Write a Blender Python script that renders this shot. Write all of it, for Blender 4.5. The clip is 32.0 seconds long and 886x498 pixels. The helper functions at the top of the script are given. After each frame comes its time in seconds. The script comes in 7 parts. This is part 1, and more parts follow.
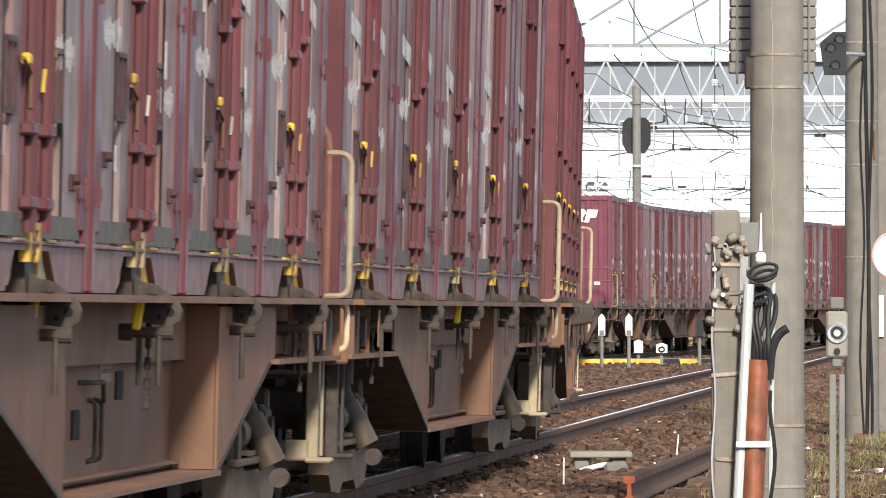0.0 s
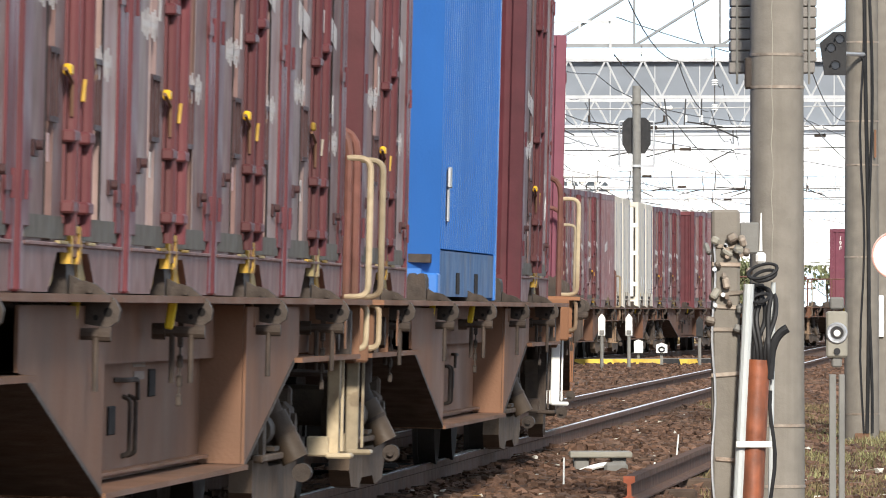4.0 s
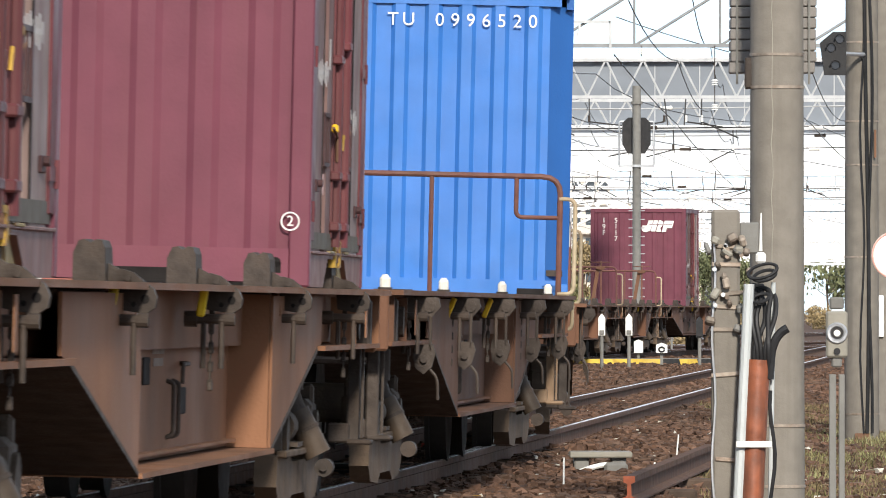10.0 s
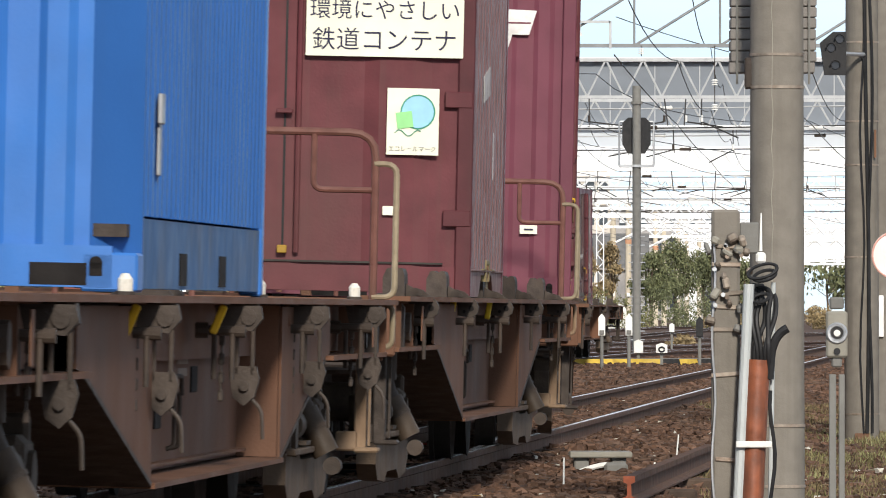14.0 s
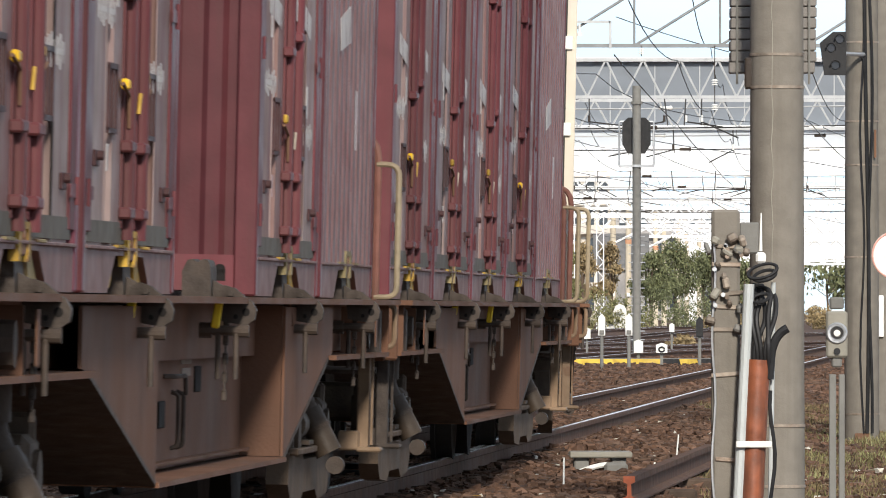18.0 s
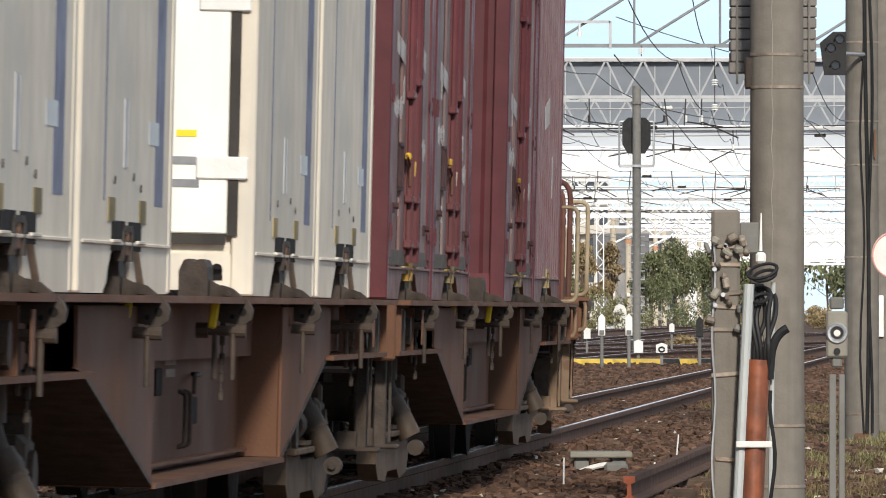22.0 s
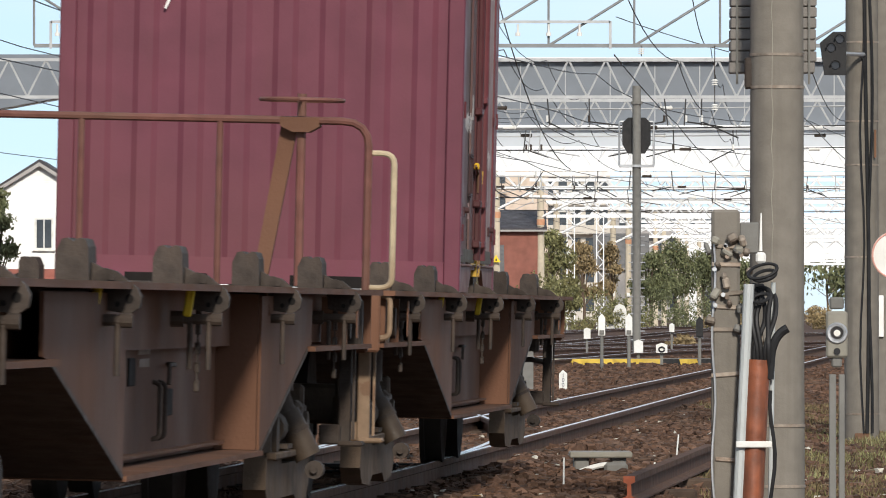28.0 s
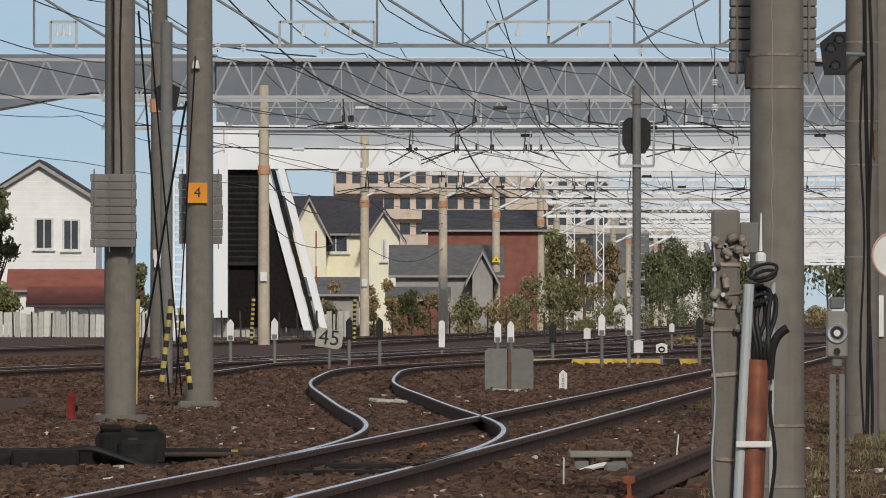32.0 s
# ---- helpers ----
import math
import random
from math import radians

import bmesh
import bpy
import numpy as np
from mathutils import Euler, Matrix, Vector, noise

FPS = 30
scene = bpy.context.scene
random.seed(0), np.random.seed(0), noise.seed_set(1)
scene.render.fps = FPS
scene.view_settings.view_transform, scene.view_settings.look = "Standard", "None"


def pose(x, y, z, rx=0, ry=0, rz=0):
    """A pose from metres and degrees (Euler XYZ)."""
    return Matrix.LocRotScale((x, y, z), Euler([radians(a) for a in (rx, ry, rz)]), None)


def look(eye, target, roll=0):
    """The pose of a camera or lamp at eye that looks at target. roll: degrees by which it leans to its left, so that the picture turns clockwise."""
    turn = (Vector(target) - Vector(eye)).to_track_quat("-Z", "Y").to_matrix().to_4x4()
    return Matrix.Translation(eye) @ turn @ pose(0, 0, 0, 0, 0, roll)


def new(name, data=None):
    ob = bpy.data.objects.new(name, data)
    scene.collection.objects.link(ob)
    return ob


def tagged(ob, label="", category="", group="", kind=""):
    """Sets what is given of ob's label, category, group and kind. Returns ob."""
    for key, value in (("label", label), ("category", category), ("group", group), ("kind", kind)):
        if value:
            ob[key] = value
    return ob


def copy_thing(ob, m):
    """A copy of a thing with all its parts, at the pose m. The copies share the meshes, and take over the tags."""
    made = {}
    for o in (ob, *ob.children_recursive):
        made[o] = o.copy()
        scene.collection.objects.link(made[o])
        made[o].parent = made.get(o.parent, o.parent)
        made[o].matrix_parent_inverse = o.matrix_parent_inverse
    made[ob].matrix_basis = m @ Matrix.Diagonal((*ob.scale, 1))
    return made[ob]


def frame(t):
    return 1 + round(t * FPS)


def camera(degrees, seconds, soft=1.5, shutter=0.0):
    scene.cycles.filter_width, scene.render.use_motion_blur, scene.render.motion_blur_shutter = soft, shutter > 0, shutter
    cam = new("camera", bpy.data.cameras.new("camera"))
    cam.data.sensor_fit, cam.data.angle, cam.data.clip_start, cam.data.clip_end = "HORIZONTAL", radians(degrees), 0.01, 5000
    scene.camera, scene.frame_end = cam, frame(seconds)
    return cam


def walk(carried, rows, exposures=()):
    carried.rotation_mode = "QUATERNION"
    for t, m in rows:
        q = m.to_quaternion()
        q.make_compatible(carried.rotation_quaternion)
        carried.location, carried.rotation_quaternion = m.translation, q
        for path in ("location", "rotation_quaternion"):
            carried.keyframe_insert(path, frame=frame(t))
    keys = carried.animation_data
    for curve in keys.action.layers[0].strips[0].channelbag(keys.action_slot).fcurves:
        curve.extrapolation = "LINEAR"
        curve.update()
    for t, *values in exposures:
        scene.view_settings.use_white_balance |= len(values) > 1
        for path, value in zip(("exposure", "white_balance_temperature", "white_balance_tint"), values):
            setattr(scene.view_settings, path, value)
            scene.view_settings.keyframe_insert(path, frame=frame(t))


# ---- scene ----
# camera: a long lens on a low stand beside the line, still
cam = camera(5.027, 32.0, soft=1.0, shutter=0.3)
EYE = (0.0, 0.0, 0.95)
STILL = look(EYE, (0.0, 1000.0, 0.95 + 6.215))
walk(cam, [(0.0, STILL), (32.0, STILL)], exposures=[
    (0.0, 1.14), (3.0, 1.08), (6.0, 0.98), (8.0, 1.08), (10.0, 0.88), (13.0, 0.52), (17.0, 0.72), (19.0, 0.62),
    (23.0, 0.4), (25.0, 0.4), (28.0, 0.34), (29.5, 0.1), (30.5, -0.22), (32.0, -0.42)])


# daylight: clear sky with thin cloud and one low autumn sun behind the camera
SUN_EL, SUN_AZ = 27.0, 171.0          # azimuth clockwise from +Y
world = bpy.data.worlds.new("world")
scene.world = world
world.use_nodes = True
wn = world.node_tree
sky = wn.nodes.new("ShaderNodeTexSky")
sky.sky_type = "NISHITA"
sky.sun_disc = False
sky.sun_elevation = radians(SUN_EL)
sky.sun_rotation = radians(SUN_AZ)
sky.altitude, sky.air_density, sky.dust_density, sky.ozone_density = 0, 1.0, 0.2, 1.5
way = wn.nodes.new("ShaderNodeTexCoord")
lift = wn.nodes.new("ShaderNodeMapping")
lift.inputs["Location"].default_value = (0, 0, 0.13)
wn.links.new(way.outputs["Generated"], lift.inputs["Vector"])
wn.links.new(lift.outputs[0], sky.inputs["Vector"])
puff = wn.nodes.new("ShaderNodeTexNoise")
puff.inputs["Scale"].default_value, puff.inputs["Detail"].default_value = 9.0, 6.0
puff_map = wn.nodes.new("ShaderNodeMapping")
puff_map.inputs["Scale"].default_value = (1, 1, 3.5)
wn.links.new(way.outputs["Generated"], puff_map.inputs["Vector"])
wn.links.new(puff_map.outputs[0], puff.inputs["Vector"])
thin = wn.nodes.new("ShaderNodeMapRange")
thin.inputs[1].default_value, thin.inputs[2].default_value, thin.inputs[3].default_value, thin.inputs[4].default_value = 0.39, 0.71, 0.2, 0.84
wn.links.new(puff.outputs["Fac"], thin.inputs[0])
veil = wn.nodes.new("ShaderNodeMix")
veil.data_type = "RGBA"
veil.inputs[7].default_value = (6.8, 7.2, 7.5, 1)
wn.links.new(thin.outputs[0], veil.inputs[0])
wn.links.new(sky.outputs[0], veil.inputs[6])
wn.nodes["Background"].inputs["Strength"].default_value = 0.112
wn.links.new(veil.outputs[2], wn.nodes["Background"].inputs["Color"])
sun = new("sun", bpy.data.lights.new("sun", "SUN"))
sun.data.energy, sun.data.angle, sun.data.color = 3.0, radians(6), (1.0, 0.93, 0.83)
sun_way = Vector((math.sin(radians(SUN_AZ)) * math.cos(radians(SUN_EL)), math.cos(radians(SUN_AZ)) * math.cos(radians(SUN_EL)), math.sin(radians(SUN_EL))))
sun.matrix_world = look(sun_way * 50, (0, 0, 0))


# ---- materials ----
def material(name, colour, rough=0.6, metal=0.0, vary=0.15, grain=12.0, stain=1.2, bump=0.15, tint=None, each=0.0, isle=0.0, streak=0.0, worn=0.0, grit=60.0):
    """colour with fine grain, broad stains in tint, optional change from piece to piece, streaks that run down, and worn spots."""
    m = bpy.data.materials.new(name)
    m.use_nodes = True
    nt, ln = m.node_tree, m.node_tree.links
    b = nt.nodes["Principled BSDF"]
    b.inputs["Roughness"].default_value, b.inputs["Metallic"].default_value = rough, metal
    b.inputs["Specular IOR Level"].default_value = 0.5 if rough < 0.45 else 0.22
    tc = nt.nodes.new("ShaderNodeTexCoord")

    def cloud(scale, detail, stretch=None):
        n = nt.nodes.new("ShaderNodeTexNoise")
        n.inputs["Scale"].default_value, n.inputs["Detail"].default_value = scale, detail
        if stretch:
            mp = nt.nodes.new("ShaderNodeMapping")
            mp.inputs["Scale"].default_value = stretch
            ln.new(tc.outputs["Object"], mp.inputs["Vector"])
            ln.new(mp.outputs[0], n.inputs["Vector"])
        else:
            ln.new(tc.outputs["Object"], n.inputs["Vector"])
        return n.outputs["Fac"]

    def span(fac, a, c, lo=0.0, hi=1.0):
        n = nt.nodes.new("ShaderNodeMapRange")
        n.inputs[1].default_value, n.inputs[2].default_value, n.inputs[3].default_value, n.inputs[4].default_value = a, c, lo, hi
        ln.new(fac, n.inputs[0])
        return n.outputs[0]

    def mix(fac, a, c, mode="MIX"):
        n = nt.nodes.new("ShaderNodeMix")
        n.data_type, n.blend_type = "RGBA", mode
        for socket, v in ((n.inputs[0], fac), (n.inputs[6], a), (n.inputs[7], c)):
            if isinstance(v, bpy.types.NodeSocket):
                ln.new(v, socket)
            elif isinstance(v, (int, float)):
                socket.default_value = v
            else:
                socket.default_value = (*v, 1)
        return n.outputs[2]

    tint = tint or tuple(c * 0.55 for c in colour)
    dark, light = tuple(c * (1 - vary) for c in colour), tuple(min(1, c * (1 + vary)) for c in colour)
    fine = cloud(grain, 6)
    out = mix(span(fine, 0.3, 0.7), dark, light)
    out = mix(span(cloud(stain, 5), 0.5, 0.78, 0, 0.75), out, tint)
    if streak:
        out = mix(span(cloud(1.0, 4, (14, 14, 0.7)), 0.52, 0.75, 0, streak), out, tint)
    if worn:
        out = mix(span(cloud(grain * 0.4, 8), 0.6, 0.64, 0, worn), out, (0.11, 0.055, 0.03))
    if each or isle:
        g = nt.nodes.new("ShaderNodeNewGeometry" if isle else "ShaderNodeObjectInfo")
        amount = isle or each
        out = mix(1.0, out, mix(g.outputs["Random Per Island" if isle else "Random"], (1 - amount,) * 3, (1 + amount,) * 3), "MULTIPLY")
    ln.new(out, b.inputs["Base Color"])
    ln.new(span(cloud(grain * 0.6, 4), 0.3, 0.7, max(0.03, rough - 0.12), min(1, rough + 0.12)), b.inputs["Roughness"])
    if bump:
        bp = nt.nodes.new("ShaderNodeBump")
        bp.inputs["Strength"].default_value, bp.inputs["Distance"].default_value = bump, 0.01
        ln.new(cloud(grit, 5), bp.inputs["Height"])
        ln.new(bp.outputs[0], b.inputs["Normal"])
    return m


RED = material("container_red", (0.1, 0.027, 0.031), 0.5, vary=0.18, grain=5, stain=0.9, tint=(0.085, 0.037, 0.034), each=0.25, streak=0.5, bump=0.08)
RED_DOOR = material("door_red", (0.125, 0.04, 0.042), 0.45, vary=0.15, grain=6, stain=1.1, tint=(0.16, 0.09, 0.085), each=0.3, streak=0.5, bump=0.08)
GREY_DOOR = material("door_grey", (0.18, 0.113, 0.097), 0.62, vary=0.15, grain=7, stain=1.0, tint=(0.14, 0.06, 0.062), each=0.3, streak=0.9, bump=0.08)
RIB = material("rib_grey_red", (0.175, 0.092, 0.088), 0.5, vary=0.15, grain=6, stain=1.2, tint=(0.15, 0.06, 0.06), each=0.15, streak=0.4)
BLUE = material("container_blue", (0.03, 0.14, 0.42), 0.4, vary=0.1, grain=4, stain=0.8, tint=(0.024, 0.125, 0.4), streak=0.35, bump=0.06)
# same blue darkened: shade of the sides and slanting corners put in
BLUE_SHADED = material("blue_shaded", (0.022, 0.098, 0.31), 0.5, vary=0.08, grain=2, stain=0.5, tint=(0.03, 0.08, 0.2), streak=0.15)
BLUE_BASE = material("blue_base", (0.045, 0.12, 0.26), 0.6, vary=0.15, grain=6, tint=(0.1, 0.09, 0.08))
WHITE = material("container_white", (0.64, 0.575, 0.47), 0.65, vary=0.08, grain=5, stain=1.1, tint=(0.42, 0.41, 0.37), each=0.1, streak=0.4, bump=0.05)
STRIPE = material("blue_stripe", (0.13, 0.135, 0.2), 0.5, vary=0.2, grain=9)
CREAM_END = material("cream_panel", (0.8, 0.78, 0.7), 0.4, vary=0.05, grain=4, stain=0.8, tint=(0.66, 0.62, 0.5), streak=0.2, bump=0.03)
RUST = material("underframe_brown", (0.165, 0.085, 0.05), 0.72, vary=0.13, grain=2.2, stain=0.8, tint=(0.1, 0.06, 0.04), each=0.12, streak=0.0, bump=0.25)
# grime on the brake gear; also paints the shade under the belly slopes
GRIME_SHADE = material("brake_grime_shade", (0.048, 0.037, 0.03), 0.7, vary=0.3, grain=14, stain=2.5, tint=(0.07, 0.045, 0.03), each=0.2, bump=0.35)
SLEEVE = material("damper_sleeve", (0.06, 0.043, 0.03), 0.6, vary=0.2, grain=12, stain=3, tint=(0.07, 0.05, 0.036), each=0.25, bump=0.2)
BOGIE = material("bogie_steel", (0.06, 0.044, 0.032), 0.75, vary=0.3, grain=10, stain=2, tint=(0.05, 0.038, 0.03), each=0.2, bump=0.35)
FRAME_CAST = material("side_frame_cast", (0.1, 0.069, 0.046), 0.8, vary=0.25, grain=9, stain=1.6, tint=(0.07, 0.05, 0.037), each=0.15, bump=0.3)
TREAD = material("wheel_tread", (0.028, 0.022, 0.018), 0.8, metal=0.0, vary=0.1, grain=20)
YELLOW = material("safety_yellow", (0.36, 0.22, 0.035), 0.6, vary=0.2, grain=14, stain=5, tint=(0.12, 0.08, 0.045), each=0.35, worn=0.8)
TAG_YELLOW = material("tag_yellow", (0.75, 0.53, 0.03), 0.5, vary=0.1, grain=10, each=0.25, tint=(0.5, 0.4, 0.03))
CREAM = material("rail_cream", (0.36, 0.29, 0.19), 0.5, vary=0.18, grain=16, stain=3, tint=(0.2, 0.13, 0.075), each=0.4, worn=0.35)
PALE = material("painted_white", (0.72, 0.71, 0.67), 0.5, vary=0.08, grain=12, stain=3, tint=(0.5, 0.47, 0.4), each=0.06)
STUD_CAP = material("stud_cap_worn", (0.6, 0.57, 0.5), 0.5, vary=0.15, grain=40, stain=14, tint=(0.25, 0.2, 0.15), each=0.15, worn=0.5)
MARK = material("marking_white", (0.7, 0.68, 0.64), 0.6, vary=0.1, grain=20, stain=6, tint=(0.45, 0.42, 0.4), bump=0)
BLACK = material("rubber_black", (0.016, 0.016, 0.017), 0.55, vary=0.25, grain=14, stain=3, tint=(0.035, 0.032, 0.03))
# near black: the shade inside holes, pockets and gaps is put into it
DARK = material("gap_shade", (0.012, 0.01, 0.009), 0.9, vary=0.3, grain=10)
# concrete twice: near colour darkened for shade, far colour lightened for sunlight
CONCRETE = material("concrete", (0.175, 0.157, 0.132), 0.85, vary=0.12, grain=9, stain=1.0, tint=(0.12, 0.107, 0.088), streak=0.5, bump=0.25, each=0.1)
CONCRETE_SUN = material("concrete_sunlit", (0.58, 0.5, 0.38), 0.85, vary=0.1, grain=6, stain=0.8, tint=(0.38, 0.33, 0.26), streak=0.3, bump=0.1, each=0.12)
GALV = material("galvanised", (0.42, 0.43, 0.44), 0.45, metal=0.55, vary=0.12, grain=14, stain=3, tint=(0.3, 0.3, 0.3), each=0.1)
RAIL = material("rail_side", (0.095, 0.05, 0.032), 0.85, vary=0.2, grain=8, stain=1.5, tint=(0.07, 0.045, 0.03), bump=0.25)
RAIL_TOP = material("rail_head", (0.9, 0.88, 0.85), 0.32, metal=0.85, vary=0.1, grain=30, stain=3, tint=(0.36, 0.33, 0.3), bump=0.04)
BALLAST = material("ballast", (0.085, 0.048, 0.031), 0.95, vary=0.35, grain=18, stain=0.25, tint=(0.075, 0.05, 0.037), bump=0.9, grit=9)
STONE = material("ballast_stone", (0.105, 0.06, 0.04), 0.95, vary=0.25, grain=20, stain=0.6, tint=(0.078, 0.058, 0.043), isle=0.5, bump=0.5)
GRAVEL = material("sandy_gravel", (0.17, 0.13, 0.09), 0.95, vary=0.3, grain=14, stain=0.5, tint=(0.15, 0.13, 0.085), bump=0.8, grit=14)
SLEEPER = material("sleeper", (0.075, 0.052, 0.038), 0.9, vary=0.3, grain=12, stain=3, tint=(0.055, 0.04, 0.03), each=0.25, bump=0.5)
CROSS = material("red_brown_pipe", (0.22, 0.068, 0.03), 0.4, vary=0.3, grain=14, stain=4, tint=(0.075, 0.032, 0.02), streak=0.9)
RED_B = material("container_purple_red", (0.135, 0.039, 0.056), 0.5, vary=0.12, grain=4, stain=0.8, tint=(0.13, 0.045, 0.05), each=0.1, streak=0.35, bump=0.08)
SILL_GREY = material("sill_grey", (0.165, 0.095, 0.085), 0.6, vary=0.2, grain=9, stain=2, tint=(0.14, 0.07, 0.06), streak=0.2, worn=0.3)
GASKET = material("gasket_grey_green", (0.1, 0.088, 0.07), 0.7, vary=0.2, grain=9)
NOTICE = material("notice_paper", (0.78, 0.76, 0.6), 0.5, vary=0.05, grain=8, stain=2, tint=(0.66, 0.63, 0.5), bump=0)
INK = material("dark_ink", (0.02, 0.02, 0.05), 0.5, vary=0.1, grain=10, bump=0)
LEAF_GREEN = material("print_green", (0.05, 0.25, 0.16), 0.5, vary=0.1, grain=10, bump=0)
SKY_BLUE = material("print_blue", (0.3, 0.55, 0.75), 0.5, vary=0.08, grain=10, bump=0)
BOX_GREEN = material("print_light_green", (0.28, 0.62, 0.25), 0.5, vary=0.08, grain=10, bump=0)
WEIGHT = material("cast_weight", (0.2, 0.185, 0.17), 0.8, vary=0.15, grain=12, stain=3, tint=(0.14, 0.125, 0.11), each=0.12, bump=0.3)
RED_PAINT = material("red_paint", (0.5, 0.07, 0.045), 0.5, vary=0.12, grain=12, stain=4, tint=(0.35, 0.06, 0.04))
ORANGE = material("orange_plate", (0.72, 0.27, 0.02), 0.5, vary=0.08, grain=10, tint=(0.6, 0.22, 0.02))
PINK = material("faded_red_rim", (0.65, 0.36, 0.3), 0.5, vary=0.1, grain=9)
LENS = material("dark_lens", (0.03, 0.03, 0.035), 0.15, vary=0.2, grain=9, bump=0)
GREY_BOX = material("painted_grey", (0.17, 0.165, 0.15), 0.6, vary=0.12, grain=10, stain=2, tint=(0.16, 0.15, 0.135), each=0.1)
CREAM_GREY = material("pale_grey_cast", (0.24, 0.225, 0.185), 0.55, vary=0.12, grain=10, stain=4, tint=(0.24, 0.22, 0.18))
PIPE_GREY = material("conduit_grey", (0.42, 0.44, 0.43), 0.4, vary=0.08, grain=8, stain=2, tint=(0.33, 0.34, 0.33))
MACHINE = material("machine_black", (0.017, 0.016, 0.015), 0.95, vary=0.3, grain=12, stain=3, tint=(0.04, 0.034, 0.028), bump=0.3)
ROOF = material("roof_tile_dark", (0.055, 0.05, 0.055), 0.6, vary=0.2, grain=3, stain=0.6, tint=(0.085, 0.08, 0.08), bump=0.3)
ROOF_RED = material("roof_sheet_red", (0.3, 0.1, 0.07), 0.7, vary=0.15, grain=2, stain=0.6, tint=(0.22, 0.12, 0.09))
WALL_WHITE = material("house_siding", (0.9, 0.89, 0.86), 0.7, vary=0.04, grain=2, stain=0.3, tint=(0.74, 0.72, 0.66))
WALL_CREAM = material("house_cream", (0.86, 0.81, 0.62), 0.75, vary=0.05, grain=2, stain=0.3, tint=(0.66, 0.6, 0.42))
WALL_BROWN = material("house_brown", (0.25, 0.1, 0.075), 0.8, vary=0.15, grain=2, tint=(0.18, 0.08, 0.06))
WALL_GREY = material("house_grey", (0.36, 0.34, 0.32), 0.8, vary=0.1, grain=2, tint=(0.28, 0.27, 0.25))
WALL_TAN = material("block_tan", (0.64, 0.52, 0.42), 0.8, vary=0.1, grain=1, tint=(0.4, 0.32, 0.24))
PANE = material("window_pane", (0.06, 0.07, 0.08), 0.12, vary=0.2, grain=2, bump=0)
FENCE = material("fence_boards", (0.5, 0.48, 0.43), 0.85, vary=0.15, grain=4, stain=1, tint=(0.33, 0.31, 0.27), each=0.25)
SPAN_WALL = material("overpass_grey", (0.175, 0.193, 0.215), 0.5, vary=0.1, grain=0.8, stain=0.25, tint=(0.13, 0.145, 0.165), bump=0.05)
SPAN_PALE = material("overpass_pale", (0.5, 0.53, 0.56), 0.5, vary=0.06, grain=0.8, stain=0.25, tint=(0.42, 0.45, 0.48), bump=0.05)
SPAN_WHITE = material("overpass_white", (0.86, 0.87, 0.87), 0.45, vary=0.03, grain=0.8, stain=0.2, tint=(0.78, 0.79, 0.79), bump=0.04)
LEAF = material("leaves_green", (0.19, 0.185, 0.085), 0.7, vary=0.3, grain=1.5, stain=0.3, tint=(0.23, 0.18, 0.08), isle=0.5, bump=0)
LEAF_DARK = material("leaves_dark", (0.14, 0.15, 0.075), 0.7, vary=0.3, grain=1.5, stain=0.3, tint=(0.07, 0.08, 0.03), isle=0.5, bump=0)
LEAF_DRY = material("leaves_dry", (0.27, 0.2, 0.105), 0.8, vary=0.3, grain=1.5, stain=0.3, tint=(0.14, 0.11, 0.05), isle=0.5, bump=0)
BARK = material("bark", (0.12, 0.085, 0.06), 0.9, vary=0.25, grain=6, bump=0.4)
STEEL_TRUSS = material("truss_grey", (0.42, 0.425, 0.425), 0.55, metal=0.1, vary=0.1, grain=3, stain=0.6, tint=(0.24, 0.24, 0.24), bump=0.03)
# far steelwork: strong sunlight is put into this pale colour
STEEL_SUN = material("truss_sunlit", (0.84, 0.84, 0.83), 0.5, metal=0.1, vary=0.08, grain=2, stain=0.5, tint=(0.55, 0.55, 0.54), bump=0)
GRASS = material("dry_grass", (0.14, 0.11, 0.055), 0.9, vary=0.3, grain=9, isle=0.5, tint=(0.1, 0.13, 0.04), stain=0.6, bump=0)
ORANGE_FADED = material("faded_orange", (0.55, 0.28, 0.16), 0.7, vary=0.15, grain=5, tint=(0.45, 0.32, 0.22))
WIRE = material("wire_dark", (0.035, 0.033, 0.032), 0.5, vary=0.2, grain=3, bump=0)
WALL_PALE = material("block_pale", (0.6, 0.55, 0.48), 0.8, vary=0.08, grain=1, tint=(0.5, 0.45, 0.4))
ROOF_GREY = material("roof_tile_grey", (0.14, 0.135, 0.13), 0.7, vary=0.2, grain=3, stain=0.6, tint=(0.2, 0.19, 0.18), bump=0.3)
KERB = material("kerb_yellow", (0.52, 0.36, 0.06), 0.75, vary=0.2, grain=6, stain=2, tint=(0.3, 0.22, 0.09), each=0.2, worn=0.4)
PALE_CHIP = material("pale_chip", (0.5, 0.47, 0.4), 0.9, vary=0.2, grain=12, isle=0.25, tint=(0.36, 0.32, 0.26))
RED_RUST = material("red_rust", (0.26, 0.075, 0.04), 0.85, vary=0.25, grain=14, stain=4, tint=(0.16, 0.06, 0.035), bump=0.4)
GREY_DOOR_B = material("door_pale_grey", (0.27, 0.2, 0.18), 0.6, vary=0.15, grain=7, stain=1.1, tint=(0.19, 0.1, 0.1), each=0.3, streak=0.9, bump=0.08)
YELLOW_BRIGHT = material("handle_yellow", (0.66, 0.4, 0.02), 0.45, vary=0.12, grain=10, stain=6, tint=(0.4, 0.25, 0.03), each=0.15)
LABEL_PINK = material("faded_label", (0.42, 0.28, 0.27), 0.6, vary=0.1, grain=12, bump=0)
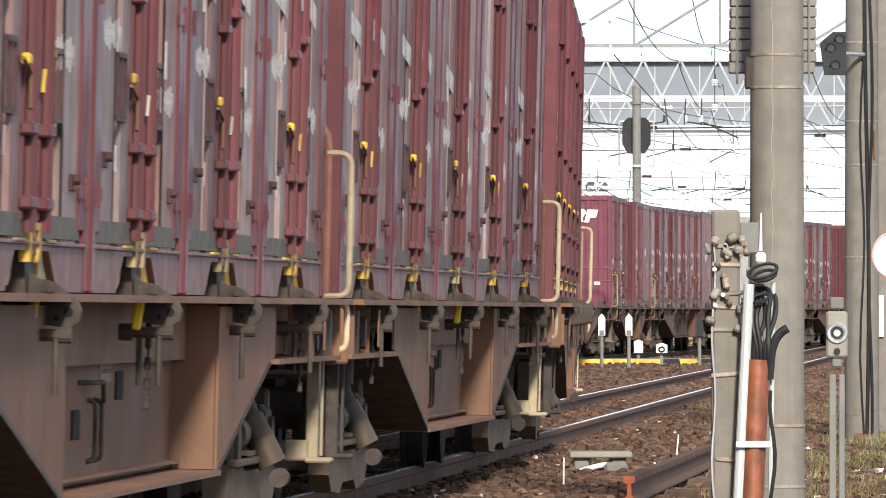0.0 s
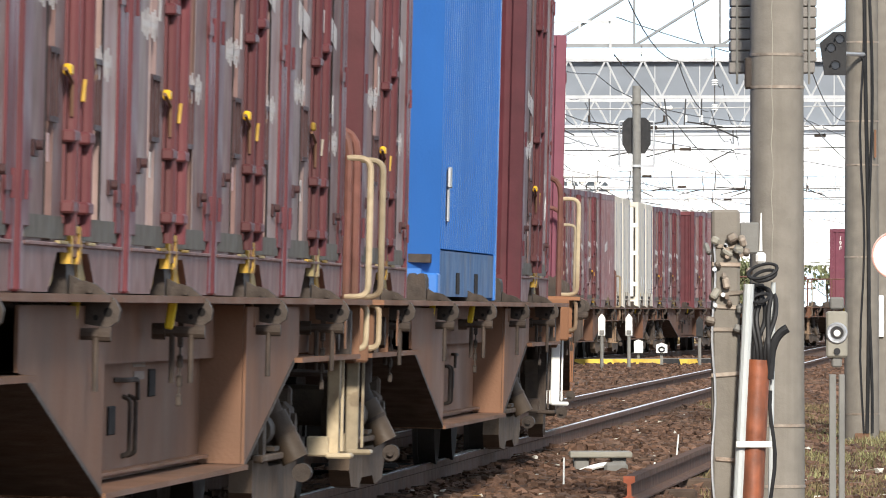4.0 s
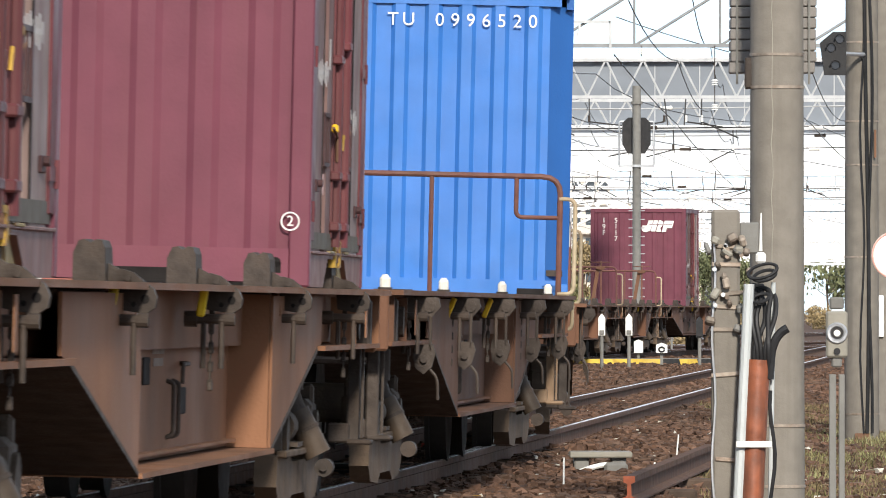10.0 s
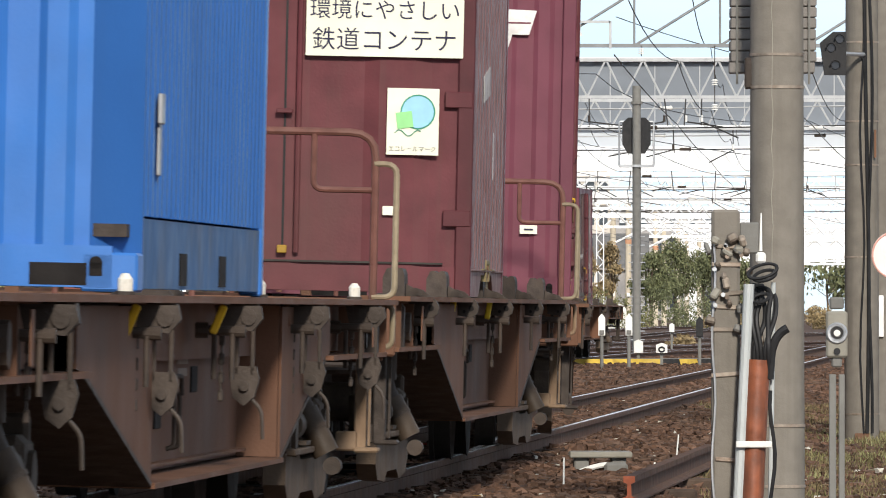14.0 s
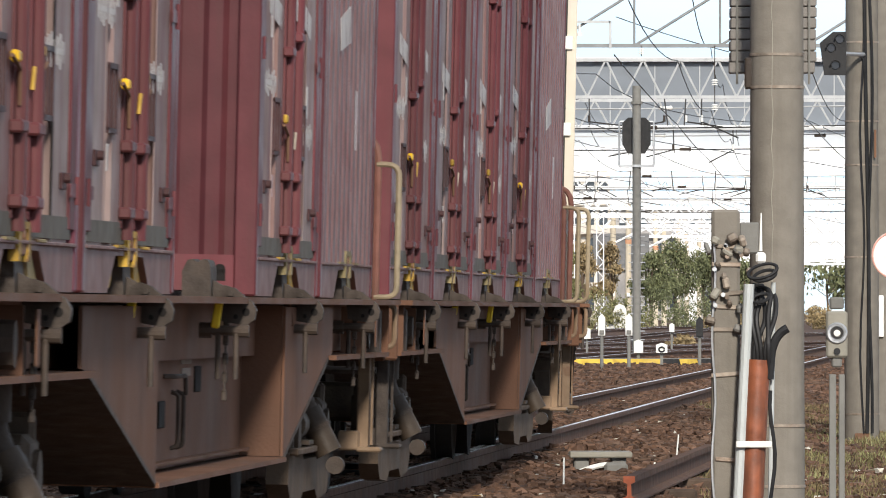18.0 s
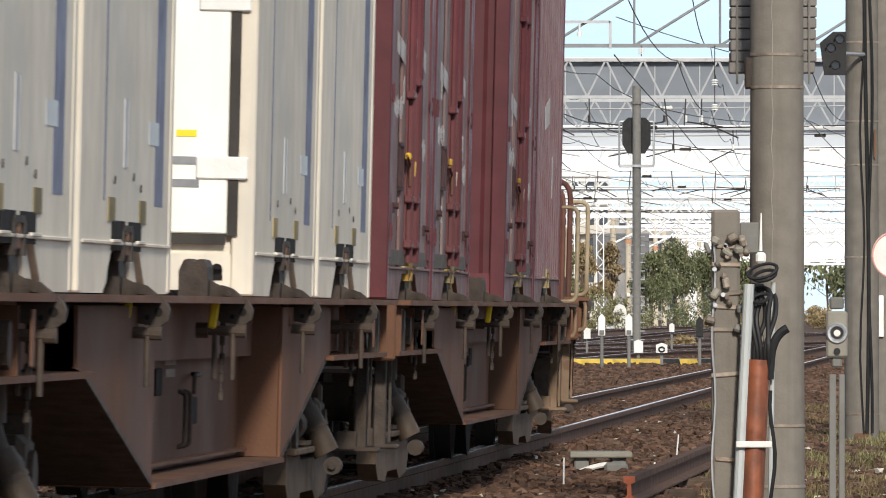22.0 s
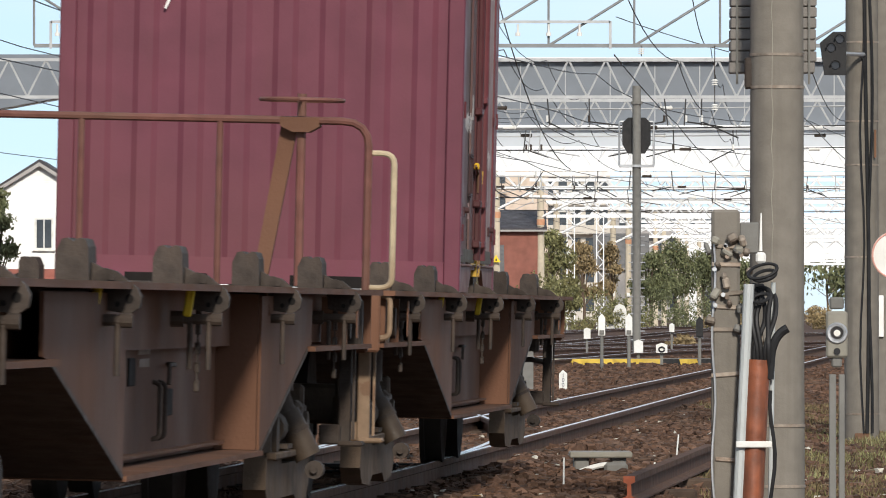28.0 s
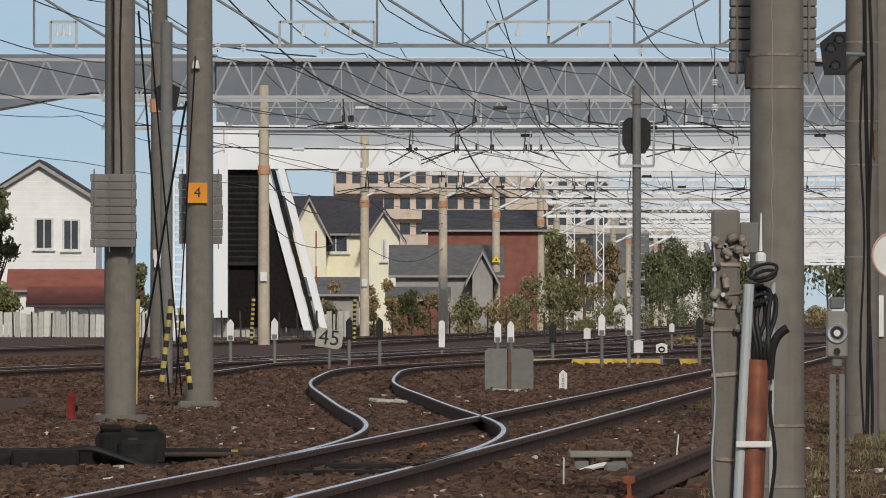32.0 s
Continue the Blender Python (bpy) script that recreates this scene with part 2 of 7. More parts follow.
STENCIL_GREY = material("stencil_grey", (0.22, 0.22, 0.23), 0.6, vary=0.2, grain=12, bump=0)
PATCH = material("tape_patch", (0.5, 0.51, 0.5), 0.4, vary=0.12, grain=20, bump=0)
MARK_DULL = material("marking_faded", (0.5, 0.46, 0.43), 0.6, vary=0.15, grain=14, stain=5, tint=(0.3, 0.22, 0.21), bump=0, worn=0.3)
STENCIL_FADED = material("stencil_faded", (0.52, 0.48, 0.47), 0.6, vary=0.2, grain=24, stain=9, tint=(0.25, 0.19, 0.19), bump=0)
STENCIL_PALE = material("stencil_pale_grey", (0.42, 0.42, 0.42), 0.6, vary=0.15, grain=14, stain=6, tint=(0.55, 0.54, 0.5), bump=0)
YELLOW_DIRTY = material("dirty_yellow", (0.25, 0.2, 0.1), 0.7, vary=0.25, grain=12, stain=6, tint=(0.14, 0.09, 0.06), each=0.35, worn=0.7)
GUARD_YELLOW = material("guard_yellow", (0.5, 0.38, 0.09), 0.7, vary=0.2, grain=16, stain=8, tint=(0.4, 0.36, 0.24), each=0.2, worn=0.4)
CLAMP = material("weathered_clamp", (0.25, 0.21, 0.17), 0.6, metal=0.3, vary=0.3, grain=20, stain=8, tint=(0.16, 0.09, 0.055), each=0.35)
RED_STOP = material("stop_dark_red", (0.055, 0.025, 0.025), 0.6, vary=0.2, grain=12, each=0.2)
CREAM_RUST = material("rail_rusty_cream", (0.2, 0.135, 0.085), 0.6, vary=0.25, grain=16, stain=4, tint=(0.1, 0.06, 0.035), each=0.2, worn=0.6)
RUST_ORANGE = material("underframe_orange_brown", (0.2, 0.095, 0.05), 0.72, vary=0.13, grain=2.2, stain=0.8, tint=(0.12, 0.065, 0.038), each=0.15, streak=0.0, bump=0.25)
SEAL_DARK = material("dark_seal", (0.04, 0.035, 0.03), 0.7, vary=0.2, grain=9)
SIGN_WORN = material("worn_sign", (0.4, 0.38, 0.31), 0.7, vary=0.15, grain=14, stain=5, tint=(0.26, 0.23, 0.17))
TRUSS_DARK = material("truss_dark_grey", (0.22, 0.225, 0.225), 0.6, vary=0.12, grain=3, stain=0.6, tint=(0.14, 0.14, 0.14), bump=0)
RUST_DARK = material("underframe_dark_brown", (0.125, 0.06, 0.035), 0.75, vary=0.13, grain=2.2, stain=0.8, tint=(0.075, 0.043, 0.03), each=0.15, streak=0.0, bump=0.25)
FRAME_MARK = material("frame_stencil_worn", (0.2, 0.155, 0.125), 0.7, vary=0.25, grain=30, stain=12, tint=(0.11, 0.075, 0.05), bump=0)
RAILING = material("railing_red_brown", (0.13, 0.055, 0.042), 0.6, vary=0.2, grain=12, stain=3, tint=(0.1, 0.06, 0.04), each=0.2)


# ---- mesh tools ----
def box(bm, x, y, z, sx, sy, sz, bevel=0.0, turn=None):
    """a box centred at x, y, z"""
    m = Matrix.Translation((x, y, z)) @ (turn or Matrix.Identity(4)) @ Matrix.Diagonal((sx, sy, sz, 1))
    vs = bmesh.ops.create_cube(bm, size=1, matrix=m)["verts"]
    if bevel:
        es = list({e for v in vs for e in v.link_edges})
        bmesh.ops.bevel(bm, geom=es, offset=bevel, segments=1, affect="EDGES")
    return bm


def cyl(bm, a, b, r, n=10, r2=None):
    """a round bar from a to b"""
    a, b = Vector(a), Vector(b)
    way = b - a
    m = Matrix.Translation((a + b) / 2) @ way.to_track_quat("Z", "Y").to_matrix().to_4x4()
    bmesh.ops.create_cone(bm, cap_ends=True, segments=n, radius1=r, radius2=r if r2 is None else r2, depth=way.length, matrix=m)
    return bm


def tube(bm, points, r, n=8):
    """a bent round bar through points, one swept skin"""
    pts = [Vector(p) for p in points]
    rings, up = [], None
    for i, p in enumerate(pts):
        way = (pts[min(i + 1, len(pts) - 1)] - pts[max(i - 1, 0)]).normalized()
        if up is None:
            up = way.orthogonal().normalized()
        up = (up - way * up.dot(way)).normalized()
        side = way.cross(up)
        rings.append([bm.verts.new(p + (up * math.cos(2 * math.pi * k / n) + side * math.sin(2 * math.pi * k / n)) * r) for k in range(n)])
    for a, b in zip(rings, rings[1:]):
        for k in range(n):
            bm.faces.new((a[k], a[(k + 1) % n], b[(k + 1) % n], b[k]))
    bm.faces.new(rings[0][::-1])
    bm.faces.new(rings[-1])
    return bm


def rounded(points, r, steps=4):
    """points with their corners rounded to radius r"""
    pts = [Vector(p) for p in points]
    out = [pts[0]]
    for a, b, c in zip(pts, pts[1:], pts[2:]):
        u, w = (a - b).normalized(), (c - b).normalized()
        s, e = b + u * r, b + w * r
        for k in range(steps + 1):
            f = k / steps
            out.append(s * (1 - f) ** 2 + b * 2 * f * (1 - f) + e * f * f)
    return out + [pts[-1]]


def prism(bm, outline, axis, lo, hi):
    """an outline of (u, v) pulled along an axis: 'x' takes (y, z), 'y' takes (x, z), 'z' takes (x, y)"""
    def at(u, v, w):
        return {"x": (w, u, v), "y": (u, w, v), "z": (u, v, w)}[axis]
    a = [bm.verts.new(at(u, v, lo)) for u, v in outline]
    b = [bm.verts.new(at(u, v, hi)) for u, v in outline]
    n = len(outline)
    faces = [bm.faces.new((a[i], a[(i + 1) % n], b[(i + 1) % n], b[i])) for i in range(n)]
    faces += [bm.faces.new(a[::-1]), bm.faces.new(b)]
    bmesh.ops.recalc_face_normals(bm, faces=faces)
    return bm


def flat_data(name, bm, mat, smooth=False):
    me = bpy.data.meshes.new(name)
    bm.to_mesh(me)
    bm.free()
    for mt in mat if isinstance(mat, (list, tuple)) else (mat,):
        me.materials.append(mt)
    if smooth:
        me.shade_smooth()
        me.set_sharp_from_angle(angle=radians(35))
    return me


def part(name, bm, mat, parent, label="", at=None, smooth=False):
    """links a bmesh, or mesh data made before, as one mesh under a thing or a part"""
    ob = new(name, bm if isinstance(bm, bpy.types.Mesh) else flat_data(name, bm, mat, smooth))
    ob.parent = parent
    if at is not None:
        ob.matrix_basis = at
    return tagged(ob, label)


def thing(name, label, category, at=None, group="", kind="", bm=None, mat=None, smooth=False):
    ob = new(name, flat_data(name, bm, mat, smooth) if bm else None)
    ob.matrix_basis = at or Matrix.Identity(4)
    return tagged(ob, label, category, group, kind)


def B():
    return bmesh.new()


# ---- the line that the train takes: lateral place over distance ----
KNOT_D = [-400, -100, 0, 30, 45, 60, 72, 84, 98, 115, 135, 155, 175, 200, 235, 270, 315, 370, 500]
KNOT_X = [-29.2, -10.6, -4.4, -2.57, -1.737, -0.865, -0.282, -0.074, -0.377, -0.793, -1.211, -1.27, -0.85, 1.6, 4.05, 8.45, 14.8, 23.6, 47.5]


def spline(k, y):
    n = len(k)
    a, r, h = np.eye(n), np.zeros(n), np.diff(k)
    for i in range(1, n - 1):
        a[i, i - 1], a[i, i], a[i, i + 1] = h[i - 1], 2 * (h[i - 1] + h[i]), h[i]
        r[i] = 6 * ((y[i + 1] - y[i]) / h[i] - (y[i] - y[i - 1]) / h[i - 1])
    m = np.linalg.solve(a, r)

    def at(x):
        i = int(min(max(np.searchsorted(k, x) - 1, 0), n - 2))
        g = k[i + 1] - k[i]
        u, w = (k[i + 1] - x) / g, (x - k[i]) / g
        return u * y[i] + w * y[i + 1] + ((u ** 3 - u) * m[i] + (w ** 3 - w) * m[i + 1]) * g * g / 6
    return at


line_x = spline(KNOT_D, KNOT_X)
LINE = [(line_x(d), d) for d in np.arange(-400, 500.1, 1.0)]
RUN = np.concatenate([[0], np.cumsum([math.dist(p, q) for p, q in zip(LINE, LINE[1:])])])
RUN -= np.interp(46.5, [p[1] for p in LINE], RUN)


def on_line(s):
    """the place on the line, s metres along it from the mark at 46.5 m"""
    d = float(np.interp(s, RUN, [p[1] for p in LINE]))
    return Vector((line_x(d), d, 0.0))


def travelled(t):
    gain = 0.28 * max(0.0, t - 27.0) ** 1.55
    return 0.010757 * t * t + 9.8104 * t - 20.296 + gain


def main_x(d):
    """the straight track that the turnout leaves"""
    return line_x(d) if d < 62 else line_x(62) + (line_x(62) - line_x(56)) / 6 * 0.965 * (d - 62)


# ---- ground and tracks ----
def sheet(name, xs, ys, height, mat, label):
    verts = [(x, y, height(x, y)) for y in ys for x in xs]
    n = len(xs)
    faces = [(j * n + i, j * n + i + 1, (j + 1) * n + i + 1, (j + 1) * n + i) for j in range(len(ys) - 1) for i in range(n - 1)]
    me = bpy.data.meshes.new(name)
    me.from_pydata(verts, [], faces)
    me.materials.append(mat)
    me.shade_smooth()
    return tagged(new(name, me), label, "ground", kind="structure")


def lie(x, y):
    """height of the ballast bed"""
    right = x - (main_x(min(y, 140)) + 1.9)
    low = -0.135 - 0.195 * max(0.0, min(1.0, right / 0.8)) * max(0.0, min(1.0, (120 - y) / 40))
    low -= 0.08 * max(0.0, min(1.0, (line_x(min(y, 140)) - 1.3 - x) / 0.5)) * max(0.0, min(1.0, (135 - y) / 20))
    return low + 0.03 * noise.noise(Vector((x * 0.9, y * 0.5, 0))) + 0.015 * noise.noise(Vector((x * 4, y * 2.5, 3)))


gx = [-3000, -900, -200, -60, -30, -16, -11] + [round(-8 + 0.35 * i, 2) for i in range(52)] + [11, 14, 20, 32, 60, 200, 900, 3000]
gy = [-900, -300, -80, -10, 10, 20] + [26 + 1.2 * i for i in range(150)] + [210, 230, 260, 300, 360, 450, 600, 900, 1600, 4000]
ground = sheet("ground", gx, gy, lie, BALLAST, "rusty brown railway ballast and bare earth")


def rail_mesh(name, centre, ys, side, parent_label, head=0.065):
    """one rail: foot, web, and a polished head of its own"""
    prof = [(-0.062, -0.153), (0.062, -0.153), (0.062, -0.142), (0.012, -0.125), (0.01, -0.05), (0.032, -0.04), (0.032, -0.008), (0.026, -0.001), (-0.026, -0.001), (-0.032, -0.008), (-0.032, -0.04), (-0.01, -0.05), (-0.012, -0.125), (-0.062, -0.142)]
    top = [(-0.02, -0.004), (0.02, -0.004), (0.018, 0.0005), (-0.018, 0.0005)]
    out = []
    for nm, pr, mt in ((name, prof, RAIL), ("rail_head", top, RAIL_TOP)):
        verts, faces, n = [], [], len(pr)
        for y in ys:
            sl = (centre(y + 0.3) - centre(y - 0.3)) / 0.6
            k = 1 / math.hypot(1, sl)
            c = Vector((centre(y) + side * k, y - side * sl * k, 0))
            verts += [(c.x + u * k, c.y - u * sl * k, v) for u, v in pr]
        for j in range(len(ys) - 1):
            faces += [(j * n + i, j * n + (i + 1) % n, (j + 1) * n + (i + 1) % n, (j + 1) * n + i) for i in range(n)]
        faces += [tuple(range(n))[::-1], tuple((len(ys) - 1) * n + i for i in range(n))]
        me = bpy.data.meshes.new(nm)
        me.from_pydata(verts, [], faces)
        me.materials.append(mt)
        out.append(new(nm, me))
    out[1].parent = out[0]
    tagged(out[0], parent_label, "rail", "rails of the line", "structure")
    return out[0]


def steps(a, b, n):
    return [a + (b - a) * i / n for i in range(n + 1)]


GAUGE = 0.566
near_ys = steps(-60, 40, 20) + steps(41, 190, 150) + steps(195, 480, 58)
rail_mesh("rail_1", line_x, near_ys, -GAUGE, "steel rail with a polished head on rusty web")
rail_mesh("rail_2", line_x, steps(62, 190, 130) + steps(195, 480, 58), GAUGE, "steel rail curving through the turnout")
rail_mesh("rail_3", main_x, steps(-60, 40, 20) + steps(41, 320, 120), GAUGE, "steel rail of the straight track with a polished head")
rail_mesh("rail_4", main_x, steps(66, 320, 120), -GAUGE, "steel rail of the straight track beyond the turnout")


def far_track(number, centre, a, b):
    for side in (-GAUGE, GAUGE):
        rail_mesh("rail_%d" % number, centre, steps(a, b, 60), side, "distant rail with a dull shining head")
        number += 1


far_track(5, lambda d: line_x(d) - 4.2 if d > 190 else line_x(190) - 4.2 - 0.02 * (190 - d), 150, 460)
far_track(7, lambda d: -10.5 + 0.085 * (d - 130), 60, 600)
far_track(9, lambda d: -16 + 0.07 * (d - 200), 80, 800)
far_track(11, lambda d: -3 + 0.05 * (d - 300), 290, 1200)
far_track(13, lambda d: 4 + 0.045 * (d - 320), 300, 1200)

sleeper_bm = box(B(), 0, 0, -0.155, 2.0, 0.2, 0.12, 0.012)
sleeper_data = flat_data("sleeper", sleeper_bm, SLEEPER)
track_bed = thing("sleepers", "weathered sleepers half sunk in brown ballast", "sleepers", kind="structure")
d = 40.0
while d < 190:
    sl = math.atan((line_x(d + 0.5) - line_x(d - 0.5)))
    part("sleeper", sleeper_data, None, track_bed, at=Matrix.Translation((line_x(d), d, random.uniform(-0.04, -0.015))) @ pose(0, 0, 0, 0, 0, -math.degrees(sl)))
    if d > 92:
        part("sleeper", sleeper_data, None, track_bed, at=Matrix.Translation((main_x(d), d, random.uniform(-0.04, -0.015))) @ pose(0, 0, 0, 0, 0, -3.1))
    d += 0.66


# ---- container flat wagons ----
def bogie(wagon, x):
    """a bogie about x: cast side frames, two wheelsets, axle boxes, slanting dampers, brake gear"""
    frame_ = part("bogie", box(box(B(), x, 0, 0.5, 0.5, 1.7, 0.2, 0.02), x, 0, 0.72, 0.8, 0.8, 0.2), BOGIE, wagon, "grimy grey-brown cast bogie")
    for s in (-1, 1):
        ya, yb = sorted((s * 0.93, s * 1.03))
        bm = prism(B(), [(x - 1.36, 0.2), (x - 1.34, 0.34), (x - 0.6, 0.36), (x - 0.4, 0.3), (x + 0.4, 0.3), (x + 0.6, 0.36), (x + 1.34, 0.34), (x + 1.36, 0.2), (x + 1.2, 0.12), (x + 0.6, 0.1), (x + 0.4, 0.15), (x - 0.4, 0.15), (x - 0.6, 0.1), (x - 1.2, 0.12)], "y", ya, yb)
        part("side_frame", bm, FRAME_CAST, frame_, "dusty brown cast side frame")
        part("side_frame_rib", box(B(), x, s * 1.045, 0.345, 2.6, 0.05, 0.03, 0.006), FRAME_CAST, frame_)
        bm = cyl(B(), (x, s * 0.97, 0.78), (x, s * 0.97, 0.62), 0.075, 14)
        tube(bm, rounded([(x, s * 0.97, 0.66), (x, s * 0.985, 0.56), (x, s * 1.06, 0.44)], 0.06), 0.055, 12)
        part("damper", bm, GRIME_SHADE, frame_, "slanting dark damper", None, True)
        a, b = Vector((x, s * 1.015, 0.52)), Vector((x, s * 1.15, 0.27))
        part("damper_sleeve", cyl(B(), a, a.lerp(b, 0.78), 0.062, 14), SLEEVE, frame_, "worn brown sleeve", None, True)
        part("damper_collar", cyl(B(), a.lerp(b, 0.3), a.lerp(b, 0.36), 0.067, 14), GRIME_SHADE, frame_, "", None, True)
        bm = cyl(B(), b + Vector((-0.06, 0, 0)), b + Vector((0.06, 0, 0)), 0.042, 12)
        cyl(bm, b + Vector((0.06, 0, 0)), b + Vector((0.085, 0, 0)), 0.018, 6)
        part("damper_eye", bm, GRIME_SHADE, frame_, "bolted damper end", None, True)
        for f in (-1, 1):
            bm = cyl(B(), (x + f * 0.34, s * 0.98, 0.46), (x + f * 0.62, s * 0.98, 0.46), 0.072, 14)
            box(bm, x + f * 0.48, s * 0.98, 0.38, 0.3, 0.18, 0.02)
            part("spring_pot", bm, BOGIE, frame_, "drum-shaped spring pot", None, True)
    axle_data = flat_data("axle", cyl(B(), (0, -0.5, 0), (0, 0.5, 0), 0.08, 10), BOGIE)
    for e in (-0.95, 0.95):
        f = 1 if e > 0 else -1
        for s in (-1, 1):
            wheel = B()
            for r, w, y in ((0.405, 0.11, 0.566), (0.44, 0.03, 0.5)):
                cyl(wheel, (0, s * (y - w / 2), 0), (0, s * (y + w / 2), 0), r, 24)
            for k in range(2):
                box(wheel, 0.24 * (1 - 2 * k), s * 0.626, 0, 0.1, 0.02, 0.16)
            part("wheel", wheel, TREAD, frame_, "steel wheel with a worn tread", Matrix.Translation((x + e, 0, 0.405)), True)
            bm = box(box(B(), x + e, s * 0.95, 0.45, 0.36, 0.16, 0.24, 0.03), x + e * 1.12, s * 0.95, 0.58, 0.1, 0.14, 0.12, 0.015)
            cyl(bm, (x + e, s * 1.03, 0.42), (x + e, s * 1.05, 0.42), 0.1, 12)
            part("axle_box", bm, BOGIE, frame_, "", None, True)
        part("axle", axle_data, None, frame_, "", Matrix.Translation((x + e, 0, 0.405)))
        bm = box(B(), x + e * 1.46, 0, 0.42, 0.08, 1.2, 0.1)
        for s in (-1, 1):
            box(bm, x + e * 1.44, s * 0.566, 0.42, 0.06, 0.08, 0.24, 0.02)
            cyl(bm, (x + e * 1.4, s * 0.5, 0.42), (x + e * 1.4, s * 0.5, 0.75), 0.02, 6)
        part("brake_beam", bm, GRIME_SHADE, frame_)


def chain(bm, x, y, z, n, lean=0.0):
    for i in range(n):
        w = 0.014 if i % 2 else 0.004
        box(bm, x + lean * i, y, z - i * 0.034, 2 * w + 0.006, 0.03 - 2 * w, 0.042, 0.004)
    return bm


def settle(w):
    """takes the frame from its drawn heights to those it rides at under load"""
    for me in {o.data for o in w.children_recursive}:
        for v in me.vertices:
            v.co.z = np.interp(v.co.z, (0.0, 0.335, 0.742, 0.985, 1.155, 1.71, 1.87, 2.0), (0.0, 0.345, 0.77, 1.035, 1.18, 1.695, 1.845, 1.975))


def build_wagon(style):
    w = thing("container_wagon", ("brown flat container wagon with a fish-belly frame", "brown flat container wagon with white-capped deck studs", "rusty brown flat container wagon with dull step irons", "orange-brown flat container wagon, freshly rusted")[style], "wagon", group="wagons of the freight train")
    paint = CREAM_RUST if style > 1 else CREAM
    steel = (RUST, RUST_DARK, RUST_DARK, RUST_ORANGE)[style]
    studded = style == 1
    # deck: edge flanges, centre sill, cross bearers, plating
    for s in (-1, 1):
        y0, y1 = sorted((s * 1.02, s * 1.27))
        part("deck_edge", prism(B(), [(-9.85, 0.962), (9.85, 0.962), (9.85, 0.985), (-9.85, 0.985)], "y", y0, y1), steel, w, "rusty deck edge")
        part("side_sill", box(B(), 0, s * 1.04, 0.86, 19.7, 0.03, 0.2), steel, w)
        for f in (-1, 1):
            part("sill_lip", box(B(), f * 7.9, s * 1.12, 0.742, 3.9, 0.2, 0.02), steel, w, "worn lower lip of the sill")
    part("centre_sill", box(B(), 0, 0, 0.82, 19.7, 0.5, 0.26), steel, w)
    bearer = flat_data("cross_bearer", box(B(), 0, 0, 0.88, 0.12, 2.1, 0.14), steel)
    for i in range(13):
        part("cross_bearer", bearer, None, w, "", Matrix.Translation((-9.3 + i * 1.55, 0, 0)))
    part("deck_plate", box(B(), 0, 0, 0.955, 19.6, 2.04, 0.02), steel, w, "dull brown deck plating")
    # fish-belly: a deeply recessed middle plate between broad gussets, flush sloping plates, a broad bottom flange
    for s in (-1, 1):
        y0, y1 = sorted((s * 0.985, s * 1.0))
        web = part("belly_plate", prism(B(), [(-3.2, 0.36), (3.2, 0.36), (3.2, 0.95), (-3.2, 0.95)], "y", y0, y1), steel, w, "brown recessed belly plate")
        part("belly_flange", prism(B(), [(-3.22, 0.335), (3.22, 0.335), (3.22, 0.354), (-3.22, 0.354)], "y", *sorted((s * 0.5, s * 1.2))), steel, web, "worn bottom flange")
        part("inner_flange", box(B(), 0, s * 1.02, 0.385, 6.3, 0.05, 0.012), steel, web)
        for f in (-1, 1):
            ya, yb = sorted((s * 1.172, s * 1.184))
            part("slope_plate", prism(B(), [(f * 3.2, 0.356), (f * 5.9, 0.742), (f * 6.2, 0.76), (f * 6.2, 0.95), (f * 3.2, 0.95)], "y", ya, yb), steel, web, "brown sloping belly plate")
            # the dark colour here paints the shade on the sloping underside
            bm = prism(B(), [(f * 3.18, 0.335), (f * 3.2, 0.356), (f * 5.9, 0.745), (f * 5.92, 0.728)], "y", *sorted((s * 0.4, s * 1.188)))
            part("slope_flange", bm, GRIME_SHADE, web, "sloping underside with shade put into its dark colour")
            bm = prism(B(), [(s * 1.0, 0.356), (s * 1.17, 0.356), (s * 1.17, 0.955), (s * 1.0, 0.955)], "x", f * 3.2 - 0.012, f * 3.2 + 0.012)
            part("gusset", bm, steel, web, "upright gusset plate")
            part("slot", box(B(), f * 0.85, s * 1.002, 0.62 + 0.06 * f, 0.28, 0.012, 0.1, 0.004), DARK, web)
            part("guard_rod", tube(B(), rounded([(f * 0.12 - 0.25, s * 1.0, 0.64), (f * 0.12 - 0.25, s * 1.03, 0.63), (f * 0.12 - 0.25, s * 1.03, 0.44), (f * 0.12 - 0.25, s * 1.0, 0.43)], 0.015), 0.009, 6), GRIME_SHADE, web)
        part("release_handle", tube(B(), rounded([(-0.75, s * 1.0, 0.7), (-0.7, s * 1.04, 0.7), (-0.3, s * 1.05, 0.7), (-0.28, s * 1.05, 0.63)], 0.03), 0.009, 6), GRIME_SHADE, web)
        for k in range(3):
            part("stencil", box(B(), 0.3, s * 1.002, 0.8 - k * 0.045, 0.6 - 0.08 * k, 0.003, 0.03), FRAME_MARK, web, "faded white stencil bars")
    # container stops along both deck edges, with bars and chains below them
    def across(bm, outline, lo, hi):
        return prism(bm, outline, "x", lo, hi)

    bm = across(B(), [(-0.06, 0.985), (-0.055, 1.022), (-0.025, 1.038), (0.015, 1.025), (0.05, 0.992), (0.085, 0.968), (0.1, 0.938), (0.094, 0.905), (0.064, 0.886), (0.02, 0.89), (-0.05, 0.9)], 0.0, 0.06)
    cyl(bm, (0.06, 0.0, 1.0), (0.08, 0.0, 1.0), 0.012, 8)
    if studded:
        bm.free()
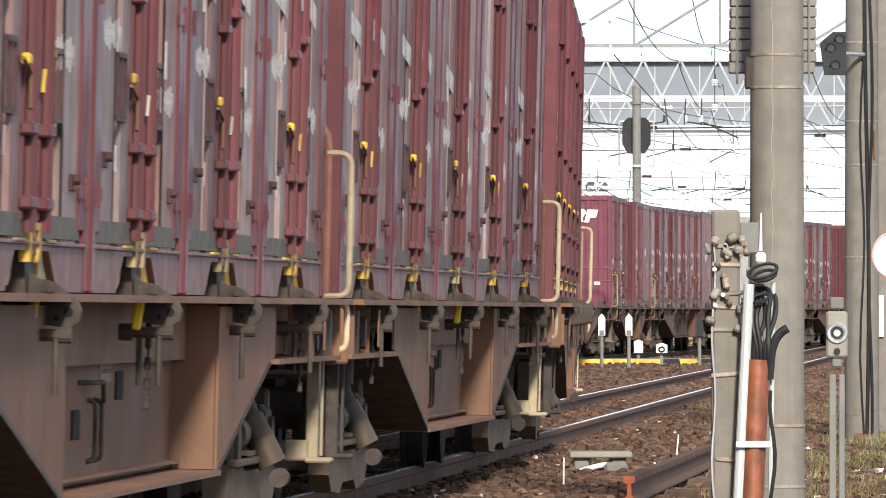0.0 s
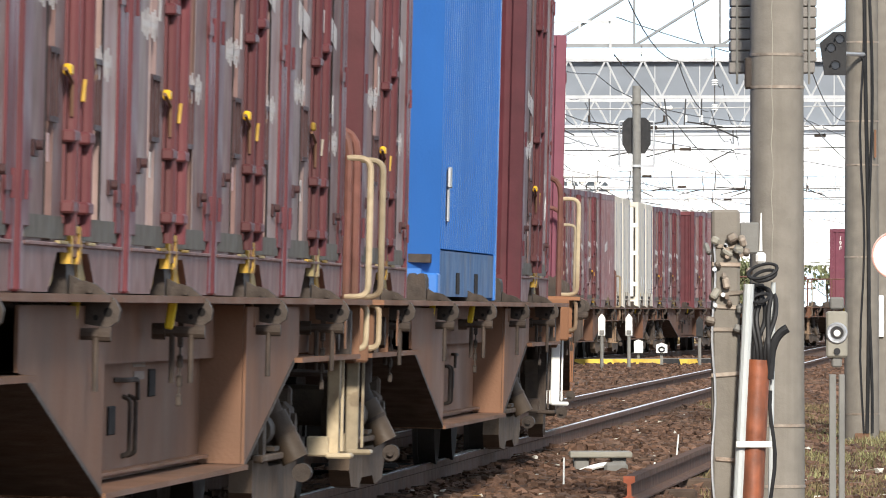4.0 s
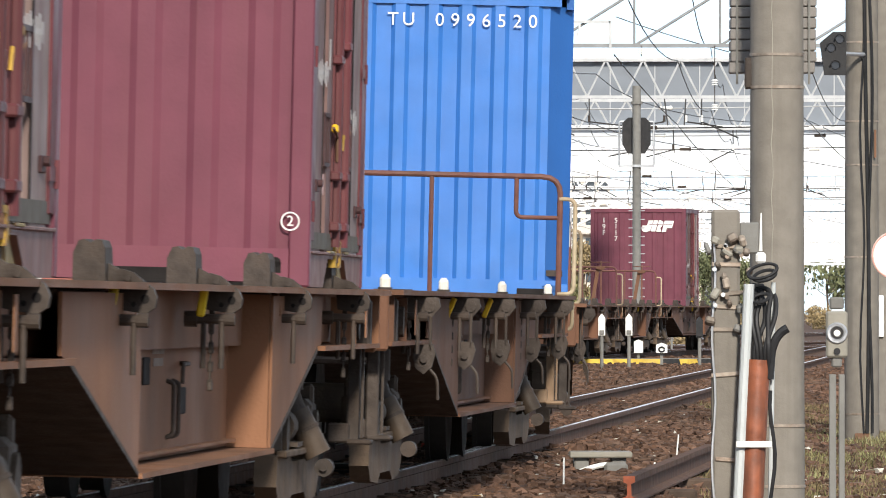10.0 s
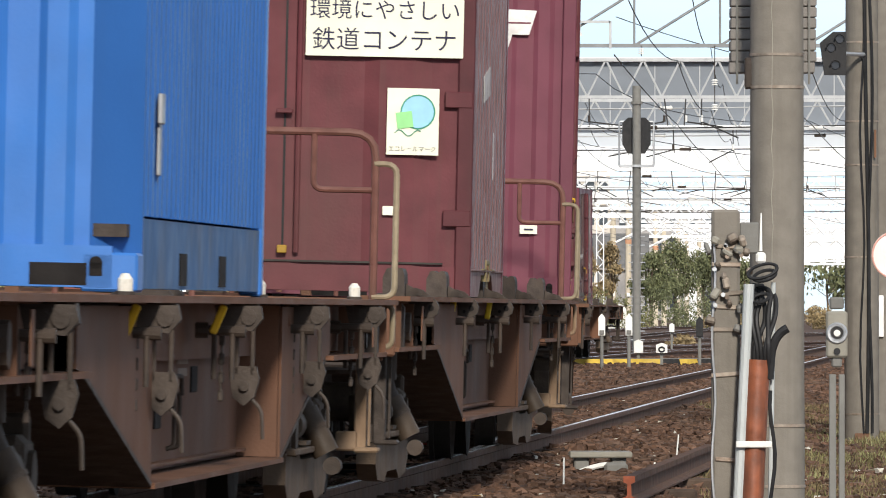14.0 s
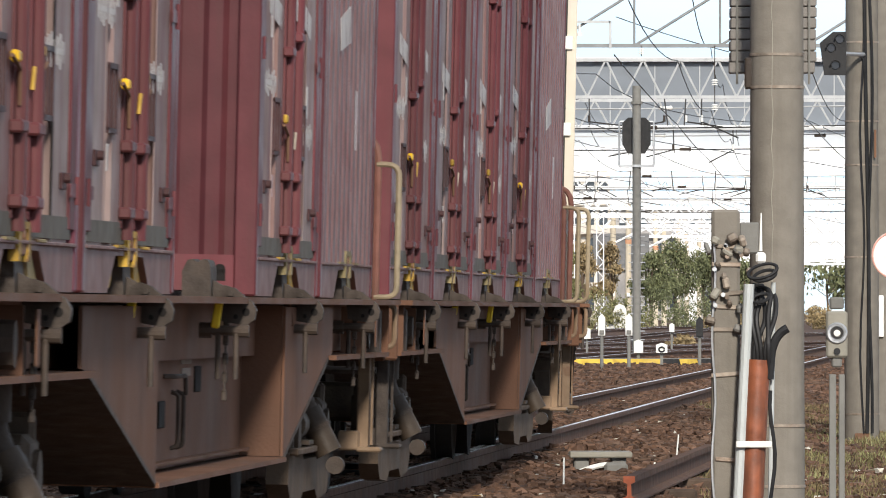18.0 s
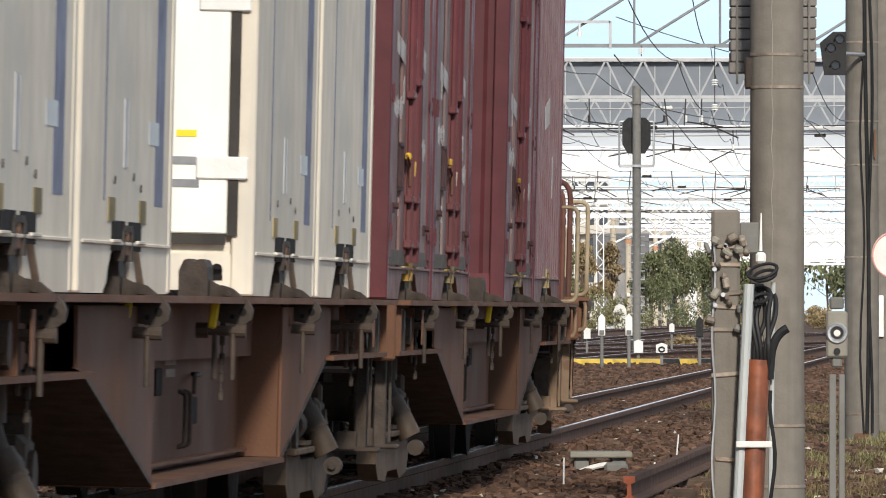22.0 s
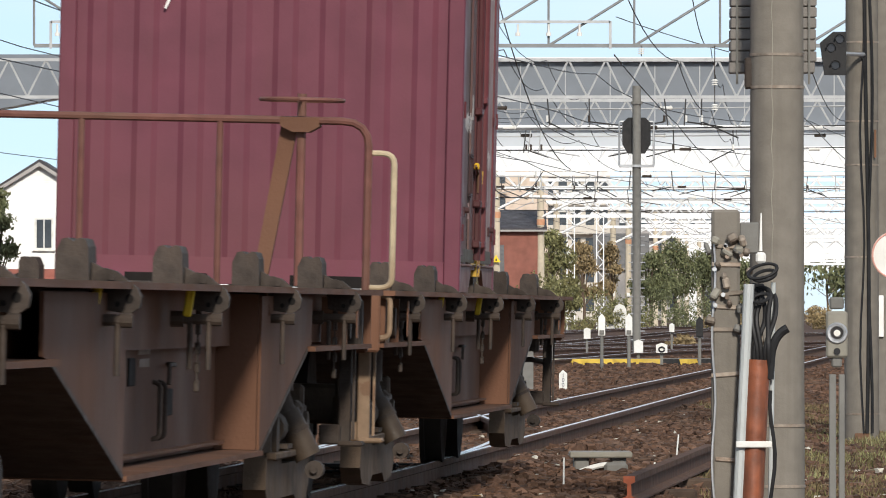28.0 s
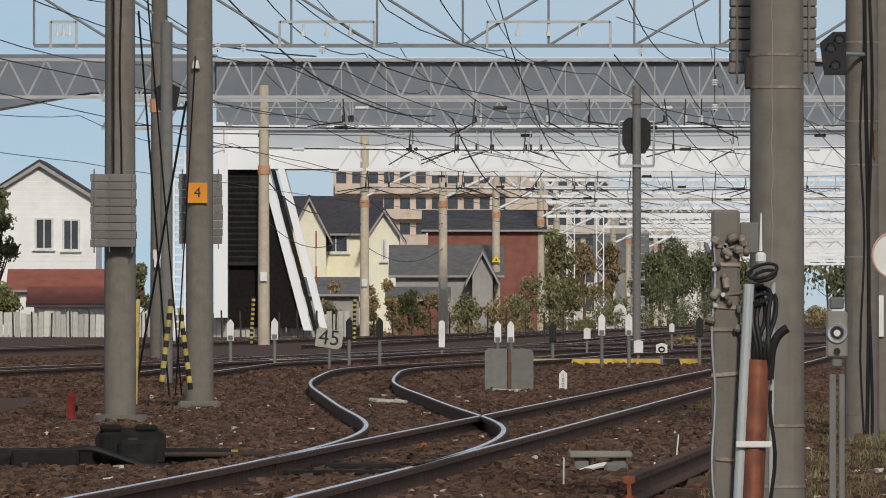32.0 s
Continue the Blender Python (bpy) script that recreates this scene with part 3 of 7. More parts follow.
        bm = across(B(), [(-0.05, 0.955), (0.13, 0.955), (0.14, 0.91), (0.1, 0.865), (-0.03, 0.875)], 0.0, 0.05)
        cyl(bm, (0.05, 0.085, 0.915), (0.062, 0.085, 0.915), 0.03, 12)
    stop = flat_data("container_stop", bm, GRIME_SHADE)
    block = flat_data("guide_block", across(across(B(), [(-0.19, 0.985), (-0.19, 1.1), (-0.17, 1.15), (-0.15, 1.155), (-0.13, 1.14), (-0.11, 1.155), (-0.09, 1.15), (-0.08, 1.12), (-0.075, 0.985)], -0.2, 0.1), [(-0.075, 0.985), (-0.075, 1.06), (0.02, 1.0), (0.02, 0.985)], -0.05, 0.0), GRIME_SHADE)
    hole = flat_data("stop_bore", cyl(cyl(B(), (0.058, 0.06, 0.932), (0.063, 0.06, 0.932), 0.015, 10), (0.058, 0.02, 0.915), (0.063, 0.02, 0.915), 0.009, 8), DARK)
    bm = cyl(B(), (0.2, -0.1, 0.865), (0.2, 0.07, 0.865), 0.018, 10)
    cyl(bm, (0.2, -0.11, 0.865), (0.2, -0.06, 0.865), 0.028, 10)
    cyl(bm, (0.2, 0.045, 0.865), (0.2, 0.085, 0.865), 0.023, 10)
    for y in (-0.035, 0.035):
        cyl(bm, (0.205, y, 0.69), (0.205, y, 0.865), 0.0105, 6)
    bar = flat_data("lock_bar", bm, GRIME_SHADE)
    links = flat_data("chain", chain(B(), 0.0, -0.02, 0.9, 9, 0.004), GRIME_SHADE)
    hanger_bm = across(B(), [(-0.06, 0.96), (0.05, 0.96), (0.06, 0.9), (0.02, 0.875), (-0.055, 0.885)], -0.2, -0.12)
    for y in (-0.032, 0.03):
        box(hanger_bm, -0.16, y, 0.8, 0.02, 0.016, 0.2, 0.003)
    across(hanger_bm, [(-0.05, 0.735), (0.045, 0.735), (0.06, 0.69), (0.04, 0.62), (0.0, 0.585), (-0.045, 0.615), (-0.058, 0.68)], -0.19, -0.15)
    cyl(hanger_bm, (-0.15, 0.0, 0.66), (-0.13, 0.0, 0.66), 0.02, 10)
    tube(hanger_bm, rounded([(-0.17, 0.02, 0.62), (-0.17, 0.07, 0.57), (-0.17, 0.075, 0.46)], 0.03), 0.008, 6)
    hanger = flat_data("lock_hanger", hanger_bm, GRIME_SHADE)
    tag = flat_data("grip", box(B(), 0.34, -0.03, 0.925, 0.03, 0.032, 0.105, 0.006, pose(0, 0, 0, -9, 0, 0)), TAG_YELLOW)
    if studded:
        tag = flat_data("grip", box(B(), 0.34, -0.01, 0.905, 0.03, 0.03, 0.11, 0.006, pose(0, 0, 0, -24, 0, 0)), YELLOW_BRIGHT)
    dull_tag = flat_data("grip", box(B(), 0.34, -0.03, 0.925, 0.03, 0.032, 0.105, 0.006, pose(0, 0, 0, 10, 0, 0)), steel)
    for s in (-1, 1):
        for k in range(-2, 3):
            g = part("container_stop", stop, None, w, "black hinged container stop", Matrix.Translation((3.9 * k, s * 1.2, 0)) @ pose(0, 0, 0, 0, 0, 0 if s > 0 else 180))
            if not studded:
                part("guide_block", block, None, g)
            if not studded:
                part("stop_bore", hole, None, g)
            part("lock_bar", bar, None, g)
            if k % 2 == 0 or studded:
                part("chain", links, None, g)
            if studded:
                part("lock_hanger", hanger, None, g, "hanging lock lever", Matrix.Translation((-0.5, 0.02, 0)))
            if k == 0 or k == s:
                part("grip", tag, None, g, "yellow painted lever grip")
            elif k == -s:
                part("grip", dull_tag, None, g, "rusty lever grip")
    if studded:
        cap = flat_data("deck_stud", cyl(cyl(B(), (0, 0, 1.0), (0, 0, 1.05), 0.027, 12), (0, 0, 1.05), (0, 0, 1.074), 0.027, 12, 0.013), STUD_CAP)
        shank = flat_data("stud_shank", cyl(B(), (0, 0, 0.97), (0, 0, 1.0), 0.036, 12), GRIME_SHADE)
        for s in (-1, 1):
            for x in (-8.9, -3.7, 2.7, 8.84):
                stud = part("deck_stud", cap, None, w, "white capped deck stud", Matrix.Translation((x, s * 1.12, 0)), True)
                part("shank", shank, None, stud)
    # ends: headstock, coupler, hose, step irons, brackets
    for f in (-1, 1):
        part("headstock", box(B(), f * 9.86, 0, 0.84, 0.06, 2.4, 0.26, 0.01), steel, w)
        bm = box(B(), f * 10.0, 0, 0.86, 0.3, 0.22, 0.22, 0.03)
        box(bm, f * 10.1, 0, 0.86, 0.16, 0.34, 0.3, 0.04)
        part("coupler", bm, GRIME_SHADE, w, "dark knuckle coupler")
        part("uncoupling_rod", tube(B(), rounded([(f * 9.93, -1.1, 0.66), (f * 9.93, -0.3, 0.66), (f * 10.0, -0.15, 0.7)], 0.05), 0.018, 6), GRIME_SHADE, w)
        part("air_hose", tube(B(), rounded([(f * 9.85, 0.35, 0.8), (f * 10.02, 0.35, 0.75), (f * 10.08, 0.3, 0.35)], 0.1), 0.03), BLACK, w, "black brake hose", None, True)
        for s in (-1, 1):
            bm = box(B(), f * 9.62, s * 1.115, 0.52, 0.05, 0.06, 0.46, 0.006)
            box(bm, f * 9.55, s * 1.16, 0.6, 0.03, 0.012, 0.56)
            box(bm, f * 9.57, s * 1.05, 0.34, 0.12, 0.1, 0.09, 0.008)
            box(bm, f * 9.57, s * 1.15, 0.3, 0.2, 0.12, 0.024, 0.008)
            part("step", bm, CREAM_RUST if f > 0 and style != 0 else paint if f > 0 else GRIME_SHADE, w, "worn painted step iron" if f > 0 else "grimy step iron")
            part("corner_bracket", box(B(), f * 9.3, s * 1.16, 0.84, 0.14, 0.1, 0.22, 0.015), GRIME_SHADE, w)
            part("buffer_pad", cyl(B(), (f * 8.6, s * 1.08, 0.84), (f * 8.6, s * 1.2, 0.84), 0.07, 10), GRIME_SHADE, w, "", None, True)
            part("end_plate", box(B(), f * 9.74, s * 1.16, 0.86, 0.03, 0.12, 0.22), steel, w)
            part("end_plate", box(B(), f * 8.35, s * 1.14, 0.85, 0.03, 0.12, 0.2), steel, w)
            part("white_tag", box(B(), f * 8.36, s * 1.245, 0.86, 0.1, 0.006, 0.16), steel, w, "dull tag plate")
    for s in (-1, 1):
        bm = tube(B(), rounded([(9.82, s * 1.14, 1.0), (9.82, s * 1.25, 1.0), (9.82, s * 1.25, 1.71), (9.82, s * 1.14, 1.71)], 0.06), 0.0155)
        part("handrail", bm, CREAM, w, "worn cream handrail", None, True)
        bm = tube(B(), rounded([(9.82, s * 1.14, 0.965), (9.82, s * 1.245, 0.965), (9.82, s * 1.245, 0.775), (9.82, s * 1.14, 0.775)], 0.04), 0.0135)
        part("grab_iron", bm, paint, w, "cream grab iron", None, True)
    # end railing with the brake wheel
    x = 9.83
    bm = tube(B(), rounded([(x, -1.1, 0.98), (x, -1.1, 1.87), (x, 1.17, 1.87), (x, 1.17, 0.98)], 0.13), 0.02)
    for y in (-0.22, 0.45):
        cyl(bm, (x, y, 0.98), (x, y, 1.87), 0.016, 8)
    tube(bm, rounded([(x, -1.1, 1.57), (x, -0.8, 1.57), (x, -0.8, 1.87)], 0.05), 0.016)
    railing = part("end_railing", bm, RAILING, w, "rusty brown end railing", None, True)
    rim = [(x - 0.05 + 0.2 * math.cos(a), 0.84 + 0.2 * math.sin(a), 1.97) for a in (2 * math.pi * i / 20 for i in range(21))]
    bm = tube(B(), rim, 0.011, 6)
    for a in range(3):
        cyl(bm, (x - 0.05, 0.84, 1.97), (x - 0.05 + 0.19 * math.cos(a * 2.1), 0.84 + 0.19 * math.sin(a * 2.1), 1.97), 0.008, 6)
    cyl(bm, (x - 0.05, 0.84, 1.0), (x - 0.05, 0.84, 2.0), 0.022, 8)
    part("brake_wheel", bm, RAILING, railing, "rusty hand brake wheel on its column", None, True)
    bm = prism(B(), [(0.74, 1.84), (0.8, 1.81), (0.88, 1.81), (0.93, 1.84), (0.93, 1.885), (0.74, 1.885)], "x", x - 0.16, x + 0.02)
    prism(bm, [(0.74, 1.84), (0.82, 1.84), (0.68, 0.98), (0.61, 0.98)], "x", x - 0.12, x - 0.06)
    part("brake_bracket", bm, RUST_DARK, railing, "rusty leaning bracket")
    railing.matrix_basis = Matrix.Translation((0, -0.045, 0))
    # tank, cylinder and pipe in the dark between the girders
    part("air_tank", cyl(B(), (-1.5, -0.3, 0.62), (0.2, -0.3, 0.62), 0.2, 14), GRIME_SHADE, w, "", None, True)
    part("brake_cylinder", cyl(B(), (1.2, 0.3, 0.62), (2.0, 0.3, 0.62), 0.17, 14), GRIME_SHADE, w, "", None, True)
    part("brake_pipe", cyl(B(), (-9.5, 0.6, 0.8), (9.5, 0.6, 0.8), 0.03, 8), GRIME_SHADE, w)
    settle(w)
    for x in (-7.1, 7.1):
        bogie(w, x)
    return w


# wagons in order from the front of the train; True: the railing end leads
TURNED = {1, 2, 3, 9, 11, 12, 13}
STUDDED = {4, 5}
NUMBERS = list(range(-2, 14))
RUSTY = {6, 7, 8, 9, 10, 11, 12, 13}
plain_wagon, studded_wagon, rusty_wagon, orange_wagon = build_wagon(0), build_wagon(1), build_wagon(2), build_wagon(3)
wagons = {}
kinds = {0: plain_wagon, 1: studded_wagon, 2: rusty_wagon, 3: orange_wagon}
first = dict(kinds)
for i in NUMBERS:
    kind_ = 1 if i in STUDDED else 3 if i in (2, 3) else 2 if i in RUSTY else 0
    if first[kind_] is not None:
        wagons[i], first[kind_] = first[kind_], None
    else:
        wagons[i] = copy_thing(kinds[kind_], Matrix.Identity(4))

# one wagon has its leading step irons freshly painted white
for ob in [o for o in wagons[2].children if o.name.startswith("step") and sum(v.co.x for v in o.data.vertices) > 0]:
    ob.data = ob.data.copy()
    ob.data.materials[0] = PALE


# the curve is canted; empty and lightly loaded wagons ride higher on their springs
CANT = radians(1.3)
LIFT = {2: 0.045, 3: 0.045, 4: 0.05, 6: 0.02, 11: 0.045, 12: 0.045, 13: 0.045}
for i, up in LIFT.items():
    for ob in wagons[i].children:
        if ob.name.startswith("bogie"):
            ob.matrix_basis = Matrix.Translation((0, 0, -up))
# the last wagon shows its end drum and the hanging brake hose
part("hose_drum", cyl(B(), (-9.8, 0.98, 0.66), (-9.8, 0.98, 0.76), 0.07, 14), GRIME_SHADE, wagons[13])
part("brake_hose", tube(B(), [(-9.82, 0.86, 0.6), (-9.82, 1.0, 0.605), (-9.82, 1.08, 0.59), (-9.82, 1.11, 0.54), (-9.82, 1.11, 0.42), (-9.82, 1.1, 0.3)], 0.018, 8), GRIME_SHADE, wagons[13], "rusty hanging brake hose")
# small gear is kept only along the side that faces the path
for i, w in wagons.items():
    hidden = -1 if i in TURNED else 1
    for ob in [o for o in w.children if o.name.startswith("container_stop") and o.matrix_basis.translation.y * hidden > 0]:
        for sub in list(ob.children):
            if not sub.name.startswith("guide_block"):
                bpy.data.objects.remove(sub)


def wagon_pose(i, t):
    """bogie pivots stand on the line; local +x is the leading end, towards the camera, for turned wagons"""
    c = 20.4 * i + 9.9 - travelled(t)
    a, b = on_line(c - 7.1), on_line(c + 7.1)
    way = (a - b).normalized()
    cant = CANT * max(0.0, min(1.0, (170 - (a.y + b.y) / 2) / 60))
    return Matrix.Translation((a + b) / 2 + Vector((0, 0, LIFT.get(i, 0.0)))) @ Matrix.Rotation(math.atan2(way.y, way.x), 4, "Z") @ Matrix.Rotation(-cant, 4, "X")


def wagon_turn(i):
    return Matrix.Identity(4) if i in TURNED else Matrix.Rotation(math.pi, 4, "Z")


# ---- containers ----
W2, HT = 1.225, 2.5


def ribbed_wall(bm, along, n, lo, hi, z0, z1, place, depth, fill=0.55, lean=0.25):
    """a pressed steel wall with n upright ribs: along 'x' faces y, along 'y' faces x; ribs stand out by depth (sign gives the side)"""
    pitch = (hi - lo) / n
    outline = [(lo, 0.0)]
    for i in range(n):
        a = lo + i * pitch + pitch * (1 - fill) / 2
        b = a + pitch * fill
        q = pitch * lean * 0.5
        outline += [(a, 0), (a + q, depth), (b - q, depth), (b, 0)]
    outline.append((hi, 0))
    vs = []
    for u, w in outline:
        p = (u, place + w) if along == "x" else (place + w, u)
        vs.append((bm.verts.new((*p, z0)), bm.verts.new((*p, z1))))
    for a, b in zip(vs, vs[1:]):
        bm.faces.new((a[0], b[0], b[1], a[1]))
    return bm


def glyphs(text, size, mat, parent, at, name="lettering", label=""):
    """flat letters in the built-in font as a mesh"""
    cu = bpy.data.curves.new(name, "FONT")
    cu.body, cu.size, cu.extrude, cu.align_x, cu.align_y = text, size, 0.0015, "CENTER", "CENTER"
    tmp = bpy.data.objects.new(name, cu)
    me = bpy.data.meshes.new_from_object(tmp)
    bpy.data.objects.remove(tmp)
    me.materials.clear()
    me.materials.append(mat)
    return part(name, me, None, parent, label, at)


def facing(face, u, z, out=0.0, half=1.8575):
    """a frame whose local xy lies on a face: 'end' looks towards the camera, 'side' to the camera's hand with the doors"""
    if face == "end":
        return Matrix.Translation((half + out, u, z)) @ Matrix(((0, 0, 1, 0), (1, 0, 0, 0), (0, 1, 0, 0), (0, 0, 0, 1)))
    return Matrix.Translation((u, W2 + out, z)) @ Matrix(((-1, 0, 0, 0), (0, 0, 1, 0), (0, 1, 0, 0), (0, 0, 0, 1)))


def emblem(parent, u, z, size, mat, half, ground_mat):
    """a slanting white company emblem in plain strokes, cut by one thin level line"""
    bm = B()
    for pts in ([(-0.74, 0.48), (-0.33, 0.48), (-0.55, -0.24), (-0.72, -0.43), (-0.95, -0.5), (-1.2, -0.48), (-1.34, -0.31), (-1.27, 0.05), (-0.9, 0.05), (-0.97, -0.2)],
                [(-0.29, 0.48), (0.07, 0.48), (-0.16, -0.38), (-0.19, -0.45), (-0.59, -0.45)],
                [(0.12, 0.48), (0.29, 0.48), (0.48, 0.36), (0.5, 0.17), (0.24, -0.17), (0.33, -0.47), (-0.12, -0.47), (0.02, 0.03)],
                [(0.6, 0.45), (1.4, 0.43), (1.22, -0.17), (0.81, -0.17), (0.71, -0.5), (0.36, -0.5), (0.45, -0.14)]):
        prism(bm, [(p * size, q * size) for p, q in pts], "z", 0, 0.003)
    mark = part("emblem", bm, mat, parent, "white slanting emblem", facing("end", u, z, 0.026, half))
    part("emblem_line", box(B(), 0.28 * size, 0.13 * size, 0.004, 1.95 * size, 0.045 * size, 0.002), ground_mat, mark)


def shell(name, label, half, mat_end, mat_side, n_end, end_depth, side, group="", cut=0.0):
    """corner posts, rails, roof, floor, end walls; side: 'doors' or 'ribs' or 'smooth'"""
    c = thing(name, label, "container", group=group or "containers on the wagons")
    for sx in (-1, 1):
        for sy in (-1, 1):
            if cut and sx * sy > 0:
                part("corner_casting", box(B(), sx * (half - 0.12), sy * (W2 - 0.11), 0.08, 0.24, 0.22, 0.15, 0.01), mat_end, c)
                bm = prism(B(), [(sx * (half - 0.04), sy * (W2 - 0.1 - cut)), (sx * (half - 0.22), sy * (W2 - 0.005)), (sx * (half - 0.26), sy * (W2 - 0.005)), (sx * (half - 0.1), sy * (W2 - 0.1 - cut))], "z", 0.15, HT - 0.1)
                part("corner_panel", bm, mat_side, c, "slanting plain corner panel")
                continue
            bm = box(B(), sx * (half - 0.055), sy * (W2 - 0.05), HT / 2, 0.11, 0.1, HT, 0.008)
            part("corner_post", bm, mat_end, c)
        bm = box(B(), sx * (half - 0.03), 0, 0.1, 0.06, 2 * W2 - 0.2, 0.16)
        part("bottom_rail", bm, mat_end, c)
        bm = box(B(), sx * (half - 0.03), 0, HT - 0.05, 0.06, 2 * W2 - 0.2, 0.1)
        part("top_rail", bm, mat_end, c)
        bm = ribbed_wall(B(), "y", n_end, -W2 + 0.1 + (cut if sx < 0 else 0), W2 - 0.1 - (cut if sx > 0 else 0), 0.18, HT - 0.1, sx * (half - 0.035), sx * end_depth)
        part("end_wall", bm, mat_end, c)
        for sy in (-1, 1):
            part("lifting_hole", cyl(box(B(), sx * (half + 0.0005), sy * (W2 - 0.16), 0.09, 0.004, 0.05, 0.05), (sx * (half - 0.0015), sy * (W2 - 0.16), 0.115), (sx * (half + 0.0025), sy * (W2 - 0.16), 0.115), 0.025, 12), DARK, c)
    part("roof", box(B(), 0, 0, HT - 0.012, 2 * half - 0.06, 2 * W2 - 0.06, 0.02), mat_end, c)
    part("floor", box(B(), 0, 0, 0.24, 2 * half - 0.1, 2 * W2 - 0.1, 0.05), GRIME_SHADE, c)
    for sy in (-1, 1):
        part("side_top_rail", box(B(), 0, sy * (W2 - 0.03), HT - 0.06, 2 * half - 0.22, 0.06, 0.12), mat_side, c)
    return c


def sill(c, half, mat, guard, latch, deep=0.16):
    """the bottom side rails, cut away in the middle for the wagon's stop, with guard legs, a ledge and a lock in the notch"""
    q = half - 0.11
    for sy in (-1, 1):
        y0, y1 = sorted((sy * (W2 - 0.05), sy * (W2 - 0.006)))
        part("sill", prism(B(), [(-q, 0.0), (-0.86, 0.0), (-0.56, deep - 0.02), (0.56, deep - 0.02), (0.86, 0.0), (q, 0.0), (q, deep), (-q, deep)], "y", y0, y1), mat, c, "dented bottom sill with a notch")
        part("sill_ledge", box(B(), 0, sy * (W2 - 0.004), deep + 0.006, 2 * q, 0.02, 0.014, 0.003), mat, c)
    for k in (-1, 1):
        part("guard", prism(B(), [(k * 0.54, deep - 0.03), (k * 0.4, deep - 0.03), (k * 0.46, 0.05), (k * 0.54, 0.02), (k * 0.78, 0.02)], "y", W2 - 0.085, W2 - 0.03), guard, c, "worn guard leg in the notch")
        part("guard_lip", box(B(), k * 0.5, W2 + 0.003, deep + 0.014, 0.3, 0.018, 0.012, 0.002), guard, c)
    part("lock_cheek", prism(B(), [(-0.2, deep - 0.06), (-0.12, deep - 0.06), (-0.12, deep + 0.05), (0.12, deep + 0.05), (0.12, deep - 0.06), (0.2, deep - 0.06), (0.2, deep + 0.05), (0.15, deep + 0.075), (-0.15, deep + 0.075), (-0.2, deep + 0.05)], "y", W2 - 0.03, W2 + 0.006), latch, c, "worn lock cheeks")
    part("lock_bolt", cyl(box(B(), 0, W2 - 0.014, deep + 0.0, 0.2, 0.028, 0.08, 0.006), (0, W2, deep + 0.03), (0, W2 + 0.006, deep + 0.03), 0.022, 10), RUST, c, "", None, True)
    # added dark sheet gives the shade deep inside the notch
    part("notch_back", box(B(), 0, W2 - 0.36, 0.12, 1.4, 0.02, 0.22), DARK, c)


def bars(c, x, z, n, w, h, mat, gap=0.35, label="faded white stencil"):
    """a row of short upright bars in place of unreadable stencilled signs"""
    comb, p = [], w / n
    for k in range(n):
        a, t_ = -w / 2 + k * p, h * (0.6 + 0.4 * ((k * 7) % 3) / 2) / 2
        comb += [(a, 0.01), (a, t_), (a + p * (1 - gap), t_), (a + p * (1 - gap), 0.01)]
    comb = comb + [(u, -v) for u, v in comb[::-1]]
    part("stencil", prism(B(), comb, "z", 0, 0.001), mat, c, label, facing("side", x, z, -0.0125))


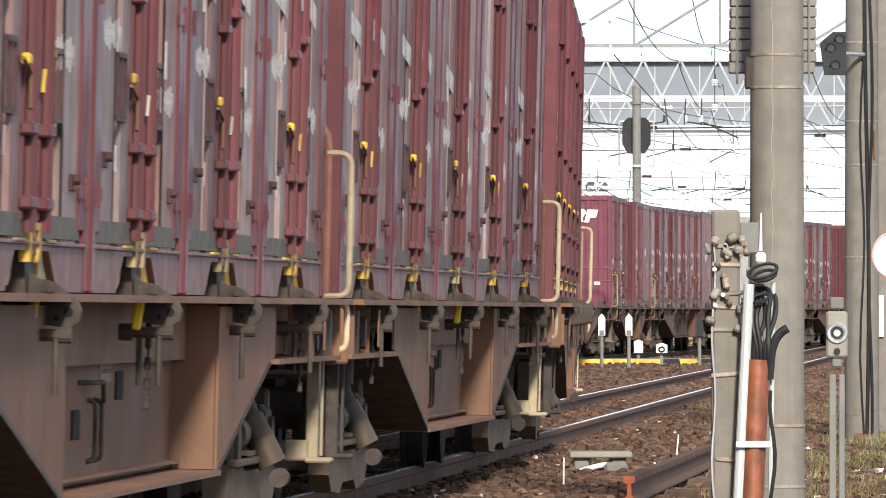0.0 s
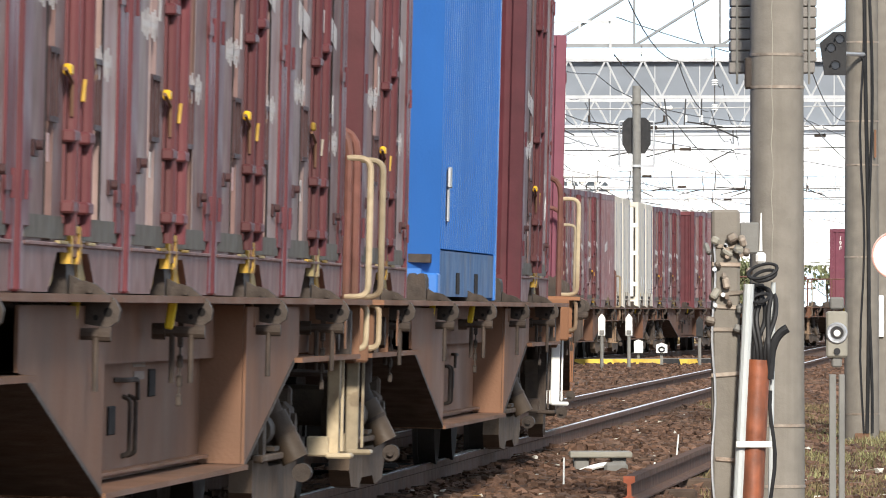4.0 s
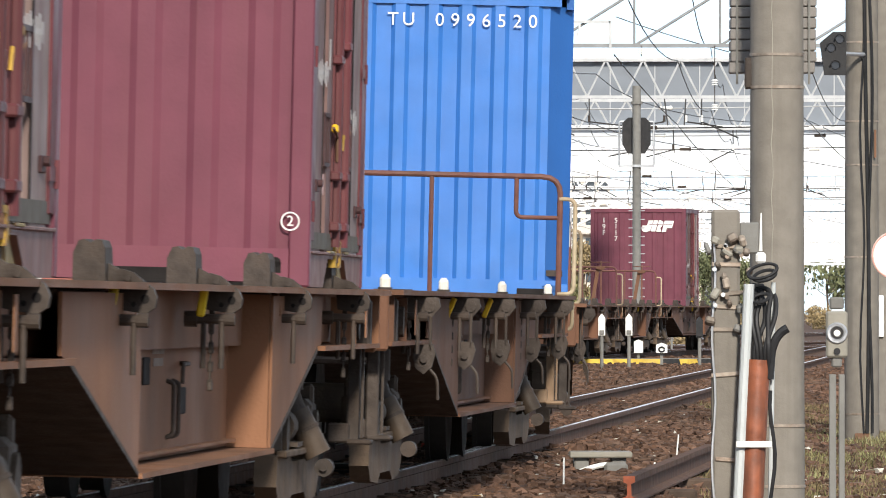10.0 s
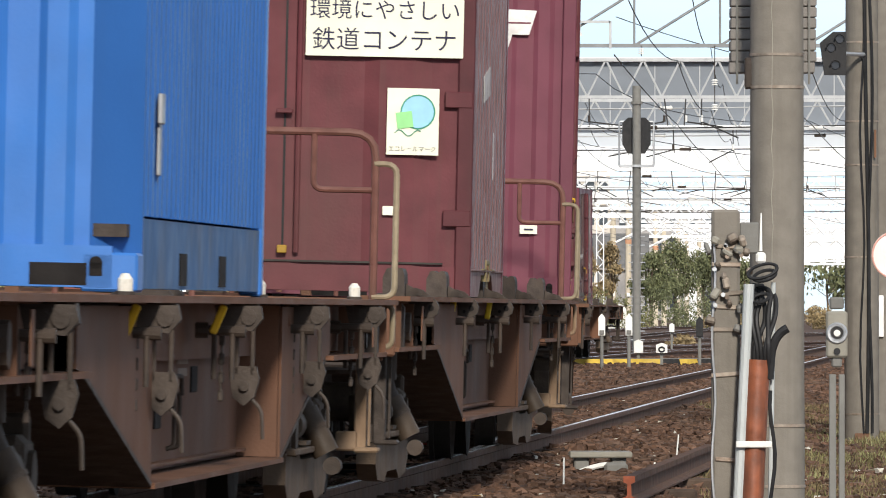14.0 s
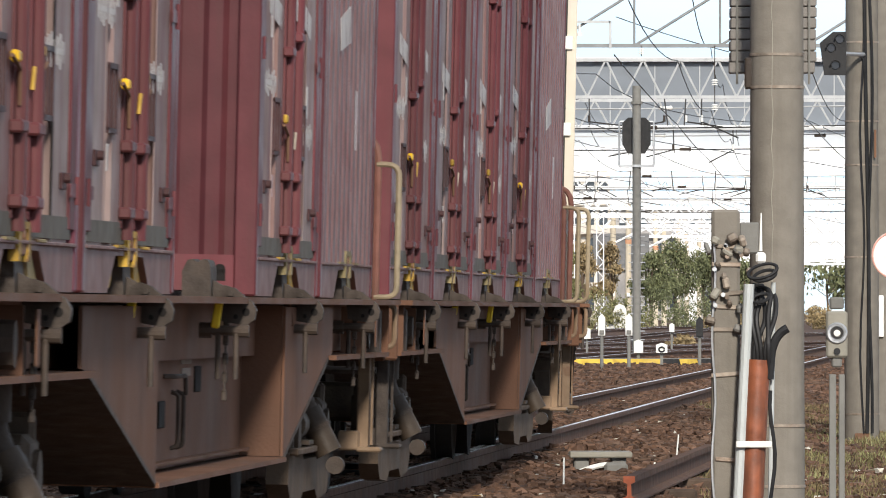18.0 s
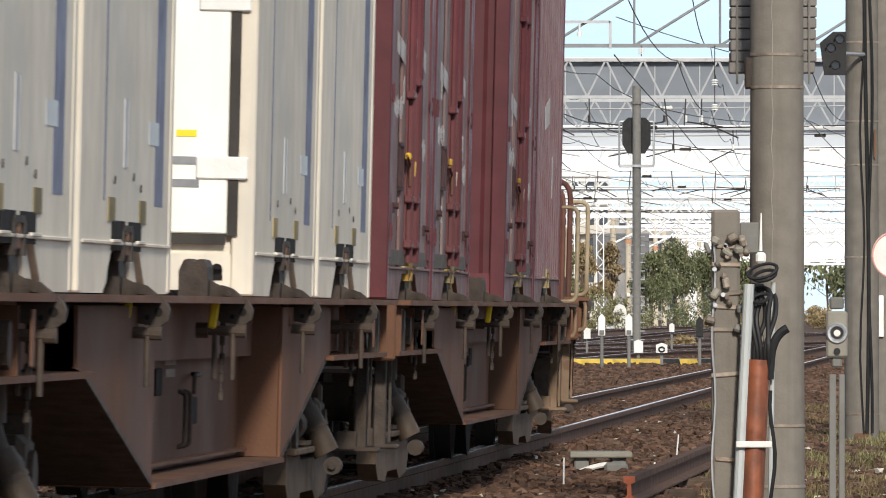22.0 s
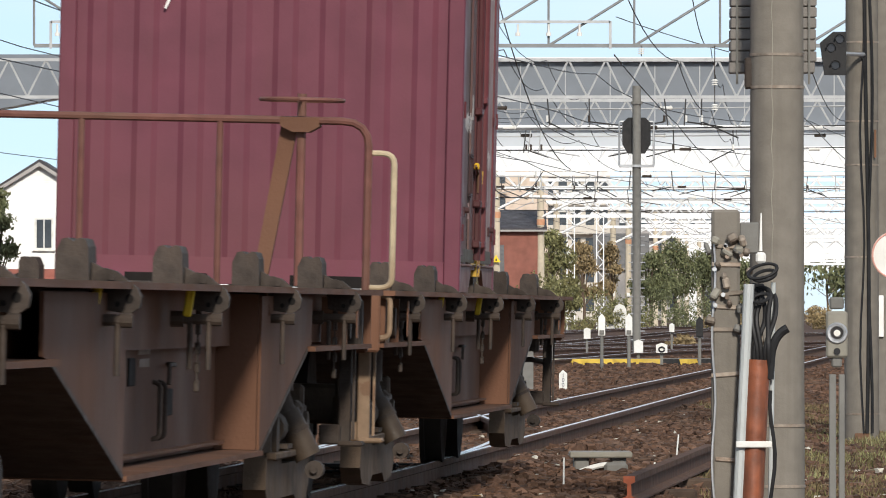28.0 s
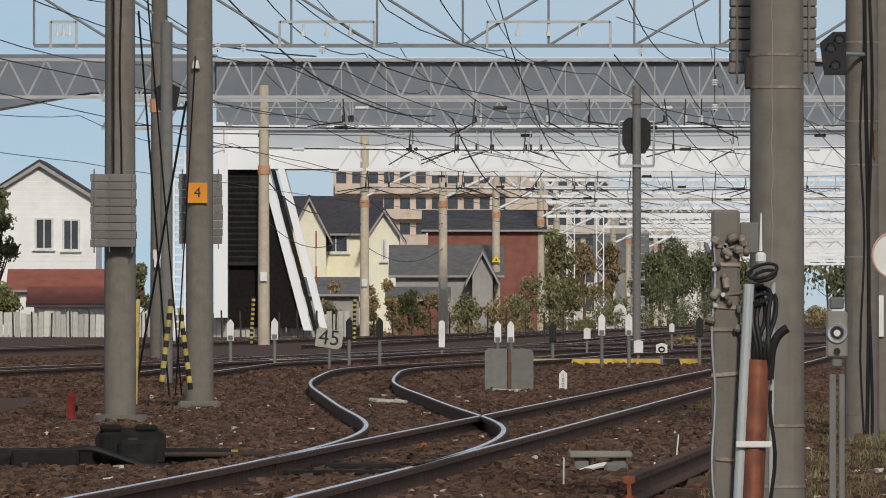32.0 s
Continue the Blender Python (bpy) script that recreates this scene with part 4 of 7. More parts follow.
def door_container(tone=0, kind=0, panels=False):
    """a 3.7 m container with a pair of side doors; kind shifts its marks and handles"""
    half = 1.8575
    text = ("worn maroon freight container with grey-brown side doors", "faded maroon freight container with pale scuffed doors", "scuffed purple-red freight container with flat ribbed ends")[2 if panels else tone]
    c = shell("freight_container", text, half, RED if not panels else RED_B, RED, 8 if panels else 11, 0.016 if panels else 0.022, "doors")
    sill(c, half, SILL_GREY, YELLOW if (tone + kind) % 3 else YELLOW_DIRTY, YELLOW if kind == 0 else YELLOW_DIRTY)
    part("back_wall", ribbed_wall(B(), "x", 12, -half + 0.11, half - 0.11, 0.2, HT - 0.12, -(W2 - 0.03), -0.022), RED, c)
    part("centre_strip", box(B(), 0.02, W2 - 0.014, 0.5 + 0.06 * kind, 0.34, 0.012, 0.5, 0.003), RED_DOOR, c, "scuffed red strip between the lock posts")
    part("kick_band", box(B(), 0, W2 - 0.012, 0.225, 3.3, 0.008, 0.08), GASKET, c, "grey-green kick band above the sill")
    for k in (-1, 1):
        leaf = ribbed_wall(B(), "x", 2, *sorted((k * 0.02, k * 1.72)), 0.17, HT - 0.12, W2 - 0.042, 0.028, 0.7, 0.06)
        door = part("door", leaf, GREY_DOOR_B if (tone == 1) == (k > 0) else GREY_DOOR, c, "scuffed steel door leaf")
        part("door_post", box(B(), k * 1.66, W2 - 0.012, 1.32, 0.2, 0.02, 2.2, 0.004), RED, c, "maroon door post")
        rx = k * (0.3 if k > 0 else 0.24)
        bm = box(B(), rx, W2 - 0.01, 1.32, 0.16, 0.014, 2.16, 0.004)
        cyl(bm, (rx, W2 + 0.008, 0.2), (rx, W2 + 0.008, 2.4), 0.026, 10)
        for z in (0.3, 0.55, 1.16 - 0.04 * k, 1.9):
            box(bm, rx, W2 + 0.008, z, 0.2, 0.05, 0.045, 0.008)
        part("lock_rod", bm, RED, door, "maroon lock post with its rod")
        part("door_handle", tube(B(), [(rx + k * 0.03, W2 + 0.012, 0.62), (rx + k * 0.06, W2 + 0.014, 0.74), (rx + k * 0.3, W2 + 0.012, 0.78)], 0.008, 5), RUST, door, "dull lever")
        g = 0.03 if k > 0 and kind == 0 else 0.02
        part("handle_grip", box(B(), rx + k * 0.16, W2 + 0.01, 0.8 - 0.02 * k + 0.03 * kind, 0.1, g, 0.042, 0.008), YELLOW_BRIGHT if k > 0 and kind == 0 else YELLOW, door, "yellow door handle")
        part("seal_hook", cyl(B(), (rx - k * 0.12, W2 + 0.006, 0.68), (rx - k * 0.1, W2 + 0.01, 0.76), 0.008, 6), YELLOW if k < 0 and kind == 0 else CLAMP, door)
        for z in (0.36, 1.1, 2.1):
            bm = box(B(), k * 1.64, W2 + 0.0005, z, 0.22, 0.005, 0.05)
            cyl(bm, (k * 1.74, W2 + 0.002, z - 0.05), (k * 1.74, W2 + 0.002, z + 0.05), 0.011, 8)
            part("hinge", bm, RED, door)
        bm = B()
        for o, wide, tall in ((-0.15, 0.03, 0.24), (0.0, 0.02, 0.24), (0.15, 0.03, 0.24)):
            box(bm, k * 0.78 + o, W2 - 0.01, 0.72 + 0.05 * kind, wide, 0.012, tall)
        for o in (-0.12, 0.12):
            box(bm, k * 0.78, W2 - 0.01, 0.72 + 0.05 * kind + o, 0.33, 0.012, 0.02)
        part("vent", bm, RED_STOP, door, "dark framed vent")
        # thin strip paints the shadow line, on other leaves the sun-catching edge
        part("seam", box(B(), k * 1.0, W2 - 0.0125, 1.3, 0.035, 0.003, 2.1), DARK if (tone + kind + k) % 2 else GREY_DOOR_B, door, "upright panel line painted as shadow and highlight")
        part("rubber_stop", cyl(box(B(), k * 1.36, W2 - 0.008, 0.44 + 0.05 * k, 0.16, 0.01, 0.06, 0.003), (k * 1.36, W2 - 0.01, 0.45 + 0.05 * k), (k * 1.36, W2 + 0.02, 0.45 + 0.05 * k), 0.018, 10), RED_STOP, door, "dark rubber door stop", None, True)
        bars(door, k * (1.02 + 0.1 * kind), 0.94 + 0.1 * k - 0.08 * kind, 7, 0.72, 0.125, MARK_DULL)
        part("label_strip", box(B(), k * (0.6 + 0.5 * kind), W2 - 0.0125, 0.98 + 0.16 * k + 0.1 * kind, 0.1, 0.002, 0.15), MARK_DULL, door, "narrow white label strip")
        if k > 0:
            part("label_plate", box(B(), k * 0.9, W2 - 0.0125, 0.5, 0.08, 0.002, 0.1), MARK_DULL if tone else LABEL_PINK, door, "small faded label")
    if panels:
        for y in (-0.55, 0.45):
            part("fork_pocket", box(B(), half - 0.002, y, 0.045, 0.008, 0.5, 0.07), DARK, c, "dark fork pocket")
    else:
        for x, w_, slant in ((-1.0, 0.5, 0.06), (0.9, 0.7, 0.06), (-0.1, 0.26, 0.0)):
            bm = prism(B(), [(-w_ / 2, -0.055 + slant / 2), (w_ / 2, -0.055 - slant / 2), (w_ / 2, 0.055 - slant / 2), (-w_ / 2, 0.055 + slant / 2)], "z", 0, 0.001)
            part("band_mark", bm, MARK_DULL, c, "faded white band mark", facing("side", x, 1.36 + (0.03 if w_ < 0.3 else 0) - 0.06 * kind, 0.0015 if w_ < 0.3 else -0.0125))
    return c


def ribbed_container(poster=False):
    half = 1.8575
    c = shell("ribbed_container", "maroon container with finely ribbed grey-red sides", half, RED, RIB, 3 if poster else 9, 0.02, "ribs")
    for sy in (-1, 1):
        part("side_wall", ribbed_wall(B(), "x", 11, -half + 0.11, half - 0.11, 0.17, HT - 0.12, sy * (W2 - 0.035), sy * 0.033, 0.72, 0.12), RIB, c, "finely ribbed side wall")
    sill(c, half, SILL_GREY, YELLOW_DIRTY, YELLOW_DIRTY)
    bm = prism(B(), [(-0.36, 0.0), (0.3, 0.08), (0.36, -0.1), (-0.3, -0.16)], "z", 0, 0.004)
    part("marking", bm, MARK_DULL, c, "faded white band mark", facing("side", 0.5, 1.38, -0.001))
    part("marking", box(B(), 0, 0, 0, 0.12, 0.3, 0.001), STENCIL_FADED, c, "faded white letters", facing("side", -0.4, 0.9, -0.001))
    return c


def white_container():
    half = 1.8575
    c = shell("white_container", "dirty white insulated container with blue stripes", half, WHITE, WHITE, 2, 0.004, "smooth")
    sill(c, half, WHITE, WHITE, GRIME_SHADE, 0.18)
    for x in (-0.32, 0.34):
        part("pocket", box(B(), x, W2 - 0.004, 0.215, 0.5, 0.008, 0.11), DARK, c, "dark pocket opening")
    for x in (-0.62, 0.62):
        part("lock_patch", box(B(), x, W2 - 0.003, 0.31, 0.26, 0.006, 0.09), YELLOW_DIRTY, c, "worn yellow patch")
    for sy in (-1, 1):
        bm = box(B(), 0, sy * (W2 - 0.025), 1.28, 2 * half - 0.22, 0.04, 2.2)
        wall = part("side_wall", bm, WHITE, c, "scuffed white side wall")
        for x, w_ in ((-1.3, 0.36), (0.9, 0.05)):
            part("stripe", box(B(), x, sy * (W2 - 0.0045), 1.36, w_, 0.002, 2.04), STRIPE, wall, "chipped dark blue stripe")
        if sy > 0:
            bars(wall, 0.3, 1.16, 7, 0.9, 0.11, STENCIL_GREY, 0.3, "blurred grey stencil")
            part("patch", box(B(), -1.05, W2 - 0.0035, 0.62, 0.4, 0.002, 0.09), PATCH, wall, "pale tape patch")
        part("placard_frame", box(box(box(B(), 0.1, sy * (W2 - 0.004), 0.6, 0.16, 0.004, 0.26), 0.03, sy * (W2 - 0.0015), 0.6, 0.012, 0.002, 0.25), 0.17, sy * (W2 - 0.0015), 0.6, 0.012, 0.002, 0.25), STENCIL_PALE, wall)
        for x, z in ((0.55, 0.42), (-0.2, 0.44), (-0.5, 0.4)):
            part("stud", cyl(B(), (x, sy * W2, z), (x, sy * (W2 + 0.004), z), 0.016, 8), GRIME_SHADE, wall)
    bm = box(B(), half + 0.004, 0, 1.32, 0.02, 2.21, 2.1, 0.006)
    panel = part("end_panel", bm, CREAM_END, c, "clean cream end panel")
    for y in (-1.13, 1.13):
        part("gasket", box(B(), half + 0.002, y, 1.32, 0.02, 0.045, 2.12), SEAL_DARK, panel)
    part("bottom_gasket", box(B(), half + 0.004, 0, 0.245, 0.02, 2.2, 0.045), SEAL_DARK, panel)
    for z in (0.56, 1.3, 1.95):
        part("hinge_strap", box(B(), half + 0.016, 1.08, z, 0.022, 0.23, 0.1, 0.006), PALE, panel, "white hinge strap")
    for z in (0.49, 0.59):
        part("marking", box(B(), half + 0.016, 0.9, z, 0.003, 0.16, 0.035), STENCIL_GREY, panel)
    part("label", box(B(), half + 0.016, 0.92, 0.71, 0.003, 0.09, 0.03), TAG_YELLOW, panel)
    return c


def blue_container():
    half = 3.03
    c = shell("blue_container", "bright blue ribbed tank-length freight container", half, BLUE, BLUE_SHADED, 8, 0.03, "ribs", "containers on the wagons", 0.09)
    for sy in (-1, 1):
        part("side_wall", ribbed_wall(B(), "x", 28, -half + (0.11 if sy > 0 else 0.26), half - (0.26 if sy > 0 else 0.11), 0.3, HT - 0.12, sy * (W2 - 0.045), sy * 0.045, 0.5), BLUE_SHADED, c, "finely ribbed blue side wall")
        y0, y1 = sorted((sy * (W2 - 0.05), sy * (W2 - 0.012)))
        lo, hi = -half + (0.11 if sy > 0 else 0.26), half - (0.26 if sy > 0 else 0.11)
        part("side_sill", prism(B(), [(lo, 0.02), (hi, 0.02), (hi, 0.29), (lo, 0.29)], "y", y0, y1), BLUE_BASE, c, "dull blue bottom sill")
        for x in (-0.95, 0.95):
            part("pocket", box(B(), x, sy * (W2 - 0.009), 0.1, 0.3, 0.008, 0.13), DARK, c)
        part("lever", box(box(B(), 2.3, sy * (W2 + 0.006), 0.62, 0.07, 0.014, 0.32, 0.004), 2.3, sy * (W2 + 0.012), 0.72, 0.12, 0.02, 0.12, 0.004), GALV, c, "grey upright lever")
    for y in (-0.92, 0.92):
        part("fork_pocket", box(B(), half - 0.001, y, 0.07, 0.006, 0.22, 0.085), DARK, c, "dark fork pocket")
    for z in (0.5, 0.85, 1.45, 1.85, 2.2):
        bm = B()
        for y in (-0.98, -0.62):
            box(bm, half + 0.02, y, z, 0.03, 0.2, 0.03)
        part("rung", bm, BLUE, c)
    return c


def numerals(c, text, u, z, size, half, upright=False):
    """white painted figures on the end wall"""
    step = size * (0.86 if upright else 0.84)
    for k, ch in enumerate(text):
        if ch != " ":
            at = facing("end", u if upright else u + k * step, z - k * step if upright else z, 0.0, half)
            glyphs(ch, size, MARK, c, at, "figure", "white painted figure")


def eco_poster(c, half):
    """a cream banner and a pale square notice with a globe and a green box"""
    p = part("notice", box(B(), half + 0.016, 0.85, 1.07, 0.004, 0.32, 0.41), NOTICE, c, "pale yellow square notice with a globe drawing")
    for r, y, z, mat, nm in ((0.108, 0.88, 1.13, LEAF_GREEN, "globe_rim"), (0.098, 0.88, 1.13, SKY_BLUE, "globe")):
        disc = cyl(B(), (0, y, z), (0.004 if nm == "globe" else 0.002, y, z), r, 28)
        part(nm, disc, mat, p, "", Matrix.Translation((half + 0.0185, 0, 0)))
    part("green_box", box(B(), half + 0.0245, 0.8, 1.08, 0.003, 0.1, 0.1, 0.0, pose(0, 0, 0, 8, 0, 0)), BOX_GREEN, p)
    part("ribbon", tube(B(), [(half + 0.021, 0.74 + 0.02 * k, 1.0 + 0.02 * math.sin(k * 1.1)) for k in range(9)], 0.004, 4), LEAF_GREEN, p)
    glyphs("\u30a8\u30b3\u30ec\u30fc\u30eb\u30de\u30fc\u30af", 0.037, INK, p, facing("end", 0.85, 0.9, 0.019, half), "caption", "dark caption")
    b_ = part("banner", box(B(), half + 0.016, 0.665, 1.655, 0.004, 0.97, 0.38), NOTICE, c, "cream banner with two lines of dark writing")
    for k, line in enumerate(("\u74b0\u5883\u306b\u3084\u3055\u3057\u3044", "\u9244\u9053\u30b3\u30f3\u30c6\u30ca")):
        glyphs(line, 0.15 if k else 0.133, INK, b_, facing("end", 0.665, 1.745 - k * 0.185, 0.019, half), "banner_line", "dark blue writing")
    for y in (0.145, -0.12):
        part("door_bar", cyl(B(), (half + 0.01, y, 0.25), (half + 0.01, y, 2.4), 0.018, 8), RED, c, "maroon door bar")
    for z in (0.48, 1.21, 1.95):
        part("door_strap", box(B(), half - 0.004, 1.13, z, 0.02, 0.17, 0.1, 0.005), RED, c)
    part("door_seal", box(B(), half - 0.02, 0.06, 1.3, 0.02, 0.014, 2.1), BLACK, c, "black door seal")
    part("door_sill_seal", box(B(), half - 0.012, 0, 0.2, 0.02, 2.1, 0.012), SEAL_DARK, c)
    part("end_handle", box(B(), half + 0.03, 0.06, 1.12, 0.03, 0.1, 0.03, 0.005), RED, c, "maroon end door handle")
    part("end_latch", box(B(), half + 0.025, 0.06, 0.27, 0.03, 0.06, 0.05, 0.005), YELLOW, c, "yellow latch")
    part("label_plate", box(B(), half + 0.012, 0.72, 0.52, 0.003, 0.09, 0.055), NOTICE, c, "small white label")


H1 = 1.8575
red_a, red_b, red_c, red_d, ribbed, white_c, blue_c = door_container(0), door_container(1), door_container(0, 1), door_container(1, 1), ribbed_container(), white_container(), blue_container()
poster_c = ribbed_container(True)
eco_poster(poster_c, H1)
emblem(poster_c, 0.66, 1.98, 0.29, MARK, H1 - 0.012, RED)
plain_red = door_container(0, 0, True)
used, loads = set(), []


def load(proto, i, slot, dx=0.0):
    """one container on wagon i; slot 1 leads"""
    if proto.name in used:
        c = copy_thing(proto, Matrix.Identity(4))
    else:
        c = proto
        used.add(proto.name)
    loads.append((c, i, (3 - slot) * 3.9 + dx))
    return c


for i in (-2, -1, 0):
    for k in range(1, 6):
        load((red_a, red_d, red_c, red_b)[(i * 5 + k) % 4 if k > 2 else k % 2 * 3], i, k)
load(red_a, 1, 1)
load(blue_c, 1, 3, 0.15)
tagged_box = load(red_a, 1, 5)
part("paper_tag", box(B(), -0.92, W2 + 0.012, 0.66, 0.16, 0.003, 0.11, 0, pose(0, 0, 0, 0, 25, 0)), PALE, tagged_box, "white paper tag on the lock")
first_face = load(plain_red, 3, 1)
second_face = load(plain_red, 3, 5)
ring = part("ring_mark", tube(B(), [(H1 + 0.002, 1.13 + 0.042 * math.cos(a * math.pi / 12), 0.31 + 0.042 * math.sin(a * math.pi / 12)) for a in range(25)], 0.005, 5), MARK, second_face, "white ring around a figure")
glyphs("2", 0.07, MARK, ring, facing("end", 1.13, 0.31, 0.003, H1), "figure")
blue_front = load(blue_c, 5, 3, 0.4)
numerals(blue_front, "TU 0996520", -0.24, 2.27, 0.15, 3.03 + 0.002)
sign = part("warning_sign", prism(B(), [(-0.65 - 0.15, 1.560), (-0.65 + 0.15, 1.560), (-0.65, 1.840)], "x", 3.03 + 0.001, 3.03 + 0.004), BLACK, blue_front, "yellow electric shock warning triangle")
part("sign_face", prism(B(), [(-0.65 - 0.125, 1.575), (-0.65 + 0.125, 1.575), (-0.65, 1.810)], "x", 3.035, 3.037), TAG_YELLOW, sign)
part("sign_bolt", prism(B(), [(-0.63, 1.730), (-0.69, 1.650), (-0.65, 1.655), (-0.67, 1.590), (-0.61, 1.670), (-0.65, 1.665)], "x", 3.039, 3.041), BLACK, sign)
load(poster_c, 6, 3)
for k, p in ((2, red_b), (4, red_c), (5, ribbed)):
    load(p, 7, k)
for k, p in ((1, red_b), (2, red_d), (3, red_c), (4, red_a), (5, ribbed)):
    load(p, 8, k)
for k in (1, 2, 4, 5):
    load(white_c, 9, k)
for k, p in ((1, red_a), (2, red_d), (4, red_c), (5, ribbed)):
    load(p, 10, k)
last_box = load(plain_red, 13, 3)
for c in (first_face, second_face, last_box):
    emblem(c, 0.5, 2.05, 0.305, MARK, H1 - 0.02, RED_B)
numerals(last_box, "19F", -0.88, 2.19, 0.18, H1 + 0.003, True)
numerals(last_box, "5117", -0.57, 2.19, 0.18, H1 + 0.003, True)
label_box = load(plain_red, 7, 1)
part("label_plate", box(B(), H1 + 0.003, 0.9, 0.54, 0.004, 0.13, 0.066), NOTICE, label_box, "small white maker's label")
part("label_print", box(B(), H1 + 0.0065, 0.9, 0.54, 0.002, 0.07, 0.014), INK, label_box)


# the boxes' width and height over the deck
SNUG = Matrix.Diagonal((1, 0.93, 0.93, 1))
shaped = set()
for c in [row[0] for row in loads]:
    for ob in c.children_recursive:
        if ob.matrix_basis == Matrix.Identity(4):
            if ob.data.name not in shaped:
                shaped.add(ob.data.name)
                ob.data.transform(SNUG)
        else:
            ob.matrix_basis = SNUG @ ob.matrix_basis


# ---- beside the near line ----
def mast(x, y, z0, z1, r0, r1, mat, label, bands=(), group="concrete masts"):
    m = thing("catenary_mast", label, "mast", Matrix.Translation((x, y, z0)), group)
    shaft = part("shaft", cyl(B(), (0, 0, -0.3), (0, 0, z1 - z0), r0, 24, r1), mat, m, "tall tapering shaft", None, True)
    for z in bands:
        r = r0 + (r1 - r0) * (z - z0) / (z1 - z0) + 0.006
        part("band", cyl(B(), (0, 0, z - z0 - 0.008), (0, 0, z - z0 + 0.008), r - 0.002, 24), CLAMP, m, "thin steel band", None, True)
    return m


def weights(x, y, z0, z1, w, n, label, post):
    """a stack of cast tension weights on hanger rods"""
    t = thing("tension_weights", label, "weights", Matrix.Translation((x, y, z0)), "tension weights")
    h = (z1 - z0) / n
    slab = flat_data("slab", box(B(), 0, 0, 0, w, w * 0.5, h - 0.004, 0.006), WEIGHT)
    for k in range(n):
        part("slab", slab, None, t, "", pose(random.uniform(-0.006, 0.006), 0, h * (k + 0.5), 0, 0, random.uniform(-1, 1)))
    for f in (-1, 1):
        part("hanger_rod", cyl(B(), (f * w * 0.42, -w * 0.26, -0.06), (f * w * 0.42, -w * 0.26, z1 - z0 + 0.05), 0.008, 6), GREY_BOX, t)
    part("hanger_rod", cyl(B(), (-w * 0.08, -w * 0.26, -0.05), (-w * 0.08, -w * 0.26, z1 - z0 + 0.03), 0.008, 6), GREY_BOX, t)
    part("hanger_cable", cyl(B(), (0, 0, z1 - z0), (0, 0, 9.2 - z0), 0.012, 6), BLACK, t)
    part("pulley_arm", cyl(B(), (0, 0, 9.2 - z0), (post[0] - x, post[1] - y, 9.2 - z0), 0.03, 8), GALV, t, "pulley arm on the mast")
    return t


def wire_thing(name, points, r, mat, label, category="wire", group="overhead wires"):
    t = thing(name, label, category, group=group, bm=tube(B(), points, r, 5), mat=mat)
    return t


near_mast = mast(1.82, 55, -0.33, 9.5, 0.153, 0.126, CONCRETE, "weathered concrete catenary mast beside the line", (0.0, 0.33, 2.173, 2.351))
part("seam", tube(B(), [(-0.03 + 0.004 * math.sin(k * 1.7) + 0.003 * math.sin(k * 4.1), -math.sqrt((0.153 - 0.0028 * (0.3 + 0.09 * k)) ** 2 - 0.0009) - 0.0005, 0.3 + 0.09 * k) for k in range(36)], 0.0035, 4), CREAM_GREY, near_mast, "pale mortar seam")
part("side_box", box(B(), -0.15, 0.02, 2.250 + 0.33, 0.05, 0.12, 0.17, 0.008), GRIME_SHADE, near_mast)
weights(1.81, 55.45, 2.258, 2.806, 0.47, 9, "stack of grey cast tension weights behind the mast", (1.82, 55))
right_mast = mast(3.9, 94, -0.28, 10, 0.165, 0.13, CONCRETE, "weathered concrete mast with black cables", (1.461, 2.318, 2.724, 3.461, 0.0))
for k, (o, r) in enumerate(((0.04, 0.018), (0.075, 0.012), (0.0, 0.008))):
    pts = [(o + 0.02 * math.sin(z * (1.1 + k) + k), -0.17 - 0.01 * k, z) for z in np.arange(0.1, 9, 0.35)]
    part("cable", tube(B(), pts, r, 6), BLACK, right_mast, "black cable strapped to the mast", None, True)
part("rust_mark", box(B(), 0.0, -0.168, 0.05, 0.14, 0.01, 0.1), RUST, right_mast)
part("rust_mark", box(B(), 0.12, -0.15, 2.513 + 0.28, 0.02, 0.02, 0.26), RUST, right_mast)
second_right = mast(4.23, 97, -0.28, 10, 0.13, 0.12, CONCRETE, "grey concrete mast standing close behind", ())
part("plate", box(B(), -0.06, -0.15, 0.907 + 0.28, 0.12, 0.02, 0.4, 0.005), PALE, second_right, "white number plate turned edge on")
head = thing("colour_signal", "black signal head with three hooded lamps on the mast", "signal", Matrix.Translation((3.61, 93.4, 3.340)))
part("housing", prism(B(), [(-0.12, 0.1), (0.0, 0.2), (0.12, 0.2), (0.12, -0.2), (-0.08, -0.2)], "y", -0.06, 0.08), BLACK, head)
for x, z in ((0.06, 0.13), (-0.02, 0.05), (0.02, -0.11)):
    part("lens", cyl(B(), (x, -0.075, z), (x, -0.06, z), 0.036, 14), LENS, head, "", None, True)
    part("hood", tube(B(), [(x + 0.045 * math.cos(a), -0.1, z + 0.045 * math.sin(a)) for a in np.arange(0, 3.3, 0.4)], 0.008, 5), BLACK, head)
part("arm", cyl(B(), (0.1, 0.05, 0.0), (0.3, 0.4, 0.0), 0.02, 8), GALV, head)

